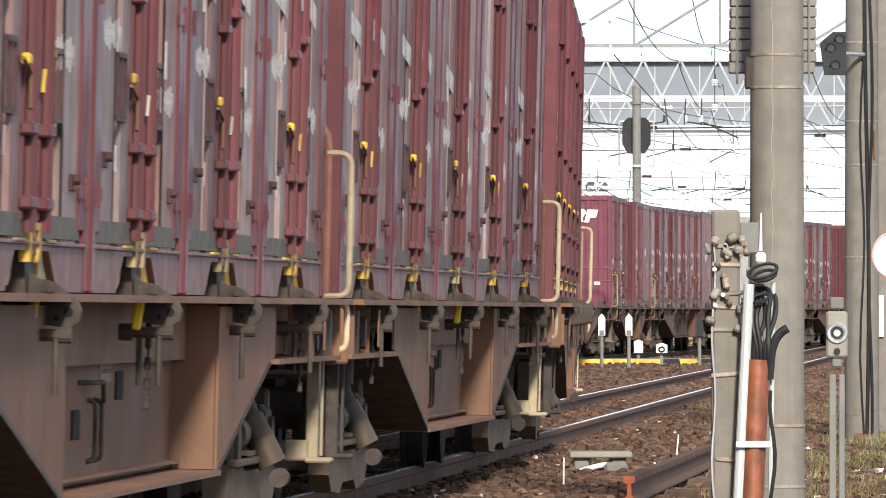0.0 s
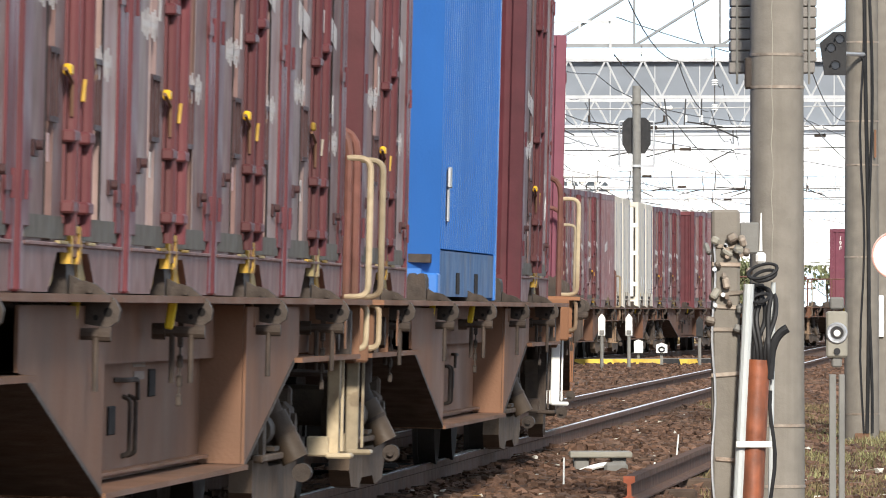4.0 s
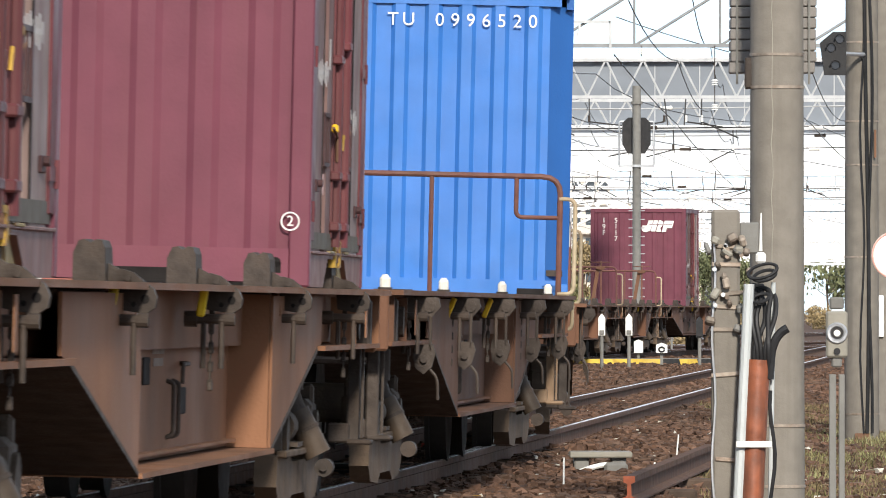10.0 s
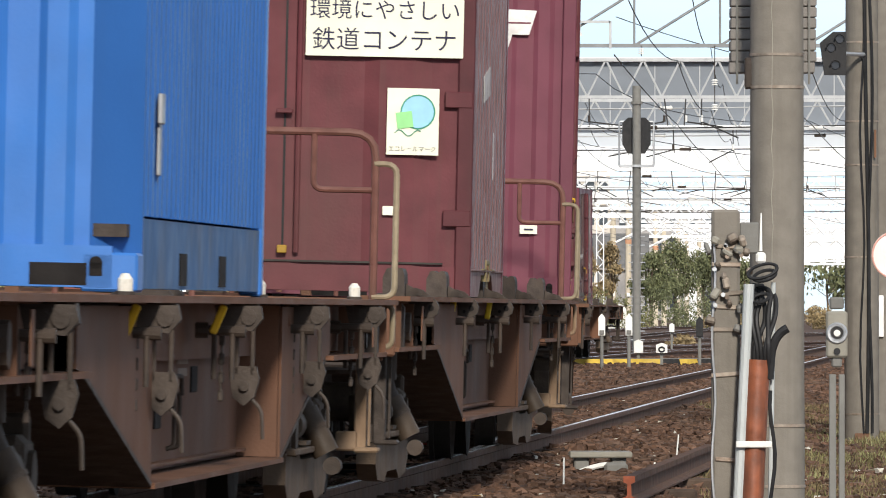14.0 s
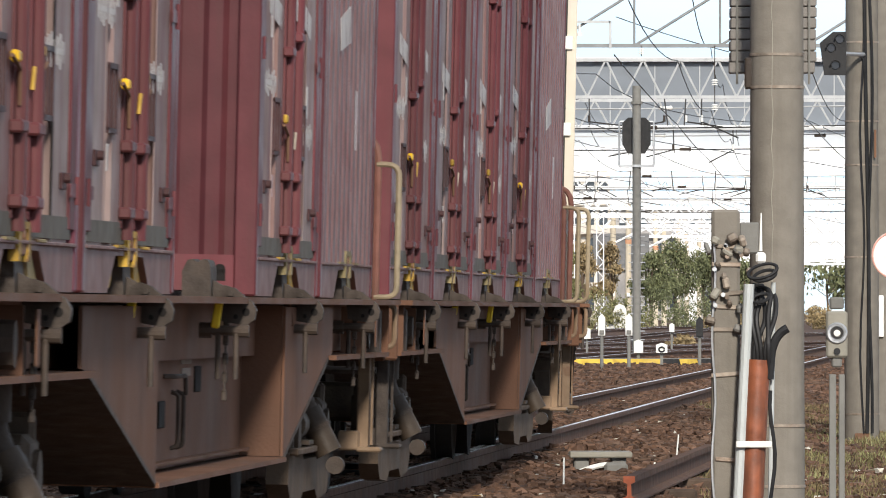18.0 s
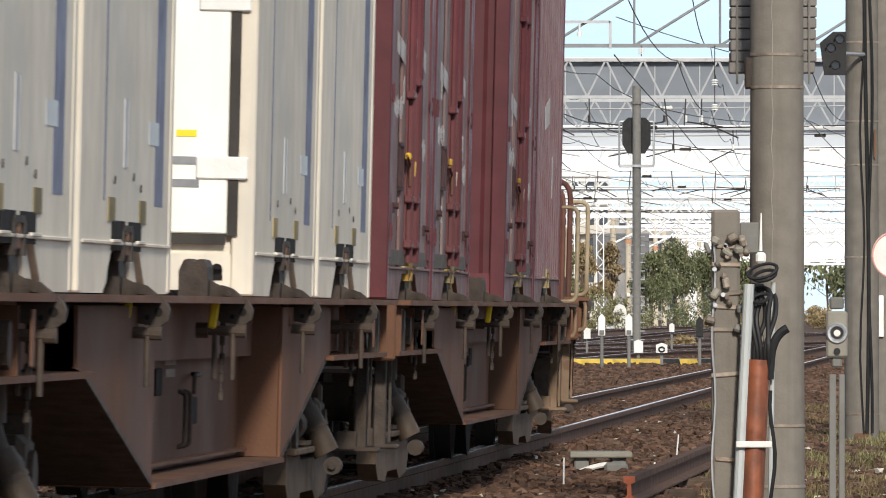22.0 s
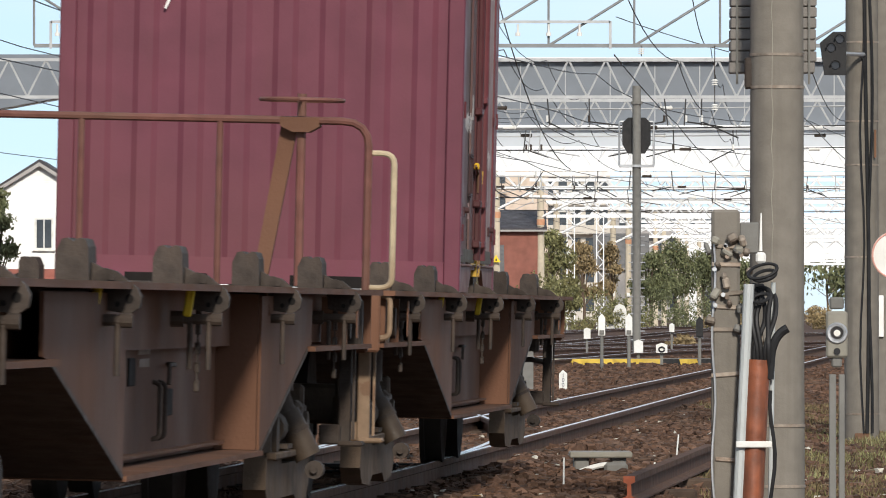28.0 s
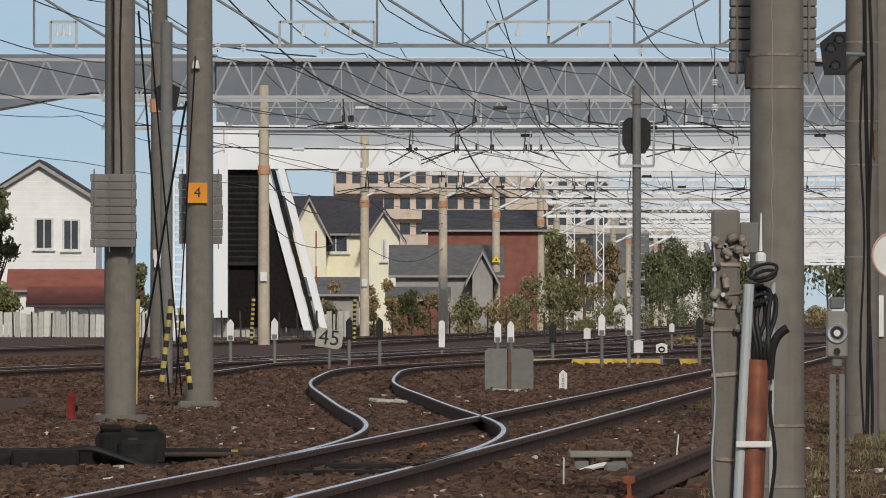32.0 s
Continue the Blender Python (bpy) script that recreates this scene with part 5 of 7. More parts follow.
# short post with clamps, pipes and cables
post = thing("cable_post", "short weathered concrete post carrying pipes and black cables", "post", Matrix.Translation((1.26, 45, -0.33)))
part("shaft", box(B(), 0, 0, 0.86, 0.125, 0.12, 1.75, 0.012), CONCRETE, post)
part("junction_box", box(B(), 0.105, 0, 1.278 + 0.33, 0.09, 0.1, 0.14, 0.008), GREY_BOX, post, "small grey junction box")
for z, w in ((1.57, 0.14), (1.49, 0.13), (1.3, 0.14), (1.36, 0.15), (1.2, 0.13), (1.0, 0.13), (0.62, 0.128)):
    part("clamp", box(B(), random.uniform(-0.01, 0.02), -0.062, z, w, 0.014, 0.02, 0.004, pose(0, 0, 0, 0, random.uniform(-5, 5), 0)), CLAMP, post, "rusty pipe clamp")
for k in range(12):
    x, z = random.uniform(-0.08, 0.14), random.choice((1.57, 1.52, 1.46, 1.36, 1.3, 1.22)) + random.uniform(-0.02, 0.02)
    part("bolt", cyl(B(), (x, -0.1, z), (x, -0.06, z), 0.011, 6), CLAMP if k % 2 else GALV, post)
for k in range(20):
    x, z = random.uniform(-0.085, 0.15), random.choice((1.58, 1.54, 1.46, 1.38, 1.32, 1.24, 1.18)) + random.uniform(-0.03, 0.03)
    part("fitting", box(B(), x, -0.085, z, random.uniform(0.02, 0.06), 0.05, random.uniform(0.02, 0.055), 0.008, pose(0, 0, 0, random.uniform(-30, 30), random.uniform(-35, 35), 0)), (CLAMP, GREY_BOX, CLAMP, CREAM_GREY)[k % 4], post, "weathered cable fitting")
part("spike", cyl(B(), (0.155, -0.05, 1.55), (0.157, -0.05, 1.72), 0.008, 8, 0.003), PALE, post, "pale pointed insulator pin")
part("insulator_cap", box(B(), 0.155, -0.06, 1.52, 0.045, 0.05, 0.05, 0.01), PALE, post, "small pale insulator")
part("drop_wire", tube(B(), [(-0.055 + 0.008 * math.sin(k), -0.075, 1.6 - 0.09 * k) for k in range(17)], 0.006, 5), GALV, post)
part("riser", cyl(B(), (1.29 - 1.26, -0.16, 0.0), (1.36 - 1.26, -0.16, 1.073 + 0.33), 0.024, 10), PIPE_GREY, post, "pale grey conduit", None, True)
part("riser", cyl(B(), (1.37 - 1.26 - 0.02, -0.14, 0.0), (1.40 - 1.26, -0.14, 0.737 + 0.33), 0.054, 16), CROSS, post, "glossy red-brown cable duct", None, True)
part("riser", cyl(B(), (1.45 - 1.26, -0.1, 0.0), (1.47 - 1.26, -0.1, 1.080 + 0.33), 0.011, 8), PIPE_GREY, post, "thin grey conduit", None, True)
part("strap", box(B(), 0.12, -0.2, 0.361 + 0.33, 0.16, 0.02, 0.028, 0.004), PALE, post, "bright metal strap")
for k in range(6):
    x = 0.108 + 0.016 * k
    bend = 0.05 * math.sin(k * 1.9)
    part("cable", tube(B(), rounded([(x, -0.14, 0.98), (x - 0.004, -0.16 - 0.006 * k, 1.12), (x + bend, -0.15, 1.22 + 0.012 * k), (x + 0.6 * bend + 0.02, -0.1, 1.3 + 0.015 * k), (0.16 - 0.02 * (k % 3), -0.06, 1.4)], 0.04), 0.011, 7), BLACK, post, "black cable", None, True)
part("cable", tube(B(), rounded([(0.19, -0.15, 0.98), (0.2, -0.15, 1.12), (0.235, -0.15, 1.19), (0.268, -0.15, 1.205)], 0.04), 0.02, 8), BLACK, post, "black rubber sleeve", None, True)
part("cable", tube(B(), [(0.205 + 0.012 * math.sin(k * 0.9), -0.11, 0.02 + 0.07 * k) for k in range(14)], 0.009, 6), BLACK, post, "thin black cable", None, True)
for r, x, z in ((0.05, 1.42 - 1.26, 1.13 + 0.33), (0.038, 1.43 - 1.26, 1.11 + 0.33), (0.03, 1.41 - 1.26, 1.010 + 0.33)):
    part("cable_loop", tube(B(), [(x + 1.3 * r * math.cos(a), -0.15 + 0.02 * math.sin(a), z + 0.6 * r * math.sin(a) + 0.3 * r * math.cos(a)) for a in np.arange(0, 6.4, 0.35)], 0.008, 6), BLACK, post, "loop of black cable", None, True)

marker = thing("marker_lamp", "small grey post lamp with a round lens", "signal", Matrix.Translation((1.95, 50, -0.33)))
part("post", box(box(B(), -0.02, 0, 0.47, 0.035, 0.03, 1.0, 0.004), 0.025, 0, 0.47, 0.03, 0.03, 1.0, 0.004), GREY_BOX, marker)
part("lamp_box", box(B(), 0, 0, 0.838 + 0.33, 0.105, 0.1, 0.23, 0.01), CREAM_GREY, marker, "pale lamp box")
part("cap", box(B(), 0, 0, 0.992 + 0.33, 0.07, 0.08, 0.06, 0.008), GREY_BOX, marker)
part("lens_ring", tube(B(), [(0.042 * math.cos(a), -0.055, 0.844 + 0.33 + 0.042 * math.sin(a)) for a in np.arange(0, 6.4, 0.3)], 0.012, 6), GALV, marker, "", None, True)
part("lens_well", cyl(B(), (0, -0.056, 0.844 + 0.33), (0, -0.05, 0.844 + 0.33), 0.036, 16), BLACK, marker)
part("lens", cyl(B(), (0, -0.062, 0.844 + 0.33), (0, -0.055, 0.844 + 0.33), 0.017, 14), PALE, marker, "white lens")
part("socket", cyl(B(), (0, -0.06, 0.754 + 0.33), (0, -0.045, 0.754 + 0.33), 0.017, 12), BLACK, marker)
part("foot", box(B(), 0, 0, 0.704 + 0.33, 0.05, 0.06, 0.06, 0.008), GREY_BOX, marker)

disc = thing("round_sign", "white round sign with a pale red rim on a post", "sign", Matrix.Translation((2.69, 60, -0.33)))
part("post", cyl(B(), (0, 0.02, 0), (0, 0.02, 2.0), 0.025, 10), GALV, disc)
part("plate", cyl(B(), (0, -0.03, 1.286 + 0.33), (0, -0.02, 1.286 + 0.33), 0.144, 32), PALE, disc, "faded white disc")
part("rim", tube(B(), [(0.138 * math.cos(a), -0.032, 1.286 + 0.33 + 0.138 * math.sin(a)) for a in np.arange(0, 6.35, 0.16)], 0.006, 5), PINK, disc, "pale red rim")

# left masts
left_mast = mast(-3.36, 105, -0.22, 10, 0.170, 0.135, CONCRETE, "dark grey concrete mast on a concrete footing", (4.107,))
part("footing", cyl(B(), (0, 0, -0.2), (0, 0, 0.1), 0.32, 20, 0.28), CONCRETE, left_mast)
part("cable", tube(B(), [(0.01 + 0.01 * math.sin(z * 3), -0.16, z) for z in np.arange(2.2, 9, 0.3)], 0.012, 6), BLACK, left_mast, "black cable")
weights(-3.42, 104.75, 1.618, 2.380, 0.469, 9, "caged stack of grey tension weights on the mast", (-3.36, 105))
left_mast2 = mast(-2.87, 119, -0.22, 10, 0.167, 0.133, CONCRETE, "grey concrete mast with an orange number plate", (4.162,))
part("footing", box(B(), 0, 0, 0.02, 0.5, 0.5, 0.2, 0.03), CONCRETE, left_mast2)
num = part("number_plate", box(B(), -0.02, -0.2, 2.349 + 0.22, 0.233, 0.012, 0.240, 0.003), ORANGE, left_mast2, "orange number plate")
glyphs("4", 0.173, INK, num, Matrix.Translation((-0.02, -0.207, 2.349 + 0.22)) @ pose(0, 0, 0, 90, 0, 0), "figure")
part("insulator", cyl(B(), (-0.04, -0.2, 3.815 + 0.22), (-0.04, -0.2, 3.908 + 0.22), 0.05, 12, 0.03), PALE, left_mast2, "white insulator")
weights(-2.87, 119.5, 1.753, 2.583, 0.509, 9, "caged tension weights behind the mast", (-2.87, 119))
thin = thing("signal_mast", "thin grey mast with a dark signal head", "signal", Matrix.Translation((-4.11, 150, -0.22)))
part("shaft", cyl(B(), (0, 0, 0), (0, 0, 5.250 + 0.22), 0.092, 14), GREY_BOX, thin, "", None, True)
part("signal_head", prism(B(), [(-0.2, 0.12), (0.0, 0.24), (0.2, 0.14), (0.14, -0.2), (-0.12, -0.2)], "y", 0.05, 0.25), BLACK, thin, "dark signal head seen from behind", Matrix.Translation((0, 0, 4.141 + 0.22)))
part("plate", box(B(), -0.14, -0.05, 1.807 + 0.22, 0.118, 0.01, 0.134), PALE, thin, "small white plate")
for x1, z1, x0, z0, r in ((-3.32, 4.227, -3.04, 0.022, 0.012), (-3.22, 4.350, -2.90, 0.022, 0.01), (-2.80, 3.241, -3.44, -0.072, 0.014), (-2.70, 3.734, -2.97, 0.022, 0.009)):
    wire_thing("stay_wire", [(x1, 110, z1), (x0, 112, z0)], r, BLACK, "taut black stay wire by the masts", "stay wire", "stay wires")


def striped_guard(x0, z0, x1, z1, y, r, first, second, label):
    """a sleeve over a stay wire, in slanting bands"""
    t = thing("stay_guard", label, "guard", Matrix.Translation((x0, y, z0)), "striped stay guards")
    way = Vector((x1 - x0, 0, z1 - z0))
    n = max(4, int(way.length / 0.075))
    for k in range(n):
        part("band", cyl(B(), way * (k / n), way * ((k + 1) / n), r, 10), first if k % 2 else second, t, "", None, True)
    return t


striped_guard(-3.24, -0.017, -3.21, 1.081, 106, 0.03, GUARD_YELLOW, GUARD_YELLOW, "plain yellow stay guard leaning by the mast")
striped_guard(-3.10, 0.105, -2.99, 1.087, 111, 0.03, GUARD_YELLOW, GRIME_SHADE, "yellow and black stay guard by the mast")
striped_guard(-2.80, 0.085, -2.92, 0.994, 112, 0.028, GUARD_YELLOW, BLACK, "dark striped stay guard by the mast")
striped_guard(-6.28, -0.159, -6.19, 1.449, 330, 0.06, GUARD_YELLOW, BLACK, "yellow and black stay guard by the fence")
striped_guard(-2.99, -0.192, -2.97, 1.369, 340, 0.06, GUARD_YELLOW, BLACK, "yellow and black stay guard by the fence")
hydrant = thing("red_marker", "small red capped marker post in the ballast", "marker", Matrix.Translation((-3.98, 108, -0.22)))
part("body", cyl(cyl(B(), (0, 0, 0), (0, 0, 0.26), 0.052, 14), (0, 0, 0.26), (0, 0, 0.31), 0.052, 14, 0.03), RED_PAINT, hydrant, "", None, True)
part("latch", box(B(), 0.06, -0.02, 0.14, 0.03, 0.03, 0.06), BLACK, hydrant)

# the point machine and its rods left of the line
machine = thing("point_machine", "black cast point machine beside the rail", "point machine", Matrix.Translation((-2.32, 75, -0.21)))
part("case", box(box(B(), 0.02, 0, 0.15, 0.470, 0.5, 0.26, 0.03), 0.06, -0.2, 0.1, 0.3, 0.2, 0.22, 0.03), MACHINE, machine)
for x in (-0.14, 0.12):
    part("lid_clasp", box(B(), x, -0.2, 0.3, 0.16, 0.1, 0.05, 0.015), MACHINE, machine)
part("motor", cyl(B(), (-0.16, -0.2, 0.2), (-0.16, 0.25, 0.2), 0.1, 14), MACHINE, machine, "", None, True)
part("lid", box(B(), 0.04, -0.02, 0.28, 0.34, 0.4, 0.04, 0.012), MACHINE, machine)
part("plate", box(B(), 0.02, -0.256, 0.2, 0.07, 0.008, 0.05), SLEEVE, machine, "worn pale plate")
part("bed", box(B(), -0.12, 0.1, 0.07, 1.76, 0.22, 0.15, 0.01), MACHINE, machine, "dark timber bed")
part("bed_end", box(B(), 0.77, 0.0, 0.07, 0.05, 0.03, 0.13), YELLOW, machine)
for k, y in enumerate((-0.1, 0.25)):
    part("throw_rod", cyl(B(), (0.1, y, 0.1), (1.6, y + 0.1, 0.1), 0.02, 8), GRIME_SHADE, machine)
part("junction", box(box(B(), -0.62, -0.3, 0.06, 0.5, 0.3, 0.16, 0.02), -0.9, -0.2, 0.03, 0.3, 0.3, 0.14, 0.02), MACHINE, machine)
part("pipe", tube(B(), rounded([(-0.62, -0.3, 0.1), (-0.3, -0.35, 0.16), (0.1, -0.3, 0.02), (0.5, -0.3, 0.0)], 0.1), 0.025, 7), BLACK, machine, "black hose", None, True)


# ---- overhead gantries ----
def gantry(y, x0, x1, z0, z1, n, mat, r, left=None, right=None, pratt=False, label="grey steel lattice gantry over the tracks", mast_mat=None, mast_r=0.18, brace=True):
    """two chords, web members one by one, and the masts that carry it"""
    g = thing("overhead_gantry", label, "gantry", Matrix.Translation((0, y, 0)), "gantries over the tracks")
    for z in (z0, z1):
        part("chord", box(B(), (x0 + x1) / 2, 0, z, x1 - x0, 2 * r, 2.2 * r), mat, g)
    p = (x1 - x0) / n
    slim = r * 0.8
    if y > 580:
        bm = B()
        for k in range(n):
            a, m, b = x0 + k * p, x0 + (k + 0.5) * p, x0 + (k + 1) * p
            cyl(bm, (a, 0, z0), (m, 0, z1), slim, 4)
            cyl(bm, (m, 0, z1), (b, 0, z0), slim, 4)
        part("web", bm, mat, g, "fine lattice web")["kind"] = "stuff"
        n = 0
    for k in range(n):
        a, m, b = x0 + k * p, x0 + (k + 0.5) * p, x0 + (k + 1) * p
        if pratt:
            part("web_post", cyl(B(), (a, 0, z0), (a, 0, z1), slim, 6), mat, g)
            ends = ((a, z0), (b, z1)) if a > -0.1 else ((a, z1), (b, z0))
            part("web_member", cyl(B(), (ends[0][0], 0, ends[0][1]), (ends[1][0], 0, ends[1][1]), slim, 6), mat, g)
        else:
            part("web_member", cyl(B(), (a, 0, z0), (m, 0, z1), slim, 5), mat, g)
            part("web_member", cyl(B(), (m, 0, z1), (b, 0, z0), slim, 5), mat, g)
    for x in (left, right):
        if x is not None:
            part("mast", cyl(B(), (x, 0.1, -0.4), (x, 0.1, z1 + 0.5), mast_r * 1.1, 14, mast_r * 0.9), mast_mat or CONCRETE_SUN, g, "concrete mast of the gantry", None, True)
            part("white_plate", box(B(), x, -mast_r - 0.02, 2.1, 0.22, 0.01, 0.3), PALE, g, "small white plate")
            part("collar", cyl(B(), (x, 0.1, z0 - 1.5), (x, 0.1, z0 - 1.2), mast_r * 1.12, 14), ORANGE_FADED, g, "faded orange band")
            if brace:
                f = 1 if x == left else -1
                part("brace", cyl(B(), (x, 0, z0 - 1.1), (x + f * 2.2, 0, z0), r * 0.9, 6), mat, g, "slanting brace")
    return g


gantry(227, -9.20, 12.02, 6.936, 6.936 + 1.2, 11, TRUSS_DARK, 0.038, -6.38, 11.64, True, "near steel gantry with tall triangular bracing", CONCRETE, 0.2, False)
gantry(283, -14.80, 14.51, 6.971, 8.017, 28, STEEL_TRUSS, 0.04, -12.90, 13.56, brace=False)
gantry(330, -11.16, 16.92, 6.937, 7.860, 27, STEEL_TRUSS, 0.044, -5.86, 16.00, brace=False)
gantry(400, -4.12, 20.52, 6.594, 7.445, 22, STEEL_SUN, 0.052, -3.11, 20.29)
for d, px in ((450, 784), (500, 878), (540, 957), (690, 1112), (760, 1160), (820, 1200), (880, 1237)):
    x0 = (px - 784) * d / 17860
    gantry(d, x0 - 0.6, x0 + 22, 7.1, 8.0, 14, STEEL_SUN, 0.075, x0, x0 + 21.5, label="pale steel lattice gantry further along the yard", mast_r=0.2)
for d, px in ((600, 1010), (640, 1062)):
    x0 = (px - 784) * d / 17860
    g = gantry(d, x0 - 0.6, x0 + 22, 7.1, 8.0, 14, STEEL_SUN, 0.08, label="pale lattice gantry on latticed legs", brace=False)
    for x in (x0, x0 + 21.5):
        for o in (-0.22, 0.22):
            part("leg", box(B(), x + o, 0, 3.5, 0.07, 0.07, 7.6), STEEL_SUN, g)
        for k in range(14):
            f = 1 if k % 2 else -1
            part("lacing", cyl(B(), (x - 0.22 * f, 0, 0.1 + 0.5 * k), (x + 0.22 * f, 0, 0.6 + 0.5 * k), 0.03, 5), STEEL_SUN, g)
for d, px, zz in ((660, 1085, 6.5), (720, 1130, 6.3), (790, 1175, 6.8), (850, 1215, 6.2), (575, 985, 6.4)):
    x0 = (px - 784) * d / 17860
    gantry(d, x0 - 0.6, x0 + 24, zz, zz + 0.8, 14, STEEL_SUN, 0.08, x0, x0 + 23.5, label="pale steel cross beam over the yard tracks", mast_r=0.2)
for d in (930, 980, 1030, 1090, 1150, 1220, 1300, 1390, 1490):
    gantry(d, 22 + (d - 950) * 0.03, 56 + (d - 950) * 0.05, 7.1, 8.2, 20, STEEL_SUN, 0.13, 23 + (d - 950) * 0.03, 55 + (d - 950) * 0.05, label="pale distant gantry far along the yard", mast_r=0.25, mast_mat=STEEL_SUN)

# hanging insulator frames on the two nearest gantries
for px0, px1, d in ((495, 662, 227), (862, 1080, 227), (90, 135, 227)):
    a, b = (px0 - 784) * d / 17860, (px1 - 784) * d / 17860
    t = thing("feeder_support", "grey steel feeder support with small insulators", "feeder support", Matrix.Translation((0, d - 0.06, 0)), "feeder supports")
    bm = box(B(), (a + b) / 2, 0, 7.470, b - a, 0.06, 0.06)
    part("beam", bm, STEEL_TRUSS, t)
    for x in (a, b):
        part("hanger", box(B(), x, 0, 7.178, 0.06, 0.06, 0.62), STEEL_TRUSS, t)
    for k in range(3):
        x = a + (b - a) * (0.25 + 0.25 * k)
        part("insulator", cyl(cyl(B(), (x, 0, 7.419), (x, 0, 7.229), 0.025, 8), (x, 0, 7.229), (x, 0, 7.152), 0.06, 10), PALE, t, "pale insulator", None, True)
for px, py, d in ((1265, 147, 226.96), (1265, 191, 226.92), (430, 85, 226.96), (570, 88, 226.96), (385, 85, 226.96), (1135, 92, 226.96)):
    t = thing("line_insulator", "white porcelain insulator on the overhead line", "insulator", Matrix.Translation(((px - 784) * d / 17860, d, 0.95 - (py - 552) * d / 17860)), "line insulators")
    for k in range(3):
        part("shed", cyl(B(), (0, 0, -0.05 + 0.05 * k), (0, 0, -0.02 + 0.05 * k), 0.08, 12, 0.05), PALE, t, "", None, True)
    part("rod", cyl(B(), (0, 0, -0.1), (0, 0, max(0.1, 6.936 - (0.95 - (py - 552) * d / 17860))), 0.012, 6), GRIME_SHADE, t)

# ---- overhead wires along the tracks ----
HANG = [100, 165, 227, 283, 330, 400, 450, 500, 540, 600, 640, 690, 760, 820, 880]


def over(name, x_of, z, sag, r, label, a=0, b=len(HANG) - 1):
    pts = []
    for p, q in zip(HANG[a:b], HANG[a + 1:b + 1]):
        for k in range(8):
            f = k / 8
            y = p + (q - p) * f
            pts.append((x_of(y), y, z - sag * 4 * f * (1 - f)))
    pts.append((x_of(HANG[b]), HANG[b], z))
    return wire_thing(name, pts, r, WIRE, label)


tracks = [lambda d: line_x(min(d, 480)), lambda d: main_x(d), lambda d: -10.5 + 0.085 * (d - 130), lambda d: -16 + 0.07 * (d - 200), lambda d: -3 + 0.05 * (d - 300), lambda d: 4 + 0.045 * (d - 320), lambda d: 9 + 0.04 * (d - 320)]
for i, f in enumerate(tracks):
    over("messenger_wire", f, 6.3 + 0.05 * i, 0.4, 0.011, "dark sagging messenger wire over a track")
    over("contact_wire", f, 5.15, 0.05, 0.011, "dark contact wire over a track", 1)
for x, z, r in ((-6.5, 8.2, 0.02), (-5.6, 8.5, 0.016), (-2.6, 8.3, 0.02), (-1.4, 8.0, 0.014), (3.2, 8.4, 0.018), (5.0, 8.1, 0.015), (8.2, 8.6, 0.02), (-9.5, 7.9, 0.015)):
    over("feeder_wire", lambda d, x=x: x + 0.035 * (d - 160), z, 0.5, r * 0.75, "dark sagging feeder wire")
# slack cables that cross between the gantries
for a, b, r in (((-4.82, 227, 7.966), (-0.222, 283, 6.448), 0.03), ((1.22, 227, 8.029), (3.58, 283, 4.943), 0.02),
                ((0.254, 283, 6.369), (3.94, 400, 6.482), 0.03), ((-5.80, 330, 5.274), (-3.23, 400, 5.586), 0.03), ((-3.23, 400, 5.698), (0, 450, 4.906), 0.025),
                ((-5.80, 330, 3.943), (-3.23, 400, 4.466), 0.02), ((0, 450, 3.772), (-3.23, 400, 3.682), 0.02), ((3.89, 227, 7.585), (6.43, 227, 6.797), 0.015),
                ((-6.40, 283, 8.429), (-3.55, 283, 8.112), 0.03), ((-6.91, 227, 8.093), (-5.77, 227, 7.330), 0.02)):
    a, b = Vector(a), Vector(b)
    wire_thing("slack_cable", [a.lerp(b, k / 12) - Vector((0, 0, 0.8 * 4 * (k / 12) * (1 - k / 12) * (b - a).length / 60)) for k in range(13)], r * 0.7, WIRE, "slack black cable between the masts", "cable")
for k in range(64):
    d = random.choice((283, 330, 330, 400, 400, 450, 500))
    px = random.uniform(380, 1320)
    x, z = (px - 784) * d / 17860, {283: 6.971, 330: 6.937, 400: 6.594}.get(d, 7.1) - 0.1
    if d > 420:
        x = random.uniform(0.5, 18) if d == 450 else random.uniform(3.5, 20)
    elif d == 400:
        x = max(x, -3.0)
    t = thing("dropper", "thin steady arm under the gantry", "arm", Matrix.Translation((x, d - 0.2, z)), "steady arms")
    part("stem", cyl(B(), (0, 0.2, 0.12), (random.uniform(-0.1, 0.1), 0, -0.7), 0.02, 6), WIRE if k % 3 else STEEL_TRUSS, t)
    part("arm", cyl(B(), (0, 0, -0.6), (random.choice((-1, 1)) * random.uniform(0.7, 1.4), 0, -0.9 + random.uniform(-0.2, 0.2)), 0.022, 5), WIRE if k % 3 else STEEL_TRUSS, t)
    part("insulator", cyl(B(), (0, 0, -0.6), (0, 0, -0.42), 0.035, 8), PALE if k % 2 else GRIME_SHADE, t, "", None, True)

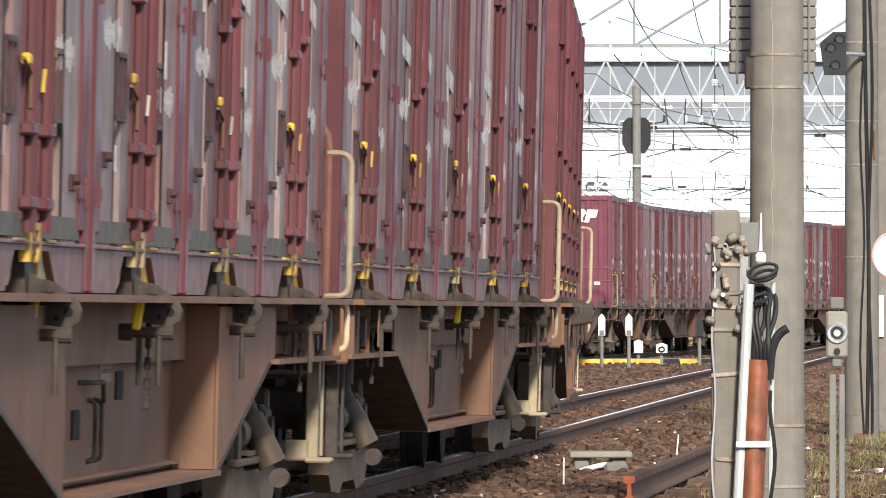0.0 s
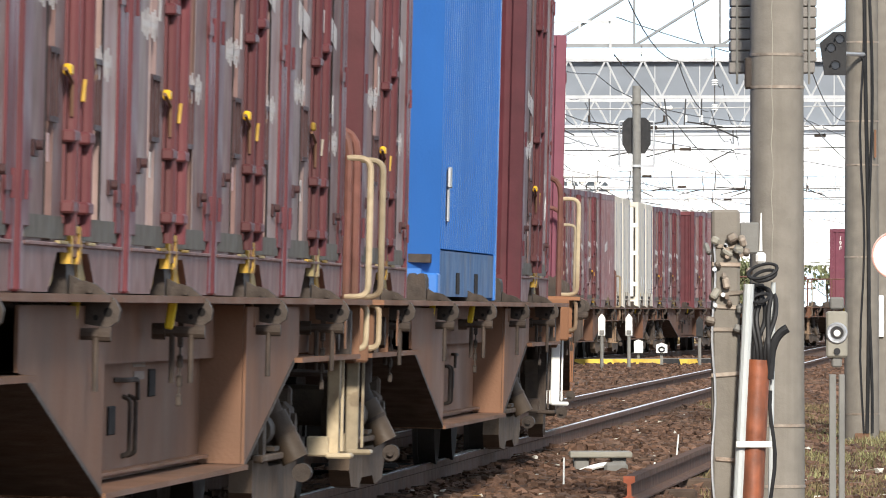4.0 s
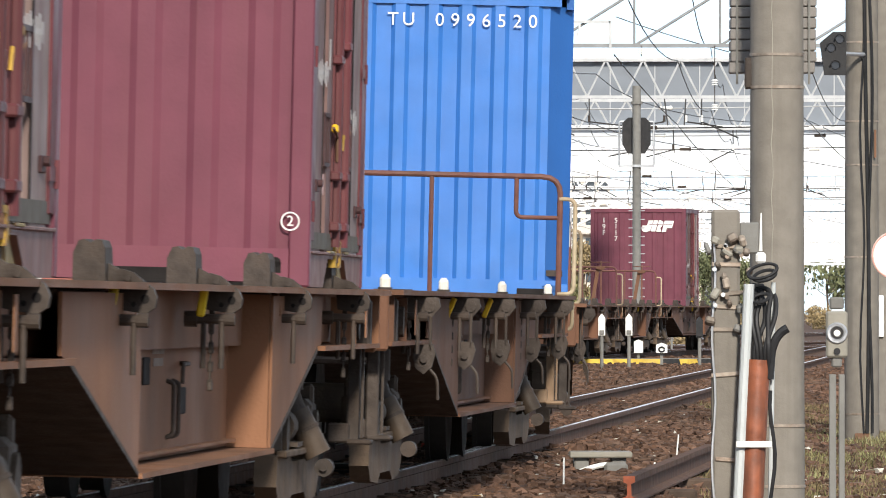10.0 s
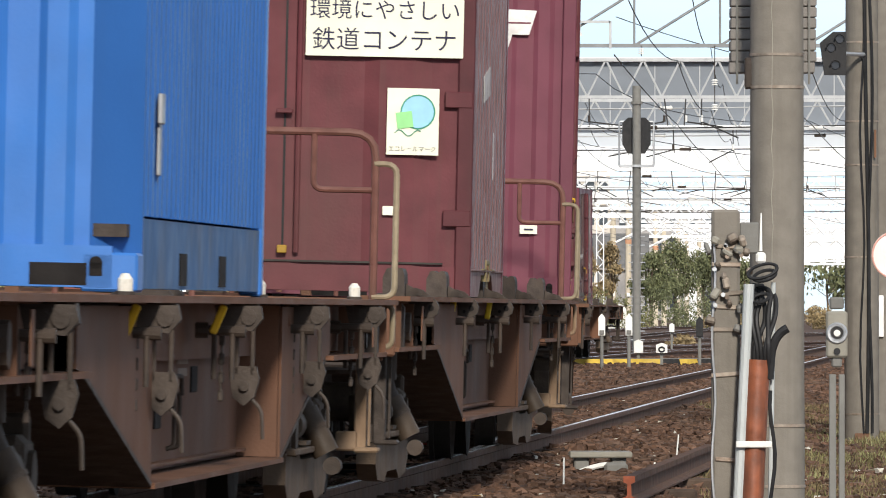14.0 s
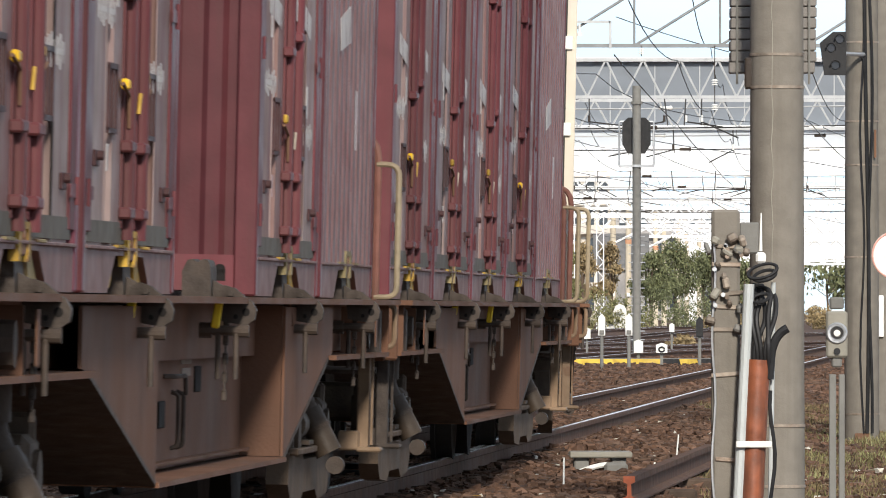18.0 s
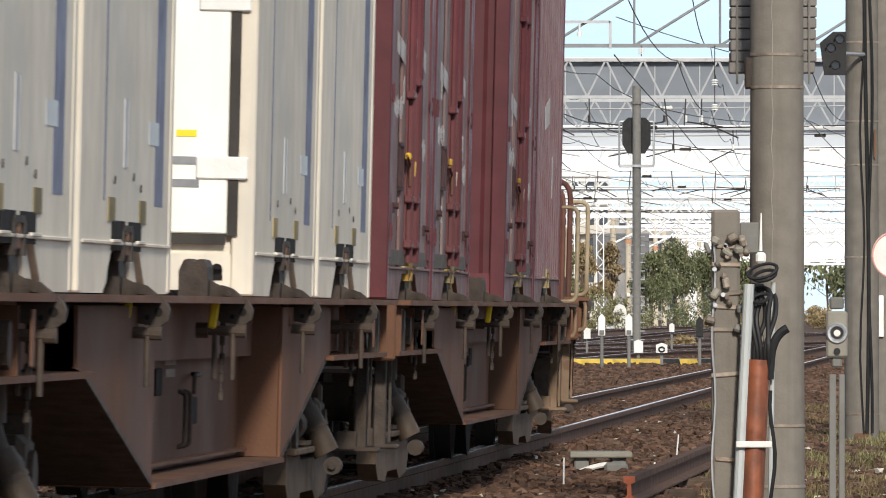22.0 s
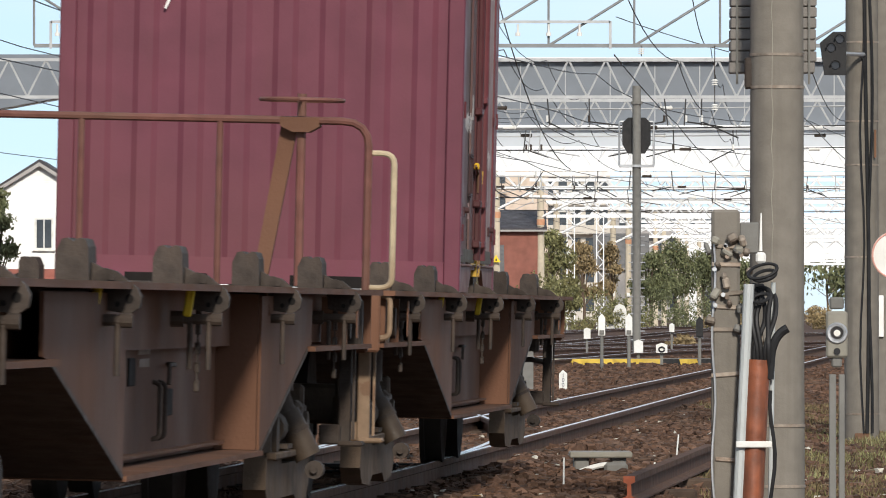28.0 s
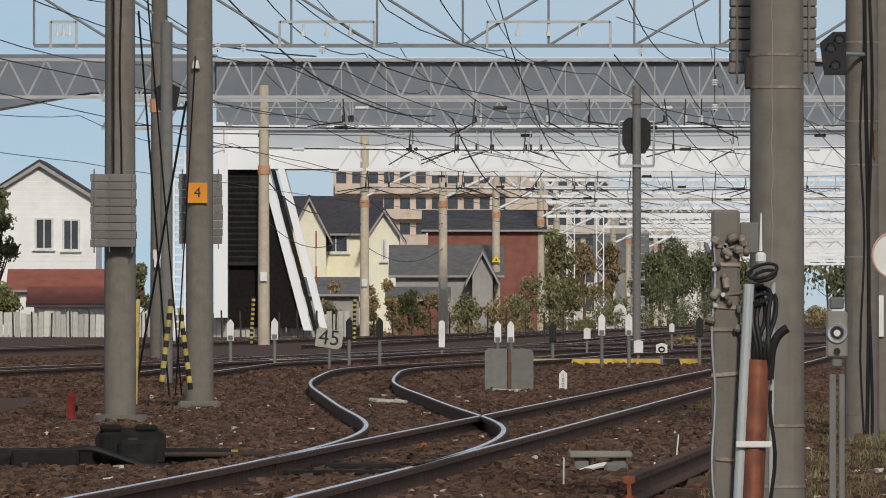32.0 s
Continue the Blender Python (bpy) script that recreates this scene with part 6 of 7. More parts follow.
# cross-span wires below the gantries, each with its small insulators
for d, x0, x1, zs in ((283, -9.5, 12.5, (6.75, 6.2)), (330, -8, 14.5, (6.8, 6.35)), (400, -3, 19, (6.4, 5.9)), (450, 0, 21, (6.6, 6.1)), (500, 3, 24, (6.6, 6.0))):
    for j, z in enumerate(zs):
        t = thing("cross_span", "thin cross-span wire with small insulators", "wire", Matrix.Translation((0, d + 0.3, 0)), "cross-span wires")
        part("span_wire", tube(B(), [(x0 + (x1 - x0) * k / 16, 0, z - 0.12 * math.sin(k * math.pi / 16)) for k in range(17)], 0.02, 5), WIRE if j else STEEL_TRUSS, t)
        for k in range(5):
            x = x0 + (x1 - x0) * (0.12 + 0.19 * k) + random.uniform(-0.6, 0.6)
            part("insulator", cyl(cyl(B(), (x - 0.16, 0, z - 0.08), (x + 0.16, 0, z - 0.08), 0.05, 8), (x + 0.16, 0, z - 0.08), (x + 0.22, 0, z - 0.08), 0.08, 8, 0.04), PALE if (k + j) % 2 else GRIME_SHADE, t, "", None, True)

# ---- the station overpass ----
span = thing("station_overpass", "long white and grey station footbridge over the tracks", "footbridge", Matrix.Translation((0, 430, 0)))
sx0, sx1 = -9.61, 24.0
mid, wide = (sx0 + sx1) / 2, sx1 - sx0
part("girder", box(B(), mid, 0, 7.402, wide, 4.6, 0.795), SPAN_WHITE, span, "bright white bottom girder")
part("lower_wall", box(B(), mid, 0.1, 8.293, wide, 4.4, 1.011), SPAN_PALE, span, "pale lower wall")
part("ledge", box(B(), mid, -0.1, 8.799, wide, 4.8, 0.120), STEEL_SUN, span)
part("upper_wall", box(B(), mid, 0.15, 10.195, wide, 4.2, 2.697), SPAN_WALL, span, "grey panelled upper wall")
part("roof_edge", box(B(), mid, 0, 11.640, wide, 4.7, 0.169), STEEL_SUN, span)
k = 0
x = sx0 + 1.5
while x < sx1:
    part("panel_joint", box(B(), x, -1.96, 10.195, 0.04, 0.03, 2.408), STEEL_TRUSS, span)
    x += 1.9
    k += 1
part("wing", prism(B(), [(-22.49, 11.881), (sx0, 11.881), (sx0, 10.267), (-15.02, 10.267), (-22.49, 8.895)], "y", -1.5, 2.0), SPAN_WALL, span, "grey wing with a sloping soffit")
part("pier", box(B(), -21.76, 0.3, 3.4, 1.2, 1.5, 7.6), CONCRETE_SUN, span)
for px in (1400, 1640):
    part("pier", box(B(), (px - 784) * 430 / 17860, 0.3, 3.4, 0.9, 1.4, 7.6), SPAN_PALE, span, "pale pier")
stair = thing("stair_tower", "white stair tower with black louvres below the footbridge", "stair tower", Matrix.Translation((0, 428.5, 0)))
part("side_wall", box(B(), -9.39, -0.2, 4.832, 0.575, 3.6, 8.268), SPAN_WHITE, stair)
part("head_wall", box(B(), -8.72, 0.0, 7.900, 1.917, 3.2, 1.869), SPAN_WHITE, stair)
part("louvre_backing", box(B(), -8.48, 0.3, 4.952, 1.342, 2.8, 4.074), BLACK, stair)
for k in range(16):
    part("louvre", box(B(), -8.48, -1.15, 6.845 - k * 0.245, 1.294, 0.04, 0.17, 0, pose(0, 0, 0, 30, 0, 0)), MACHINE, stair, "black louvre blade")
# dark block added for the shade below the louvres
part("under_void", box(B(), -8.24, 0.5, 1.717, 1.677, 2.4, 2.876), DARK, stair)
for o, w_, mt, nm in ((0.0, 0.36, SPAN_WHITE, "white stringer"), (0.42, 0.16, MACHINE, "dark handrail panel"), (0.72, 0.3, SPAN_WHITE, "white parapet")):
    xa, za, xb, zb = -7.72, 6.989, -5.90, 0.159
    part("stringer", prism(B(), [(xa + o, za), (xa + o + w_, za), (xb + o + w_, zb), (xb + o, zb)], "y", -1.6, -1.4), mt, stair, nm)
    part("stringer", prism(B(), [(xa + o, za), (xa + o + w_, za), (xb + o + w_, zb), (xb + o, zb)], "y", 1.2, 1.4), mt, stair, nm)
# dark wedge added for the shade beneath the flight
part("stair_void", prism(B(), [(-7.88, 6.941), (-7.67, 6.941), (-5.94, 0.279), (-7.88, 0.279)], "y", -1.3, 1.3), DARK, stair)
for k in range(22):
    part("tread", box(B(), -7.72 + 0.085 * k + 0.05, 0, 6.989 - 0.315 * k, 0.12, 2.4, 0.05), SPAN_PALE, stair)
ladder = thing("white_ladder_tower", "white open stair lattice beside the masts", "tower", Matrix.Translation((-9.91, 380, 0)))
for o in (-0.2, 0.2):
    part("stile", box(B(), o, 0, 3.4, 0.07, 0.5, 7.2), STEEL_SUN, ladder)
for k in range(24):
    part("rung", box(B(), 0, 0, 0.3 + 0.28 * k, 0.42, 0.3, 0.07), STEEL_SUN, ladder)


# ---- houses behind the fence ----
def house(x, y, w, depth, z_eave, z_ridge, wall, roof, label, gable_front, windows=(), base=-0.2, over_=0.35, siding=False):
    """a pitched-roof house; the gable looks at the line, or its long side does"""
    h = thing("house", label, "house", Matrix.Translation((x, y, base)), "houses beyond the yard")
    e, r = z_eave - base, z_ridge - base
    if gable_front:
        part("wall", prism(B(), [(-w / 2, 0), (w / 2, 0), (w / 2, e), (0, r), (-w / 2, e)], "y", 0, depth), wall, h)
        for f in (-1, 1):
            t_ = 0.16
            sl = (r - e) / (w / 2)
            part("roof", prism(B(), [(0, r + 0.02), (f * (w / 2 + over_), e - sl * over_ + 0.02), (f * (w / 2 + over_), e - sl * over_ + t_), (0, r + t_ + 0.05)], "y", -over_, depth + over_), roof, h, "dark pitched roof slope")
            part("bargeboard", prism(B(), [(0, r - 0.12), (f * (w / 2 + over_), e - sl * over_ - 0.12), (f * (w / 2 + over_), e - sl * over_ + 0.06), (0, r + 0.06)], "y", -over_ - 0.05, -over_ - 0.005), WALL_GREY, h)
    else:
        part("wall", prism(B(), [(0, 0), (depth, 0), (depth, e), (depth / 2, r), (0, e)], "x", -w / 2, w / 2), wall, h)
        sl = (r - e) / (depth / 2)
        for f in (-1, 1):
            part("roof", prism(B(), [(depth / 2, r + 0.02), (depth / 2 + f * (depth / 2 + over_), e - sl * over_ + 0.02), (depth / 2 + f * (depth / 2 + over_), e - sl * over_ + 0.18), (depth / 2, r + 0.2)], "x", -w / 2 - over_, w / 2 + over_), roof, h, "dark pitched roof slope")
        part("gutter", box(B(), 0, -over_ - 0.03, e - sl * over_ + 0.06, w + 2 * over_, 0.1, 0.1), WALL_GREY, h)
    if siding:
        z = 0.3
        while z < r - 0.3:
            half = w / 2 if z < e else w / 2 * (r - z) / (r - e)
            part("siding_board", box(B(), 0, -0.012, z, 2 * half - 0.04, 0.02, 0.2, 0, pose(0, 0, 0, 3, 0, 0)), wall, h)
            z += 0.235
    for wx, wz, ww, wh in windows:
        fr = part("window", box(B(), wx, -0.03, wz - base, ww + 0.16, 0.08, wh + 0.16), PALE, h, "white framed window")
        for o in (-ww / 4, ww / 4):
            part("pane", box(B(), wx + o, -0.065, wz - base, ww / 2 - 0.05, 0.02, wh), PANE, fr)
        part("window_sill", box(B(), wx, -0.1, wz - base - wh / 2 - 0.12, ww + 0.3, 0.2, 0.07), PALE, fr)
    return h


house(-18.79, 470, 5.263, 8, 6.213, 7.845, WALL_WHITE, ROOF, "white sided house with a grey gabled roof", True, ((-18.58 - -18.79, 4.582, 0.737, 1.316), (-17.32 - -18.79, 4.529, 0.684, 1.316)), siding=True)
house(-17.43, 455, 3.821, 3.5, 1.969, 2.682, WALL_WHITE, ROOF_RED, "low white outbuilding with a red sheet roof", False)
house(-15.97, 450, 4.535, 2.5, 1.303, 1.882, WALL_WHITE, ROOF_RED, "low white shed with a rusty lean-to roof", False)
house(-5.79, 521, 4.658, 8, 5.026, 6.773, WALL_CREAM, ROOF, "cream rendered house with dark tiled roofs", False, ((-5.53 - -5.79, 4.473, 1.165, 0.815), (-6.93 - -5.79, 4.298, 0.262, 0.757)))
house(-6.87, 519.2, 1.689, 5, 5.143, 6.773, WALL_CREAM, ROOF, "cream gabled wing of the house", True)
house(-3.03, 519, 1.572, 6, 4.968, 6.133, WALL_CREAM, ROOF, "cream gabled wing with a narrow window", True, ((0.0, 4.124, 0.146, 0.990),))
house(0.17, 500, 5.04, 7, 2.77, 4.085, WALL_GREY, ROOF_GREY, "low grey house with a broad tiled roof", False)
house(1.95, 498, 1.0, 5, 2.95, 3.9, WALL_GREY, ROOF_GREY, "small grey gabled porch of the low house", True)
house(2.2, 540, 6.0, 9, 5.3, 6.25, WALL_BROWN, ROOF, "long red-brown house with a dark roof", False)
house(-1.16, 470, 2.368, 3, 1.529, 1.924, WALL_BROWN, ROOF_GREY, "rusty brown shed behind the fence", False)
house(12.4, 700, 3.2, 6, 4.1, 6.2, WALL_GREY, ROOF_GREY, "far grey-roofed house beyond the trees", False)
house(-5.05, 465, 2.343, 3, 1.783, 2.356, WALL_GREY, ROOF_GREY, "low shed with a weathered roof", False)


def block(x, y, w, h, depth, storeys, bays, wall, label, base=0.0):
    """a block of flats with its storeys, balconies and windows"""
    b = thing("apartment_building", label, "building", Matrix.Translation((x, y, base)), "blocks beyond the yard")
    part("wall", box(B(), 0, depth / 2, h / 2, w, depth, h), wall, b)
    part("roof", box(B(), 0, depth / 2, h + 0.15, w + 0.4, depth + 0.4, 0.3), WALL_GREY, b)
    sh, bw = h / storeys, w / bays
    for s in range(storeys):
        part("balcony", box(B(), 0, -0.5, sh * s + 0.55, w - 0.3, 1.0, 0.9), wall, b, "long balcony parapet")
        for k in range(bays):
            part("window", box(B(), -w / 2 + bw * (k + 0.5), -0.02, sh * s + sh * 0.62, bw * 0.62, 0.06, sh * 0.55), PANE, b)
    return b


block(-1.97, 900, 15.622, 13.649 + 0.0, 12, 6, 11, WALL_TAN, "tan block of flats with long balconies")
block(13.21, 1000, 6.719, 25.586, 14, 9, 5, WALL_PALE, "tall pale block of flats beyond the station")
block(24.39, 1100, 14.782, 12.036, 14, 4, 8, WALL_GREY, "grey block behind the yard")
house(6.44, 950, 6.915, 10, 20.471, 22.227, WALL_TAN, ROOF, "tall brown roofed building beyond the station", False)


# ---- trees, shrubs, fence ----
def tree(x, y, h, w, mats, label, seed, trunk=True, base=-0.35, n=420, size=0.32):
    """a tapered trunk with limbs and a crown of many small leaf clumps, uneven and with gaps"""
    rng = random.Random(seed)
    t = thing("tree" if trunk else "shrub", label, "tree" if trunk else "shrub", Matrix.Translation((x, y, base)), "trees beyond the yard")
    bm = B()
    pts = [(0.1 * math.sin(k), 0.08 * math.cos(k * 2), h * 0.75 * k / 6) for k in range(7)]
    lobes = []
    for k in range(9):
        a, f = rng.uniform(0, 6.28), rng.uniform(0.25, 0.9) if trunk else rng.uniform(-0.3, 0.85)
        r_ = w * 0.5 * (1.1 - f) * rng.uniform(0.5, 1.1)
        lobes.append((math.cos(a) * r_, math.sin(a) * r_, h * (0.25 + 0.72 * f), rng.uniform(0.16, 0.3) * w))
    if trunk:
        for a, b, r0 in zip(pts, pts[1:], (0.16, 0.14, 0.12, 0.1, 0.08, 0.06)):
            cyl(bm, a, b, r0 * h / 7, 8, r0 * 0.85 * h / 7)
        for lx, ly, lz, lr in lobes:
            cyl(bm, (0, 0, lz * 0.6), (lx, ly, lz), 0.05 * h / 7, 6, 0.02)
        part("trunk", bm, BARK, t, "tapered trunk with limbs", None, True)
    else:
        bm.free()
    verts, faces = [], []
    for k in range(n):
        lx, ly, lz, lr = rng.choice(lobes)
        v = Vector((rng.gauss(0, 1), rng.gauss(0, 1), rng.gauss(0, 0.8)))
        v = v.normalized() * lr * rng.uniform(0.4, 1.08)
        c = Vector((lx, ly, lz)) + v
        c.z = max(c.z, 0.05)
        if not trunk and k < 60:
            c = Vector((lx * 0.6, ly * 0.6, lz * rng.uniform(0.0, 1.0)))
        for _ in range(3):
            q = Euler((rng.uniform(0, 6.28), rng.uniform(0, 6.28), rng.uniform(0, 6.28))).to_matrix()
            s_ = size * rng.uniform(0.4, 1.0)
            i = len(verts)
            o = c + Vector((rng.uniform(-1, 1), rng.uniform(-1, 1), rng.uniform(-1, 1))) * size * 0.5
            verts += [o + q @ Vector(p) * s_ for p in ((-0.5, 0, 0), (0, -0.28, 0.05), (0.55, 0, 0), (0, 0.28, -0.04))]
            faces.append((i, i + 1, i + 2, i + 3))
    me = bpy.data.meshes.new("crown")
    me.from_pydata(verts, [], faces)
    me.materials.append(mats)
    crown = part("crown", me, None, t, "uneven leafy crown")
    crown["kind"] = "stuff"
    return t


GREEN_TREE, DRY_TREE, DARK_TREE = "green and yellowing tree behind the tracks", "dry autumn tree behind the tracks", "dark evergreen tree behind the tracks"
for k, (px, top, base_y, wpx, d, mat, lab) in enumerate((
        (915, 430, 585, 75, 560, LEAF, GREEN_TREE), (972, 408, 585, 85, 565, LEAF, GREEN_TREE), (1032, 430, 580, 60, 625, LEAF_DRY, DRY_TREE),
        (1082, 425, 578, 50, 645, LEAF_DRY, DRY_TREE), (1150, 438, 575, 70, 680, LEAF_DARK, DARK_TREE), (1195, 432, 575, 80, 690, LEAF_DARK, DARK_TREE), (1245, 440, 575, 90, 700, LEAF_DARK, DARK_TREE),
        (1320, 465, 575, 90, 720, LEAF_DARK, DARK_TREE), (-4, 330, 600, 56, 445, LEAF_DARK, "dark leafed garden tree by the white house"), (5, 520, 605, 50, 435, LEAF, "yellow-green garden tree by the fence"), (245, 470, 590, 40, 440, LEAF_DARK, "dark garden tree behind the mast"))):
    h = (base_y - top) * d / 17860 + 0.6
    tree((px - 784) * d / 17860, d, h, wpx * d / 17860 * 1.2, mat, lab, k, n=2400 if wpx > 60 else 1200, size=0.24)
for k in range(7):
    tree(30 + 7 * k, 1250 + 30 * k, 9 + 2 * (k % 3), 13, LEAF_DARK if k % 2 else LEAF_DRY, "distant trees at the end of the yard", 90 + k, n=400, size=0.9)
for k, (px, top, base_y, wpx, d, mat) in enumerate((
        (590, 515, 580, 70, 452, LEAF), (655, 480, 585, 36, 455, LEAF_DRY), (690, 470, 585, 40, 460, LEAF_DRY), (720, 492, 590, 60, 462, LEAF), (770, 505, 590, 80, 466, LEAF_DRY), (825, 508, 585, 90, 470, LEAF), (880, 520, 590, 70, 490, LEAF_DRY),
        (590, 465, 585, 44, 463, LEAF_DRY), (540, 540, 590, 40, 445, LEAF), (905, 500, 588, 80, 528, LEAF), (945, 480, 588, 100, 530, LEAF), (985, 500, 588, 80, 570, LEAF_DRY), (1050, 510, 588, 90, 600, LEAF), (1105, 520, 588, 80, 630, LEAF), (1320, 505, 588, 120, 690, LEAF_DARK),
        (1010, 500, 588, 70, 550, LEAF), (1170, 510, 585, 110, 650, LEAF_DARK), (1240, 505, 585, 110, 660, LEAF_DARK), (1290, 540, 590, 80, 600, LEAF_DRY), (1440, 545, 590, 80, 620, LEAF_DRY), (1210, 570, 600, 50, 300, LEAF_DRY))):
    tree((px - 784) * d / 17860, d, (base_y - top) * d / 17860, wpx * d / 17860, mat, "ragged garden shrub behind the fence" if px < 1000 else "dry shrub beside the tracks", 40 + k, False, n=800, size=0.2)

board = flat_data("board", box(B(), 0, 0, 0.5, 0.22, 0.04, 1.1), FENCE)
fence = thing("yard_fence", "weathered pale board fence along the yard", "fence", Matrix.Translation((0, 428, -0.1)))
x = -19.27
while x < -3.93:
    part("board", board, None, fence, "", pose(x, random.uniform(-0.02, 0.02), random.uniform(-0.12, 0.05), 0, random.uniform(-1.5, 1.5), 0))
    x += 0.245
rail_fence = thing("rail_fence", "dark stake fence beside the far tracks", "fence", Matrix.Translation((0, 415, -0.1)))
stake = flat_data("stake", box(B(), 0, 0, 0.5, 0.07, 0.07, 1.15), GRIME_SHADE)
x = -18.45
while x < 5.25:
    part("stake", stake, None, rail_fence, "", pose(x, 0, random.uniform(-0.1, 0.05), 0, random.uniform(-2, 2), 0))
    x += 0.78

# ---- lineside signs and low signals ----
sig = thing("main_signal", "grey signal post with a black signal head and ladder rungs", "signal", Matrix.Translation((4.51, 235, -0.2)))
part("post", cyl(B(), (0, 0, 0), (0, 0, 6.213 + 0.2), 0.099, 16), GREY_BOX, sig, "", None, True)
part("signal_head", prism(B(), [(-0.33, 0.3), (-0.2, 0.42), (0.2, 0.42), (0.33, 0.3), (0.33, -0.2), (0.2, -0.42), (-0.2, -0.42), (-0.33, -0.2)], "y", 0.12, 0.3), BLACK, sig, "black backed signal head", Matrix.Translation((0, 0, 5.055 + 0.2)))
bm = tube(B(), rounded([(-0.4, 0.2, 4.358 + 0.2), (-0.4, 0.2, 5.384 + 0.2), (0.4, 0.2, 5.384 + 0.2), (0.4, 0.2, 4.358 + 0.2)], 0.05), 0.025, 6)
part("cage", bm, GALV, sig, "light steel cage")
part("platform", box(B(), 0, 0.1, 4.345 + 0.2, 0.816, 0.5, 0.06), GALV, sig)
for k in range(18):
    part("rung", cyl(B(), (-0.19, -0.04, 0.5 + 0.2 * k), (0.19, -0.04, 0.5 + 0.2 * k), 0.012, 6), GALV, sig)
part("clamp", cyl(B(), (0, 0, 5.779 + 0.2), (0, 0, 5.845 + 0.2), 0.14, 12), GREY_BOX, sig)


def stub(x, y, zt, w, mat, label, top=None):
    s = thing("lineside_marker", label, "marker", Matrix.Translation((x, y, -0.25)), "lineside markers")
    part("post", cyl(B(), (0, 0, 0), (0, 0, zt + 0.25 - 0.3), 0.035, 10), GREY_BOX, s, "", None, True)
    part("head", prism(B(), [(-w / 2, 0), (w / 2, 0), (w / 2, 0.34), (0.0, 0.42), (-w / 2, 0.34)], "y", -0.06, 0.06), mat, s, "", Matrix.Translation((0, 0, zt + 0.25 - 0.42)))
    part("collar", box(B(), 0, -0.07, zt + 0.25 - 0.36, w * 0.7, 0.03, 0.08), GREY_BOX if mat is PALE else BLACK, s)
    return s


for px, py, d, mat in ((881, 568, 196, PALE), (904, 568, 196, PALE), (1065, 555, 192, PALE), (1113, 555, 192, PALE), (408, 565, 196, PALE), (486, 563, 196, PALE), (978, 570, 205, BLACK), (618, 562, 196, BLACK), (672, 562, 196, BLACK), (1238, 560, 200, BLACK)):
    stub((px - 784) * d / 17860, d, 0.95 - (py - 552) * d / 17860, 12 * d / 17860, mat, "pale round-topped lineside marker on a post" if mat is PALE else "small black dwarf signal on a post")
for px, py, w, h, d, lab in ((1130, 613, 16, 24, 205, "small pale box beside the track"), (1039, 590, 12, 20, 260, "white lineside plate on the ballast"), (1171, 616, 20, 18, 200, "white plate with a round black mark"), (1189, 580, 9, 16, 260, "small white plate on a stake"), (782, 591, 11, 48, 230, "tall white lineside stake")):
    x, z = (px - 784) * d / 17860, 0.95 - (py - 552) * d / 17860
    t = thing("lineside_plate", lab, "plate", Matrix.Translation((x, d, -0.25)), "lineside plates")
    hh = h * d / 17860
    part("plate", prism(B(), [(-w * d / 35720, z + 0.25 - hh / 2), (w * d / 35720, z + 0.25 - hh / 2), (w * d / 35720, z + 0.25 + hh / 2 - 0.04), (0, z + 0.25 + hh / 2), (-w * d / 35720, z + 0.25 + hh / 2 - 0.04)], "y", -0.05, 0.05), PALE, t)
    part("stake", box(B(), 0, 0.08, (z + 0.25) / 2, 0.06, 0.05, z + 0.25), GREY_BOX, t)
    if w == 20:
        part("mark", tube(B(), [(0.055 * math.cos(a), -0.06, z + 0.22 + 0.045 * math.sin(a)) for a in np.arange(0, 6.4, 0.4)], 0.018, 5), BLACK, t)
limit = thing("speed_sign", "white speed board reading 45 on a short post", "sign", Matrix.Translation((-2.12, 188, -0.2)))
part("post", cyl(B(), (0, 0.04, 0), (0, 0.04, 0.603 + 0.2), 0.03, 10), GREY_BOX, limit)
plate = part("plate", prism(B(), [(-0.25, -0.17), (0.18, -0.19), (0.25, -0.12), (0.25, 0.15), (-0.2, 0.19), (-0.25, 0.14)], "y", -0.01, 0.01), SIGN_WORN, limit, "worn white board", Matrix.Translation((0, 0, 0.455 + 0.2)) @ pose(0, 0, 0, 0, 6, 0))
glyphs("45", 0.4, INK, plate, Matrix.Translation((0, -0.013, 0.0)) @ pose(0, 0, 0, 90, 0, 0), "figures", "black figures")
km = thing("distance_post", "short white distance post with upright figures", "marker", Matrix.Translation((1.63, 137, -0.15)))
part("post", prism(B(), [(-0.055, 0), (0.055, 0), (0.055, 0.26), (0, 0.31), (-0.055, 0.26)], "y", -0.04, 0.04), PALE, km)
for k in range(4):
    glyphs("1000"[k], 0.075, INK, km, Matrix.Translation((0, -0.043, 0.235 - 0.065 * k)) @ pose(0, 0, 0, 90, 0, 0), "figure")
panels = thing("grey_panels", "pair of grey boards on a rusty post between the tracks", "board", Matrix.Translation((0.897, 137, -0.15)))
for f in (-1, 1):
    part("board", prism(B(), [(f * 0.03, 0.02), (f * 0.33, 0.04), (f * 0.33, 0.56), (f * 0.28, 0.6), (f * 0.03, 0.6)], "y", -0.02, 0.02), GREY_BOX, panels, "flat grey board")
part("post", cyl(B(), (0, -0.03, -0.1), (0, -0.03, 0.6), 0.02, 8), RUST, panels)
part("base", box(B(), -0.02, -0.1, 0.02, 0.18, 0.1, 0.05, 0.015), PALE, panels)

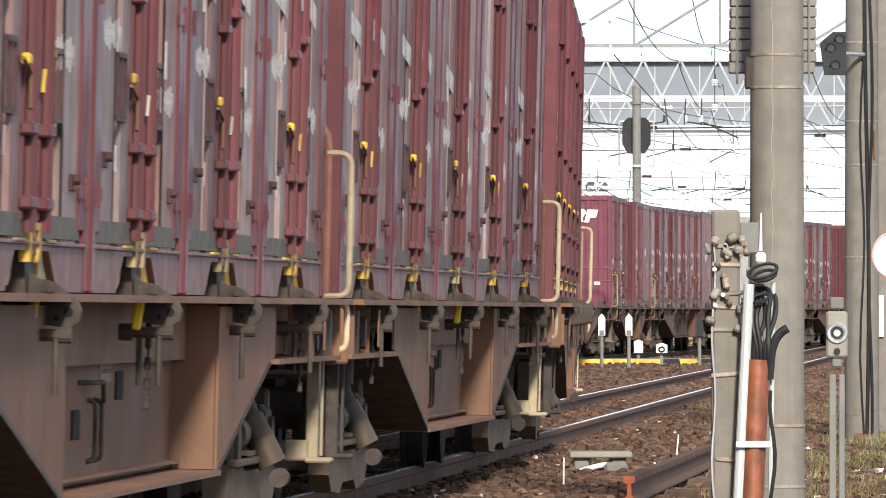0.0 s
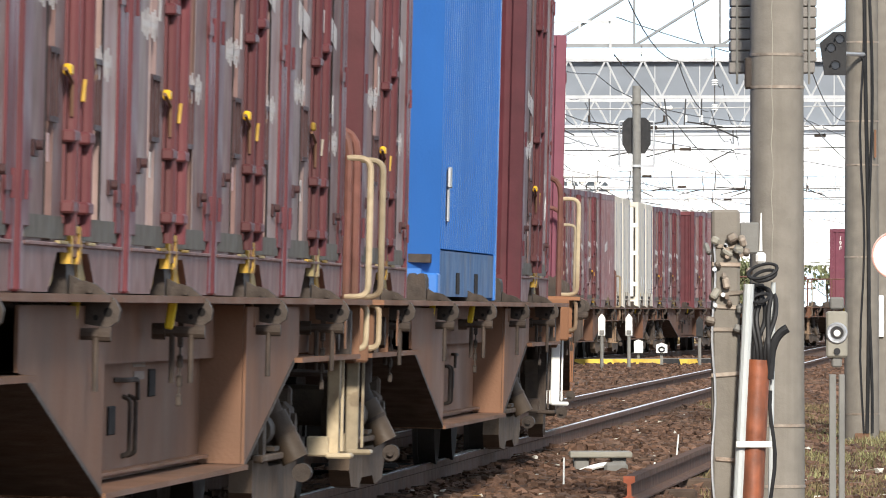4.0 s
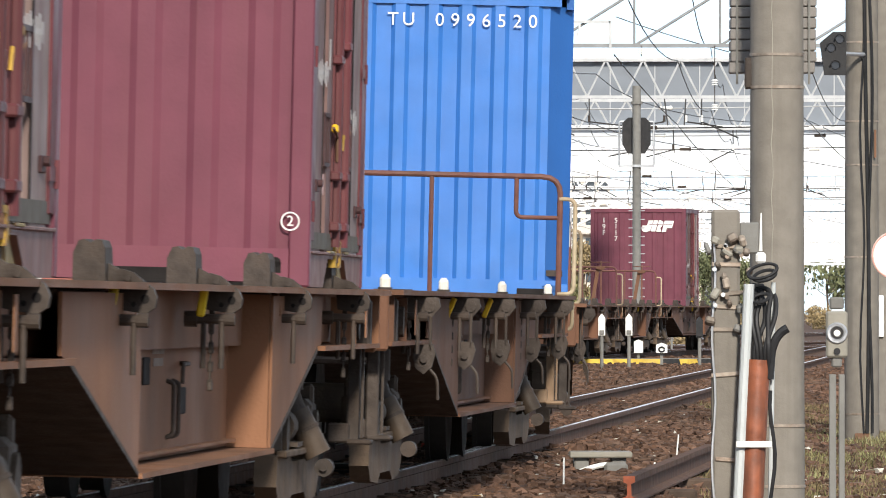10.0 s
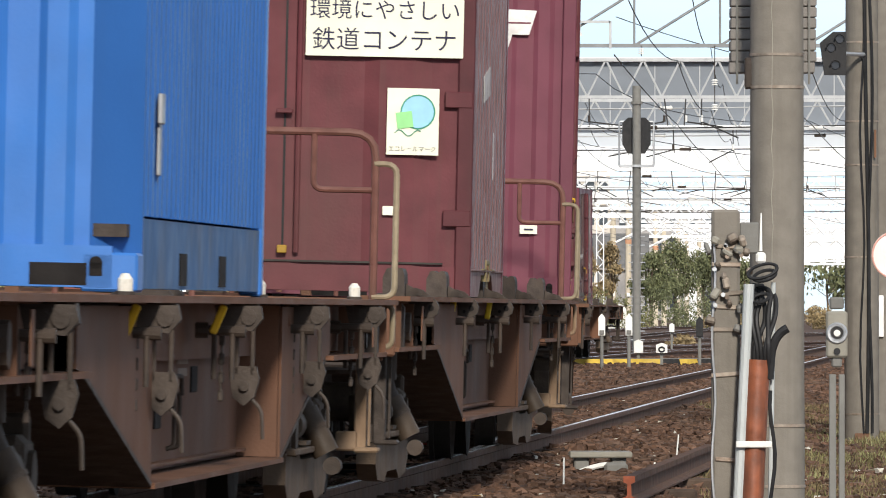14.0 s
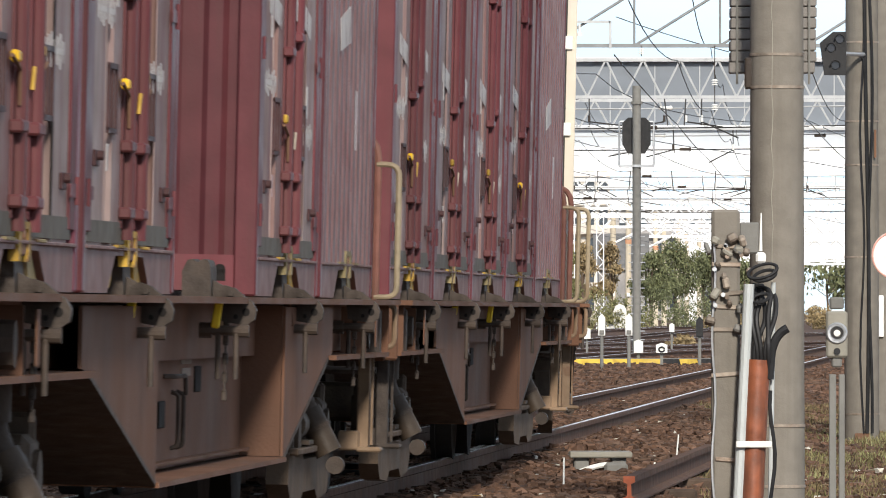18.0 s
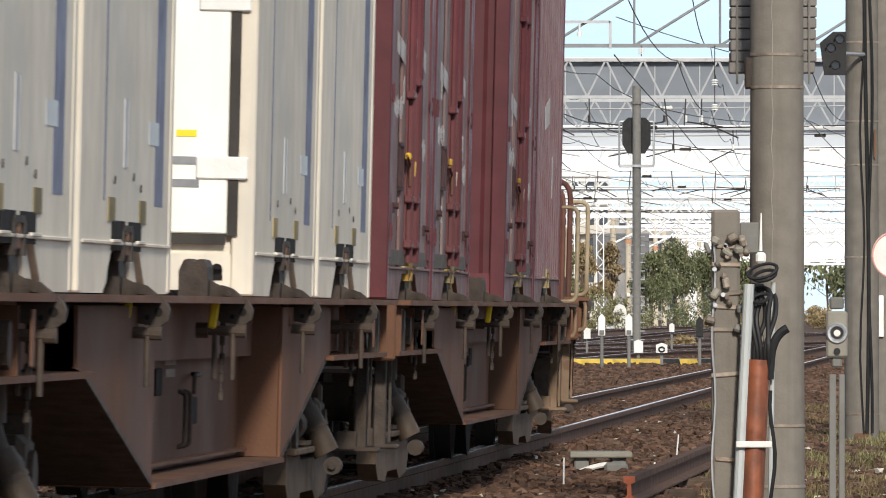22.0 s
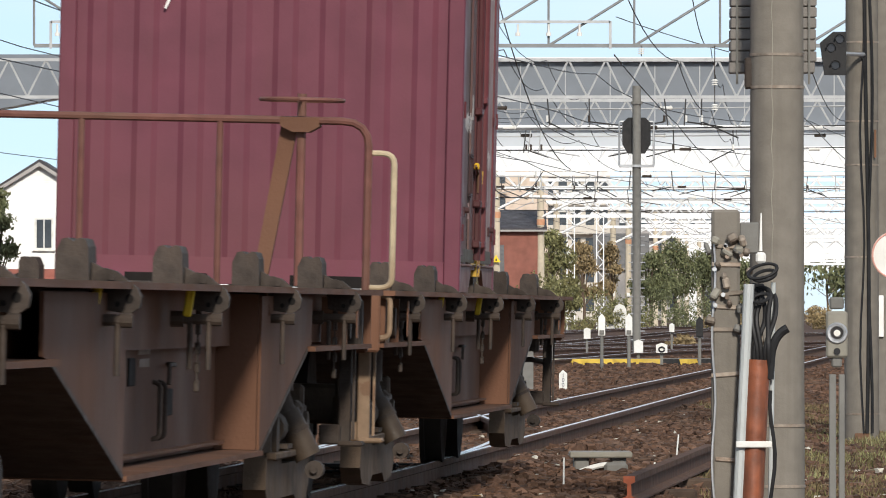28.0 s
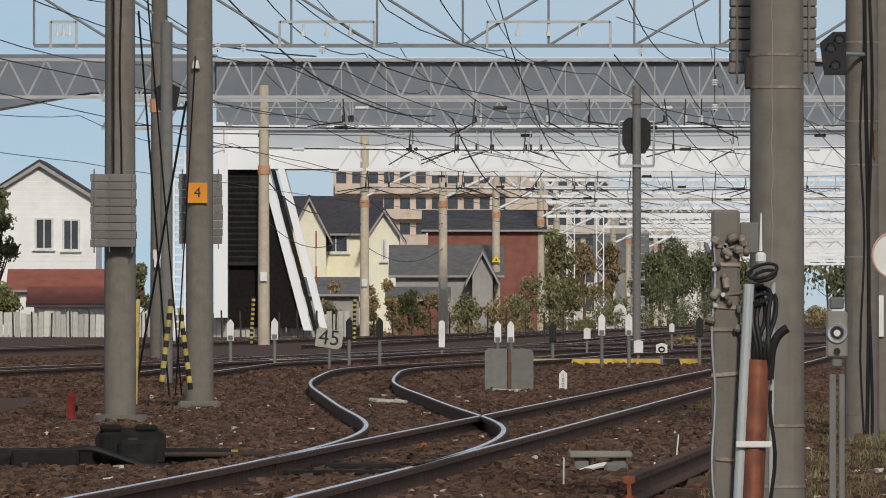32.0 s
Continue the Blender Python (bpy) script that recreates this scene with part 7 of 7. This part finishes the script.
cabinet = thing("covered_cabinet", "white sheeted cabinet standing beside the far tracks", "cabinet", Matrix.Translation((10.5, 600, -0.2)))
part("cover", prism(B(), [(-0.42, 0.0), (0.42, 0.0), (0.4, 1.25), (0.28, 1.5), (0.0, 1.62), (-0.24, 1.5), (-0.4, 1.1)], "y", -0.3, 0.4), PALE, cabinet, "white sheet")
part("skirt", box(B(), -0.62, -0.1, 0.2, 0.5, 0.4, 0.4, 0.04), PALE, cabinet)
pole = thing("striped_pole", "thin red and white pole behind the fence", "pole", Matrix.Translation((-5.72, 455, -0.2)))
for k in range(6):
    part("length", cyl(B(), (0, 0, 0.8 * k), (0, 0, 0.8 * (k + 1)), 0.035, 8), RED_PAINT if k % 2 else PALE, pole)
warn = thing("warning_plate", "small yellow warning triangle on the mast", "sign", Matrix.Translation((2.63, 499.7, 3.55)))
part("plate", prism(B(), [(-0.22, -0.15), (0.22, -0.15), (0.0, 0.22)], "y", -0.02, 0.0), TAG_YELLOW, warn)
part("mark", prism(B(), [(-0.05, -0.08), (0.05, -0.08), (0.0, 0.1)], "y", -0.03, -0.022), BLACK, warn)

# walkway kerbs in worn yellow and black
for x0, x1, y in ((-3.78, -1.65, 205), (1.79, 5.56, 205)):
    w_ = thing("walkway_kerb", "low concrete walkway edge in worn yellow and black", "kerb", Matrix.Translation((0, y, -0.25)))
    part("slab", box(B(), (x0 + x1) / 2, 3.0, 0.1, x1 - x0, 6.0, 0.26), CONCRETE, w_)
    x, k = x0, 0
    while x < x1 - 0.05:
        e = min(x1, x + (0.36 if x > x1 - 1.2 else 0.9))
        part("edge_block", prism(B(), [(x, 0.02), (e, 0.02), (e - 0.05, 0.24), (x - 0.05, 0.24)], "y", -0.03, 0.3), BLACK if (k % 2 and x > x1 - 1.3) else KERB, w_, "worn yellow edge block" if not (k % 2 and x > x1 - 1.3) else "black edge block")
        x, k = e, k + 1


# ---- loose ballast, grass, and what lies beside the line ----
def scatter(name, n, area, size, mat, label, category, keep=None, flat=0.7, seed=5):
    """broken stones, many small uneven blocks in one mesh"""
    rng = np.random.RandomState(seed)
    x = rng.uniform(area[0], area[1], n)
    y = area[2] + (area[3] - area[2]) * rng.uniform(0, 1, n) ** 1.5
    ok = np.array([keep(a, b) if keep else True for a, b in zip(x, y)])
    x, y = x[ok], y[ok]
    n = len(x)
    base = np.array([(-1, -1, -1), (1, -1, -1), (1, 1, -1), (-1, 1, -1), (-1, -1, 1), (1, -1, 1), (1, 1, 1), (-1, 1, 1)], float) * 0.5
    s = size * rng.uniform(0.45, 1.0, (n, 1, 1))
    v = base[None] * s * np.array([1, 1, flat]) + rng.normal(0, 0.16, (n, 8, 3)) * s
    a = rng.uniform(0, 6.28, n)
    c, q = np.cos(a)[:, None], np.sin(a)[:, None]
    vx, vy = v[:, :, 0] * c - v[:, :, 1] * q, v[:, :, 0] * q + v[:, :, 1] * c
    z = np.array([lie(p, r) for p, r in zip(x, y)])
    verts = np.stack([vx + x[:, None], vy + y[:, None], v[:, :, 2] + z[:, None] + size * 0.12], -1).reshape(-1, 3)
    quad = np.array([(0, 3, 2, 1), (4, 5, 6, 7), (0, 1, 5, 4), (1, 2, 6, 5), (2, 3, 7, 6), (3, 0, 4, 7)])
    faces = (quad[None] + np.arange(n)[:, None, None] * 8).reshape(-1, 4)
    me = bpy.data.meshes.new(name)
    me.from_pydata(verts.tolist(), [], faces.tolist())
    me.materials.append(mat)
    return tagged(new(name, me), label, category, kind="stuff")


def in_view(x, y):
    return abs(x) < 0.046 * y + 0.3


def off_rail(x, y):
    if not in_view(x, y):
        return False
    for c in (line_x(y), main_x(y)):
        if abs(abs(x - c) - GAUGE) < 0.1:
            return False
    return True


scatter("ballast_stones", 70000, (-5, 5, 46, 135), 0.062, STONE, "rusty brown broken ballast stones", "ballast", off_rail)
scatter("far_ballast_stones", 26000, (-10, 9, 130, 240), 0.085, STONE, "brown ballast between the far tracks", "ballast", off_rail, seed=7)
scatter("pale_chips", 900, (-4, 4, 48, 130), 0.055, PALE_CHIP, "a few pale chips among the ballast", "stones", off_rail, seed=9)
scatter("gravel", 9000, (1.7, 4.2, 46, 110), 0.035, GRAVEL, "sandy gravel on the trackside path", "gravel", lambda x, y: in_view(x, y) and x > main_x(y) + 2.0, seed=11)


def blades(name, n, area, height, mat, label, keep, seed):
    rng = random.Random(seed)
    verts, faces = [], []
    for _ in range(n):
        x, y = rng.uniform(area[0], area[1]), rng.uniform(area[2], area[3])
        if not keep(x, y):
            continue
        z, h, a = lie(x, y), height * rng.uniform(0.4, 1.0), rng.uniform(0, 6.28)
        w, lx, ly = 0.006 + 0.004 * rng.random(), rng.gauss(0, 0.4) * h, rng.gauss(0, 0.4) * h
        i = len(verts)
        verts += [(x - w * math.cos(a), y - w * math.sin(a), z), (x + w * math.cos(a), y + w * math.sin(a), z), (x + lx, y + ly, z + h)]
        faces.append((i, i + 1, i + 2))
    me = bpy.data.meshes.new(name)
    me.from_pydata(verts, [], faces)
    me.materials.append(mat)
    return tagged(new(name, me), label, "grass", kind="stuff")


blades("dry_grass", 26000, (1.6, 5.0, 50, 115), 0.09, GRASS, "dry yellow grass on the trackside bank", lambda x, y: in_view(x, y) and x > main_x(min(y, 90)) + 2.1 and noise.noise(Vector((x * 1.3, y * 0.4, 0))) > -0.15, 3)
blades("green_grass", 7000, (2.6, 4.6, 75, 100), 0.1, LEAF, "green grass tufts by the mast", lambda x, y: in_view(x, y) and noise.noise(Vector((x * 1.1, y * 0.3, 5))) > 0.1, 4)

# a spare rail in chairs at the trackside
spare = thing("spare_rail", "red-brown spare rail lying on blocks beside the line", "rail", Matrix.Translation((1.07, 58, -0.22)))
prof = [(-0.065, 0), (0.065, 0), (0.065, 0.012), (0.014, 0.03), (0.011, 0.1), (0.034, 0.11), (0.034, 0.145), (-0.034, 0.145), (-0.034, 0.11), (-0.011, 0.1), (-0.014, 0.03), (-0.065, 0.012)]
m_ = pose(0, 0, 0.08, 0, 0, -3.4)
part("rail", prism(B(), [(u, v) for u, v in prof], "y", 0, 14.0), RAIL, spare, "rust-brown rail", m_)
part("cut_face", prism(B(), [(u * 0.98, v) for u, v in prof], "y", -0.004, 0), RED_RUST, spare, "red rusty cut end", m_)
for y in (0.6, 4.0, 8.0, 12.0):
    part("block", box(B(), 0.06 * y, y, 0.03, 0.5, 0.2, 0.1, 0.015), SLEEPER, spare)
for y in (2.0, 6.5):
    part("fishplate", box(B(), -0.03 + 0.06 * y, y, 0.145, 0.03, 0.5, 0.08, 0.006), GRIME_SHADE, spare)
cover = thing("cable_cover", "grey concrete cable chamber in the ballast", "chamber", Matrix.Translation((1.06, 68, -0.17)))
part("lid", box(B(), 0, 0, 0.16, 0.42, 0.6, 0.04, 0.008), CREAM_GREY, cover, "weathered lid")
for x in (-0.13, 0.12):
    part("leg", box(B(), x, 0, 0.07, 0.1, 0.5, 0.16, 0.01), GREY_BOX, cover)
part("elbow_pipe", tube(B(), rounded([(-0.22, -0.32, 0.02), (-0.05, -0.34, 0.08), (0.05, -0.34, 0.1), (0.08, -0.34, 0.02)], 0.04), 0.018, 7), PALE, cover, "pale elbow pipe", None, True)
part("rubble", box(B(), 0.1, -0.34, 0.05, 0.16, 0.12, 0.12, 0.02), GREY_BOX, cover)
for px, d, h in ((997, 62, 0.2), (1155, 64, 0.16), (1196, 75, 0.18)):
    t = thing("survey_stake", "thin pale stake standing in the ballast", "stake", Matrix.Translation(((px - 784) * d / 17860, d, lie((px - 784) * d / 17860, d))), "survey stakes")
    part("rod", cyl(B(), (0, 0, -0.05), (random.uniform(-0.02, 0.02), 0, h), 0.006, 6), PALE, t)
bracket = thing("rusty_bracket", "rusty steel bracket lying by the spare rail", "bracket", Matrix.Translation((1.65, 70, -0.2)))
part("plate", prism(B(), [(-0.08, 0), (0.06, 0), (0.1, 0.2), (0.02, 0.14), (-0.06, 0.12)], "y", -0.02, 0.02), RED_RUST, bracket)
part("rib", box(B(), 0.0, 0.02, 0.06, 0.16, 0.06, 0.02), RED_RUST, bracket)
# switch blades, slide chairs, frog at the turnout
switch = thing("turnout_gear", "greasy switch gear between the rails of the turnout", "turnout", Matrix.Translation((0, 0, 0)))
for k in range(9):
    d = 62 + 1.4 * k
    for f, c in ((-1, line_x(d)), (1, main_x(d))):
        part("slide_chair", box(B(), c + f * (GAUGE - 0.16), d, -0.125, 0.24, 0.2, 0.03, 0.006), MACHINE, switch)
for d in (66, 69, 73):
    part("stretcher", box(B(), line_x(d), d, -0.1, 1.0, 0.06, 0.03, 0.006), MACHINE, switch)
part("lock_cover", box(B(), line_x(68) - 0.1, 68, -0.12, 0.5, 0.5, 0.1, 0.02), MACHINE, switch, "black greasy lock cover")
part("red_tab", box(B(), -0.152, 80, -0.116, 0.05, 0.03, 0.05), RED_PAINT, switch, "small red tab")
part("yellow_tab", box(B(), 0.101, 58, -0.12, 0.24, 0.06, 0.03), YELLOW, switch, "worn yellow block")
part("yellow_tab", box(B(), -0.954, 60, -0.12, 0.18, 0.06, 0.03), YELLOW, switch, "worn yellow block")
for px, py, d in ((685, 705, 118), (900, 693, 133)):
    t = thing("concrete_piece", "broken pale concrete piece between the rails", "debris", Matrix.Translation(((px - 784) * d / 17860, d, -0.1)), "debris")
    part("slab", box(B(), 0, 0, 0, 0.36, 0.3, 0.05, 0.012, pose(0, 0, 0, 3, 4, 20)), PALE_CHIP, t)
    part("chip", box(B(), 0.16, -0.12, 0.0, 0.14, 0.1, 0.05, 0.012, pose(0, 0, 0, -5, 8, -30)), PALE_CHIP, t)


# ---- what moves ----
def motions():
    times = [0.4 * k for k in range(81)]
    for i, w in wagons.items():
        turn = wagon_turn(i)
        walk(w, [(t, wagon_pose(i, t) @ turn) for t in times])
    for c, i, x in loads:
        here = Matrix.Translation((x, 0, 1.04))
        walk(c, [(t, wagon_pose(i, t) @ here) for t in times])


motions()
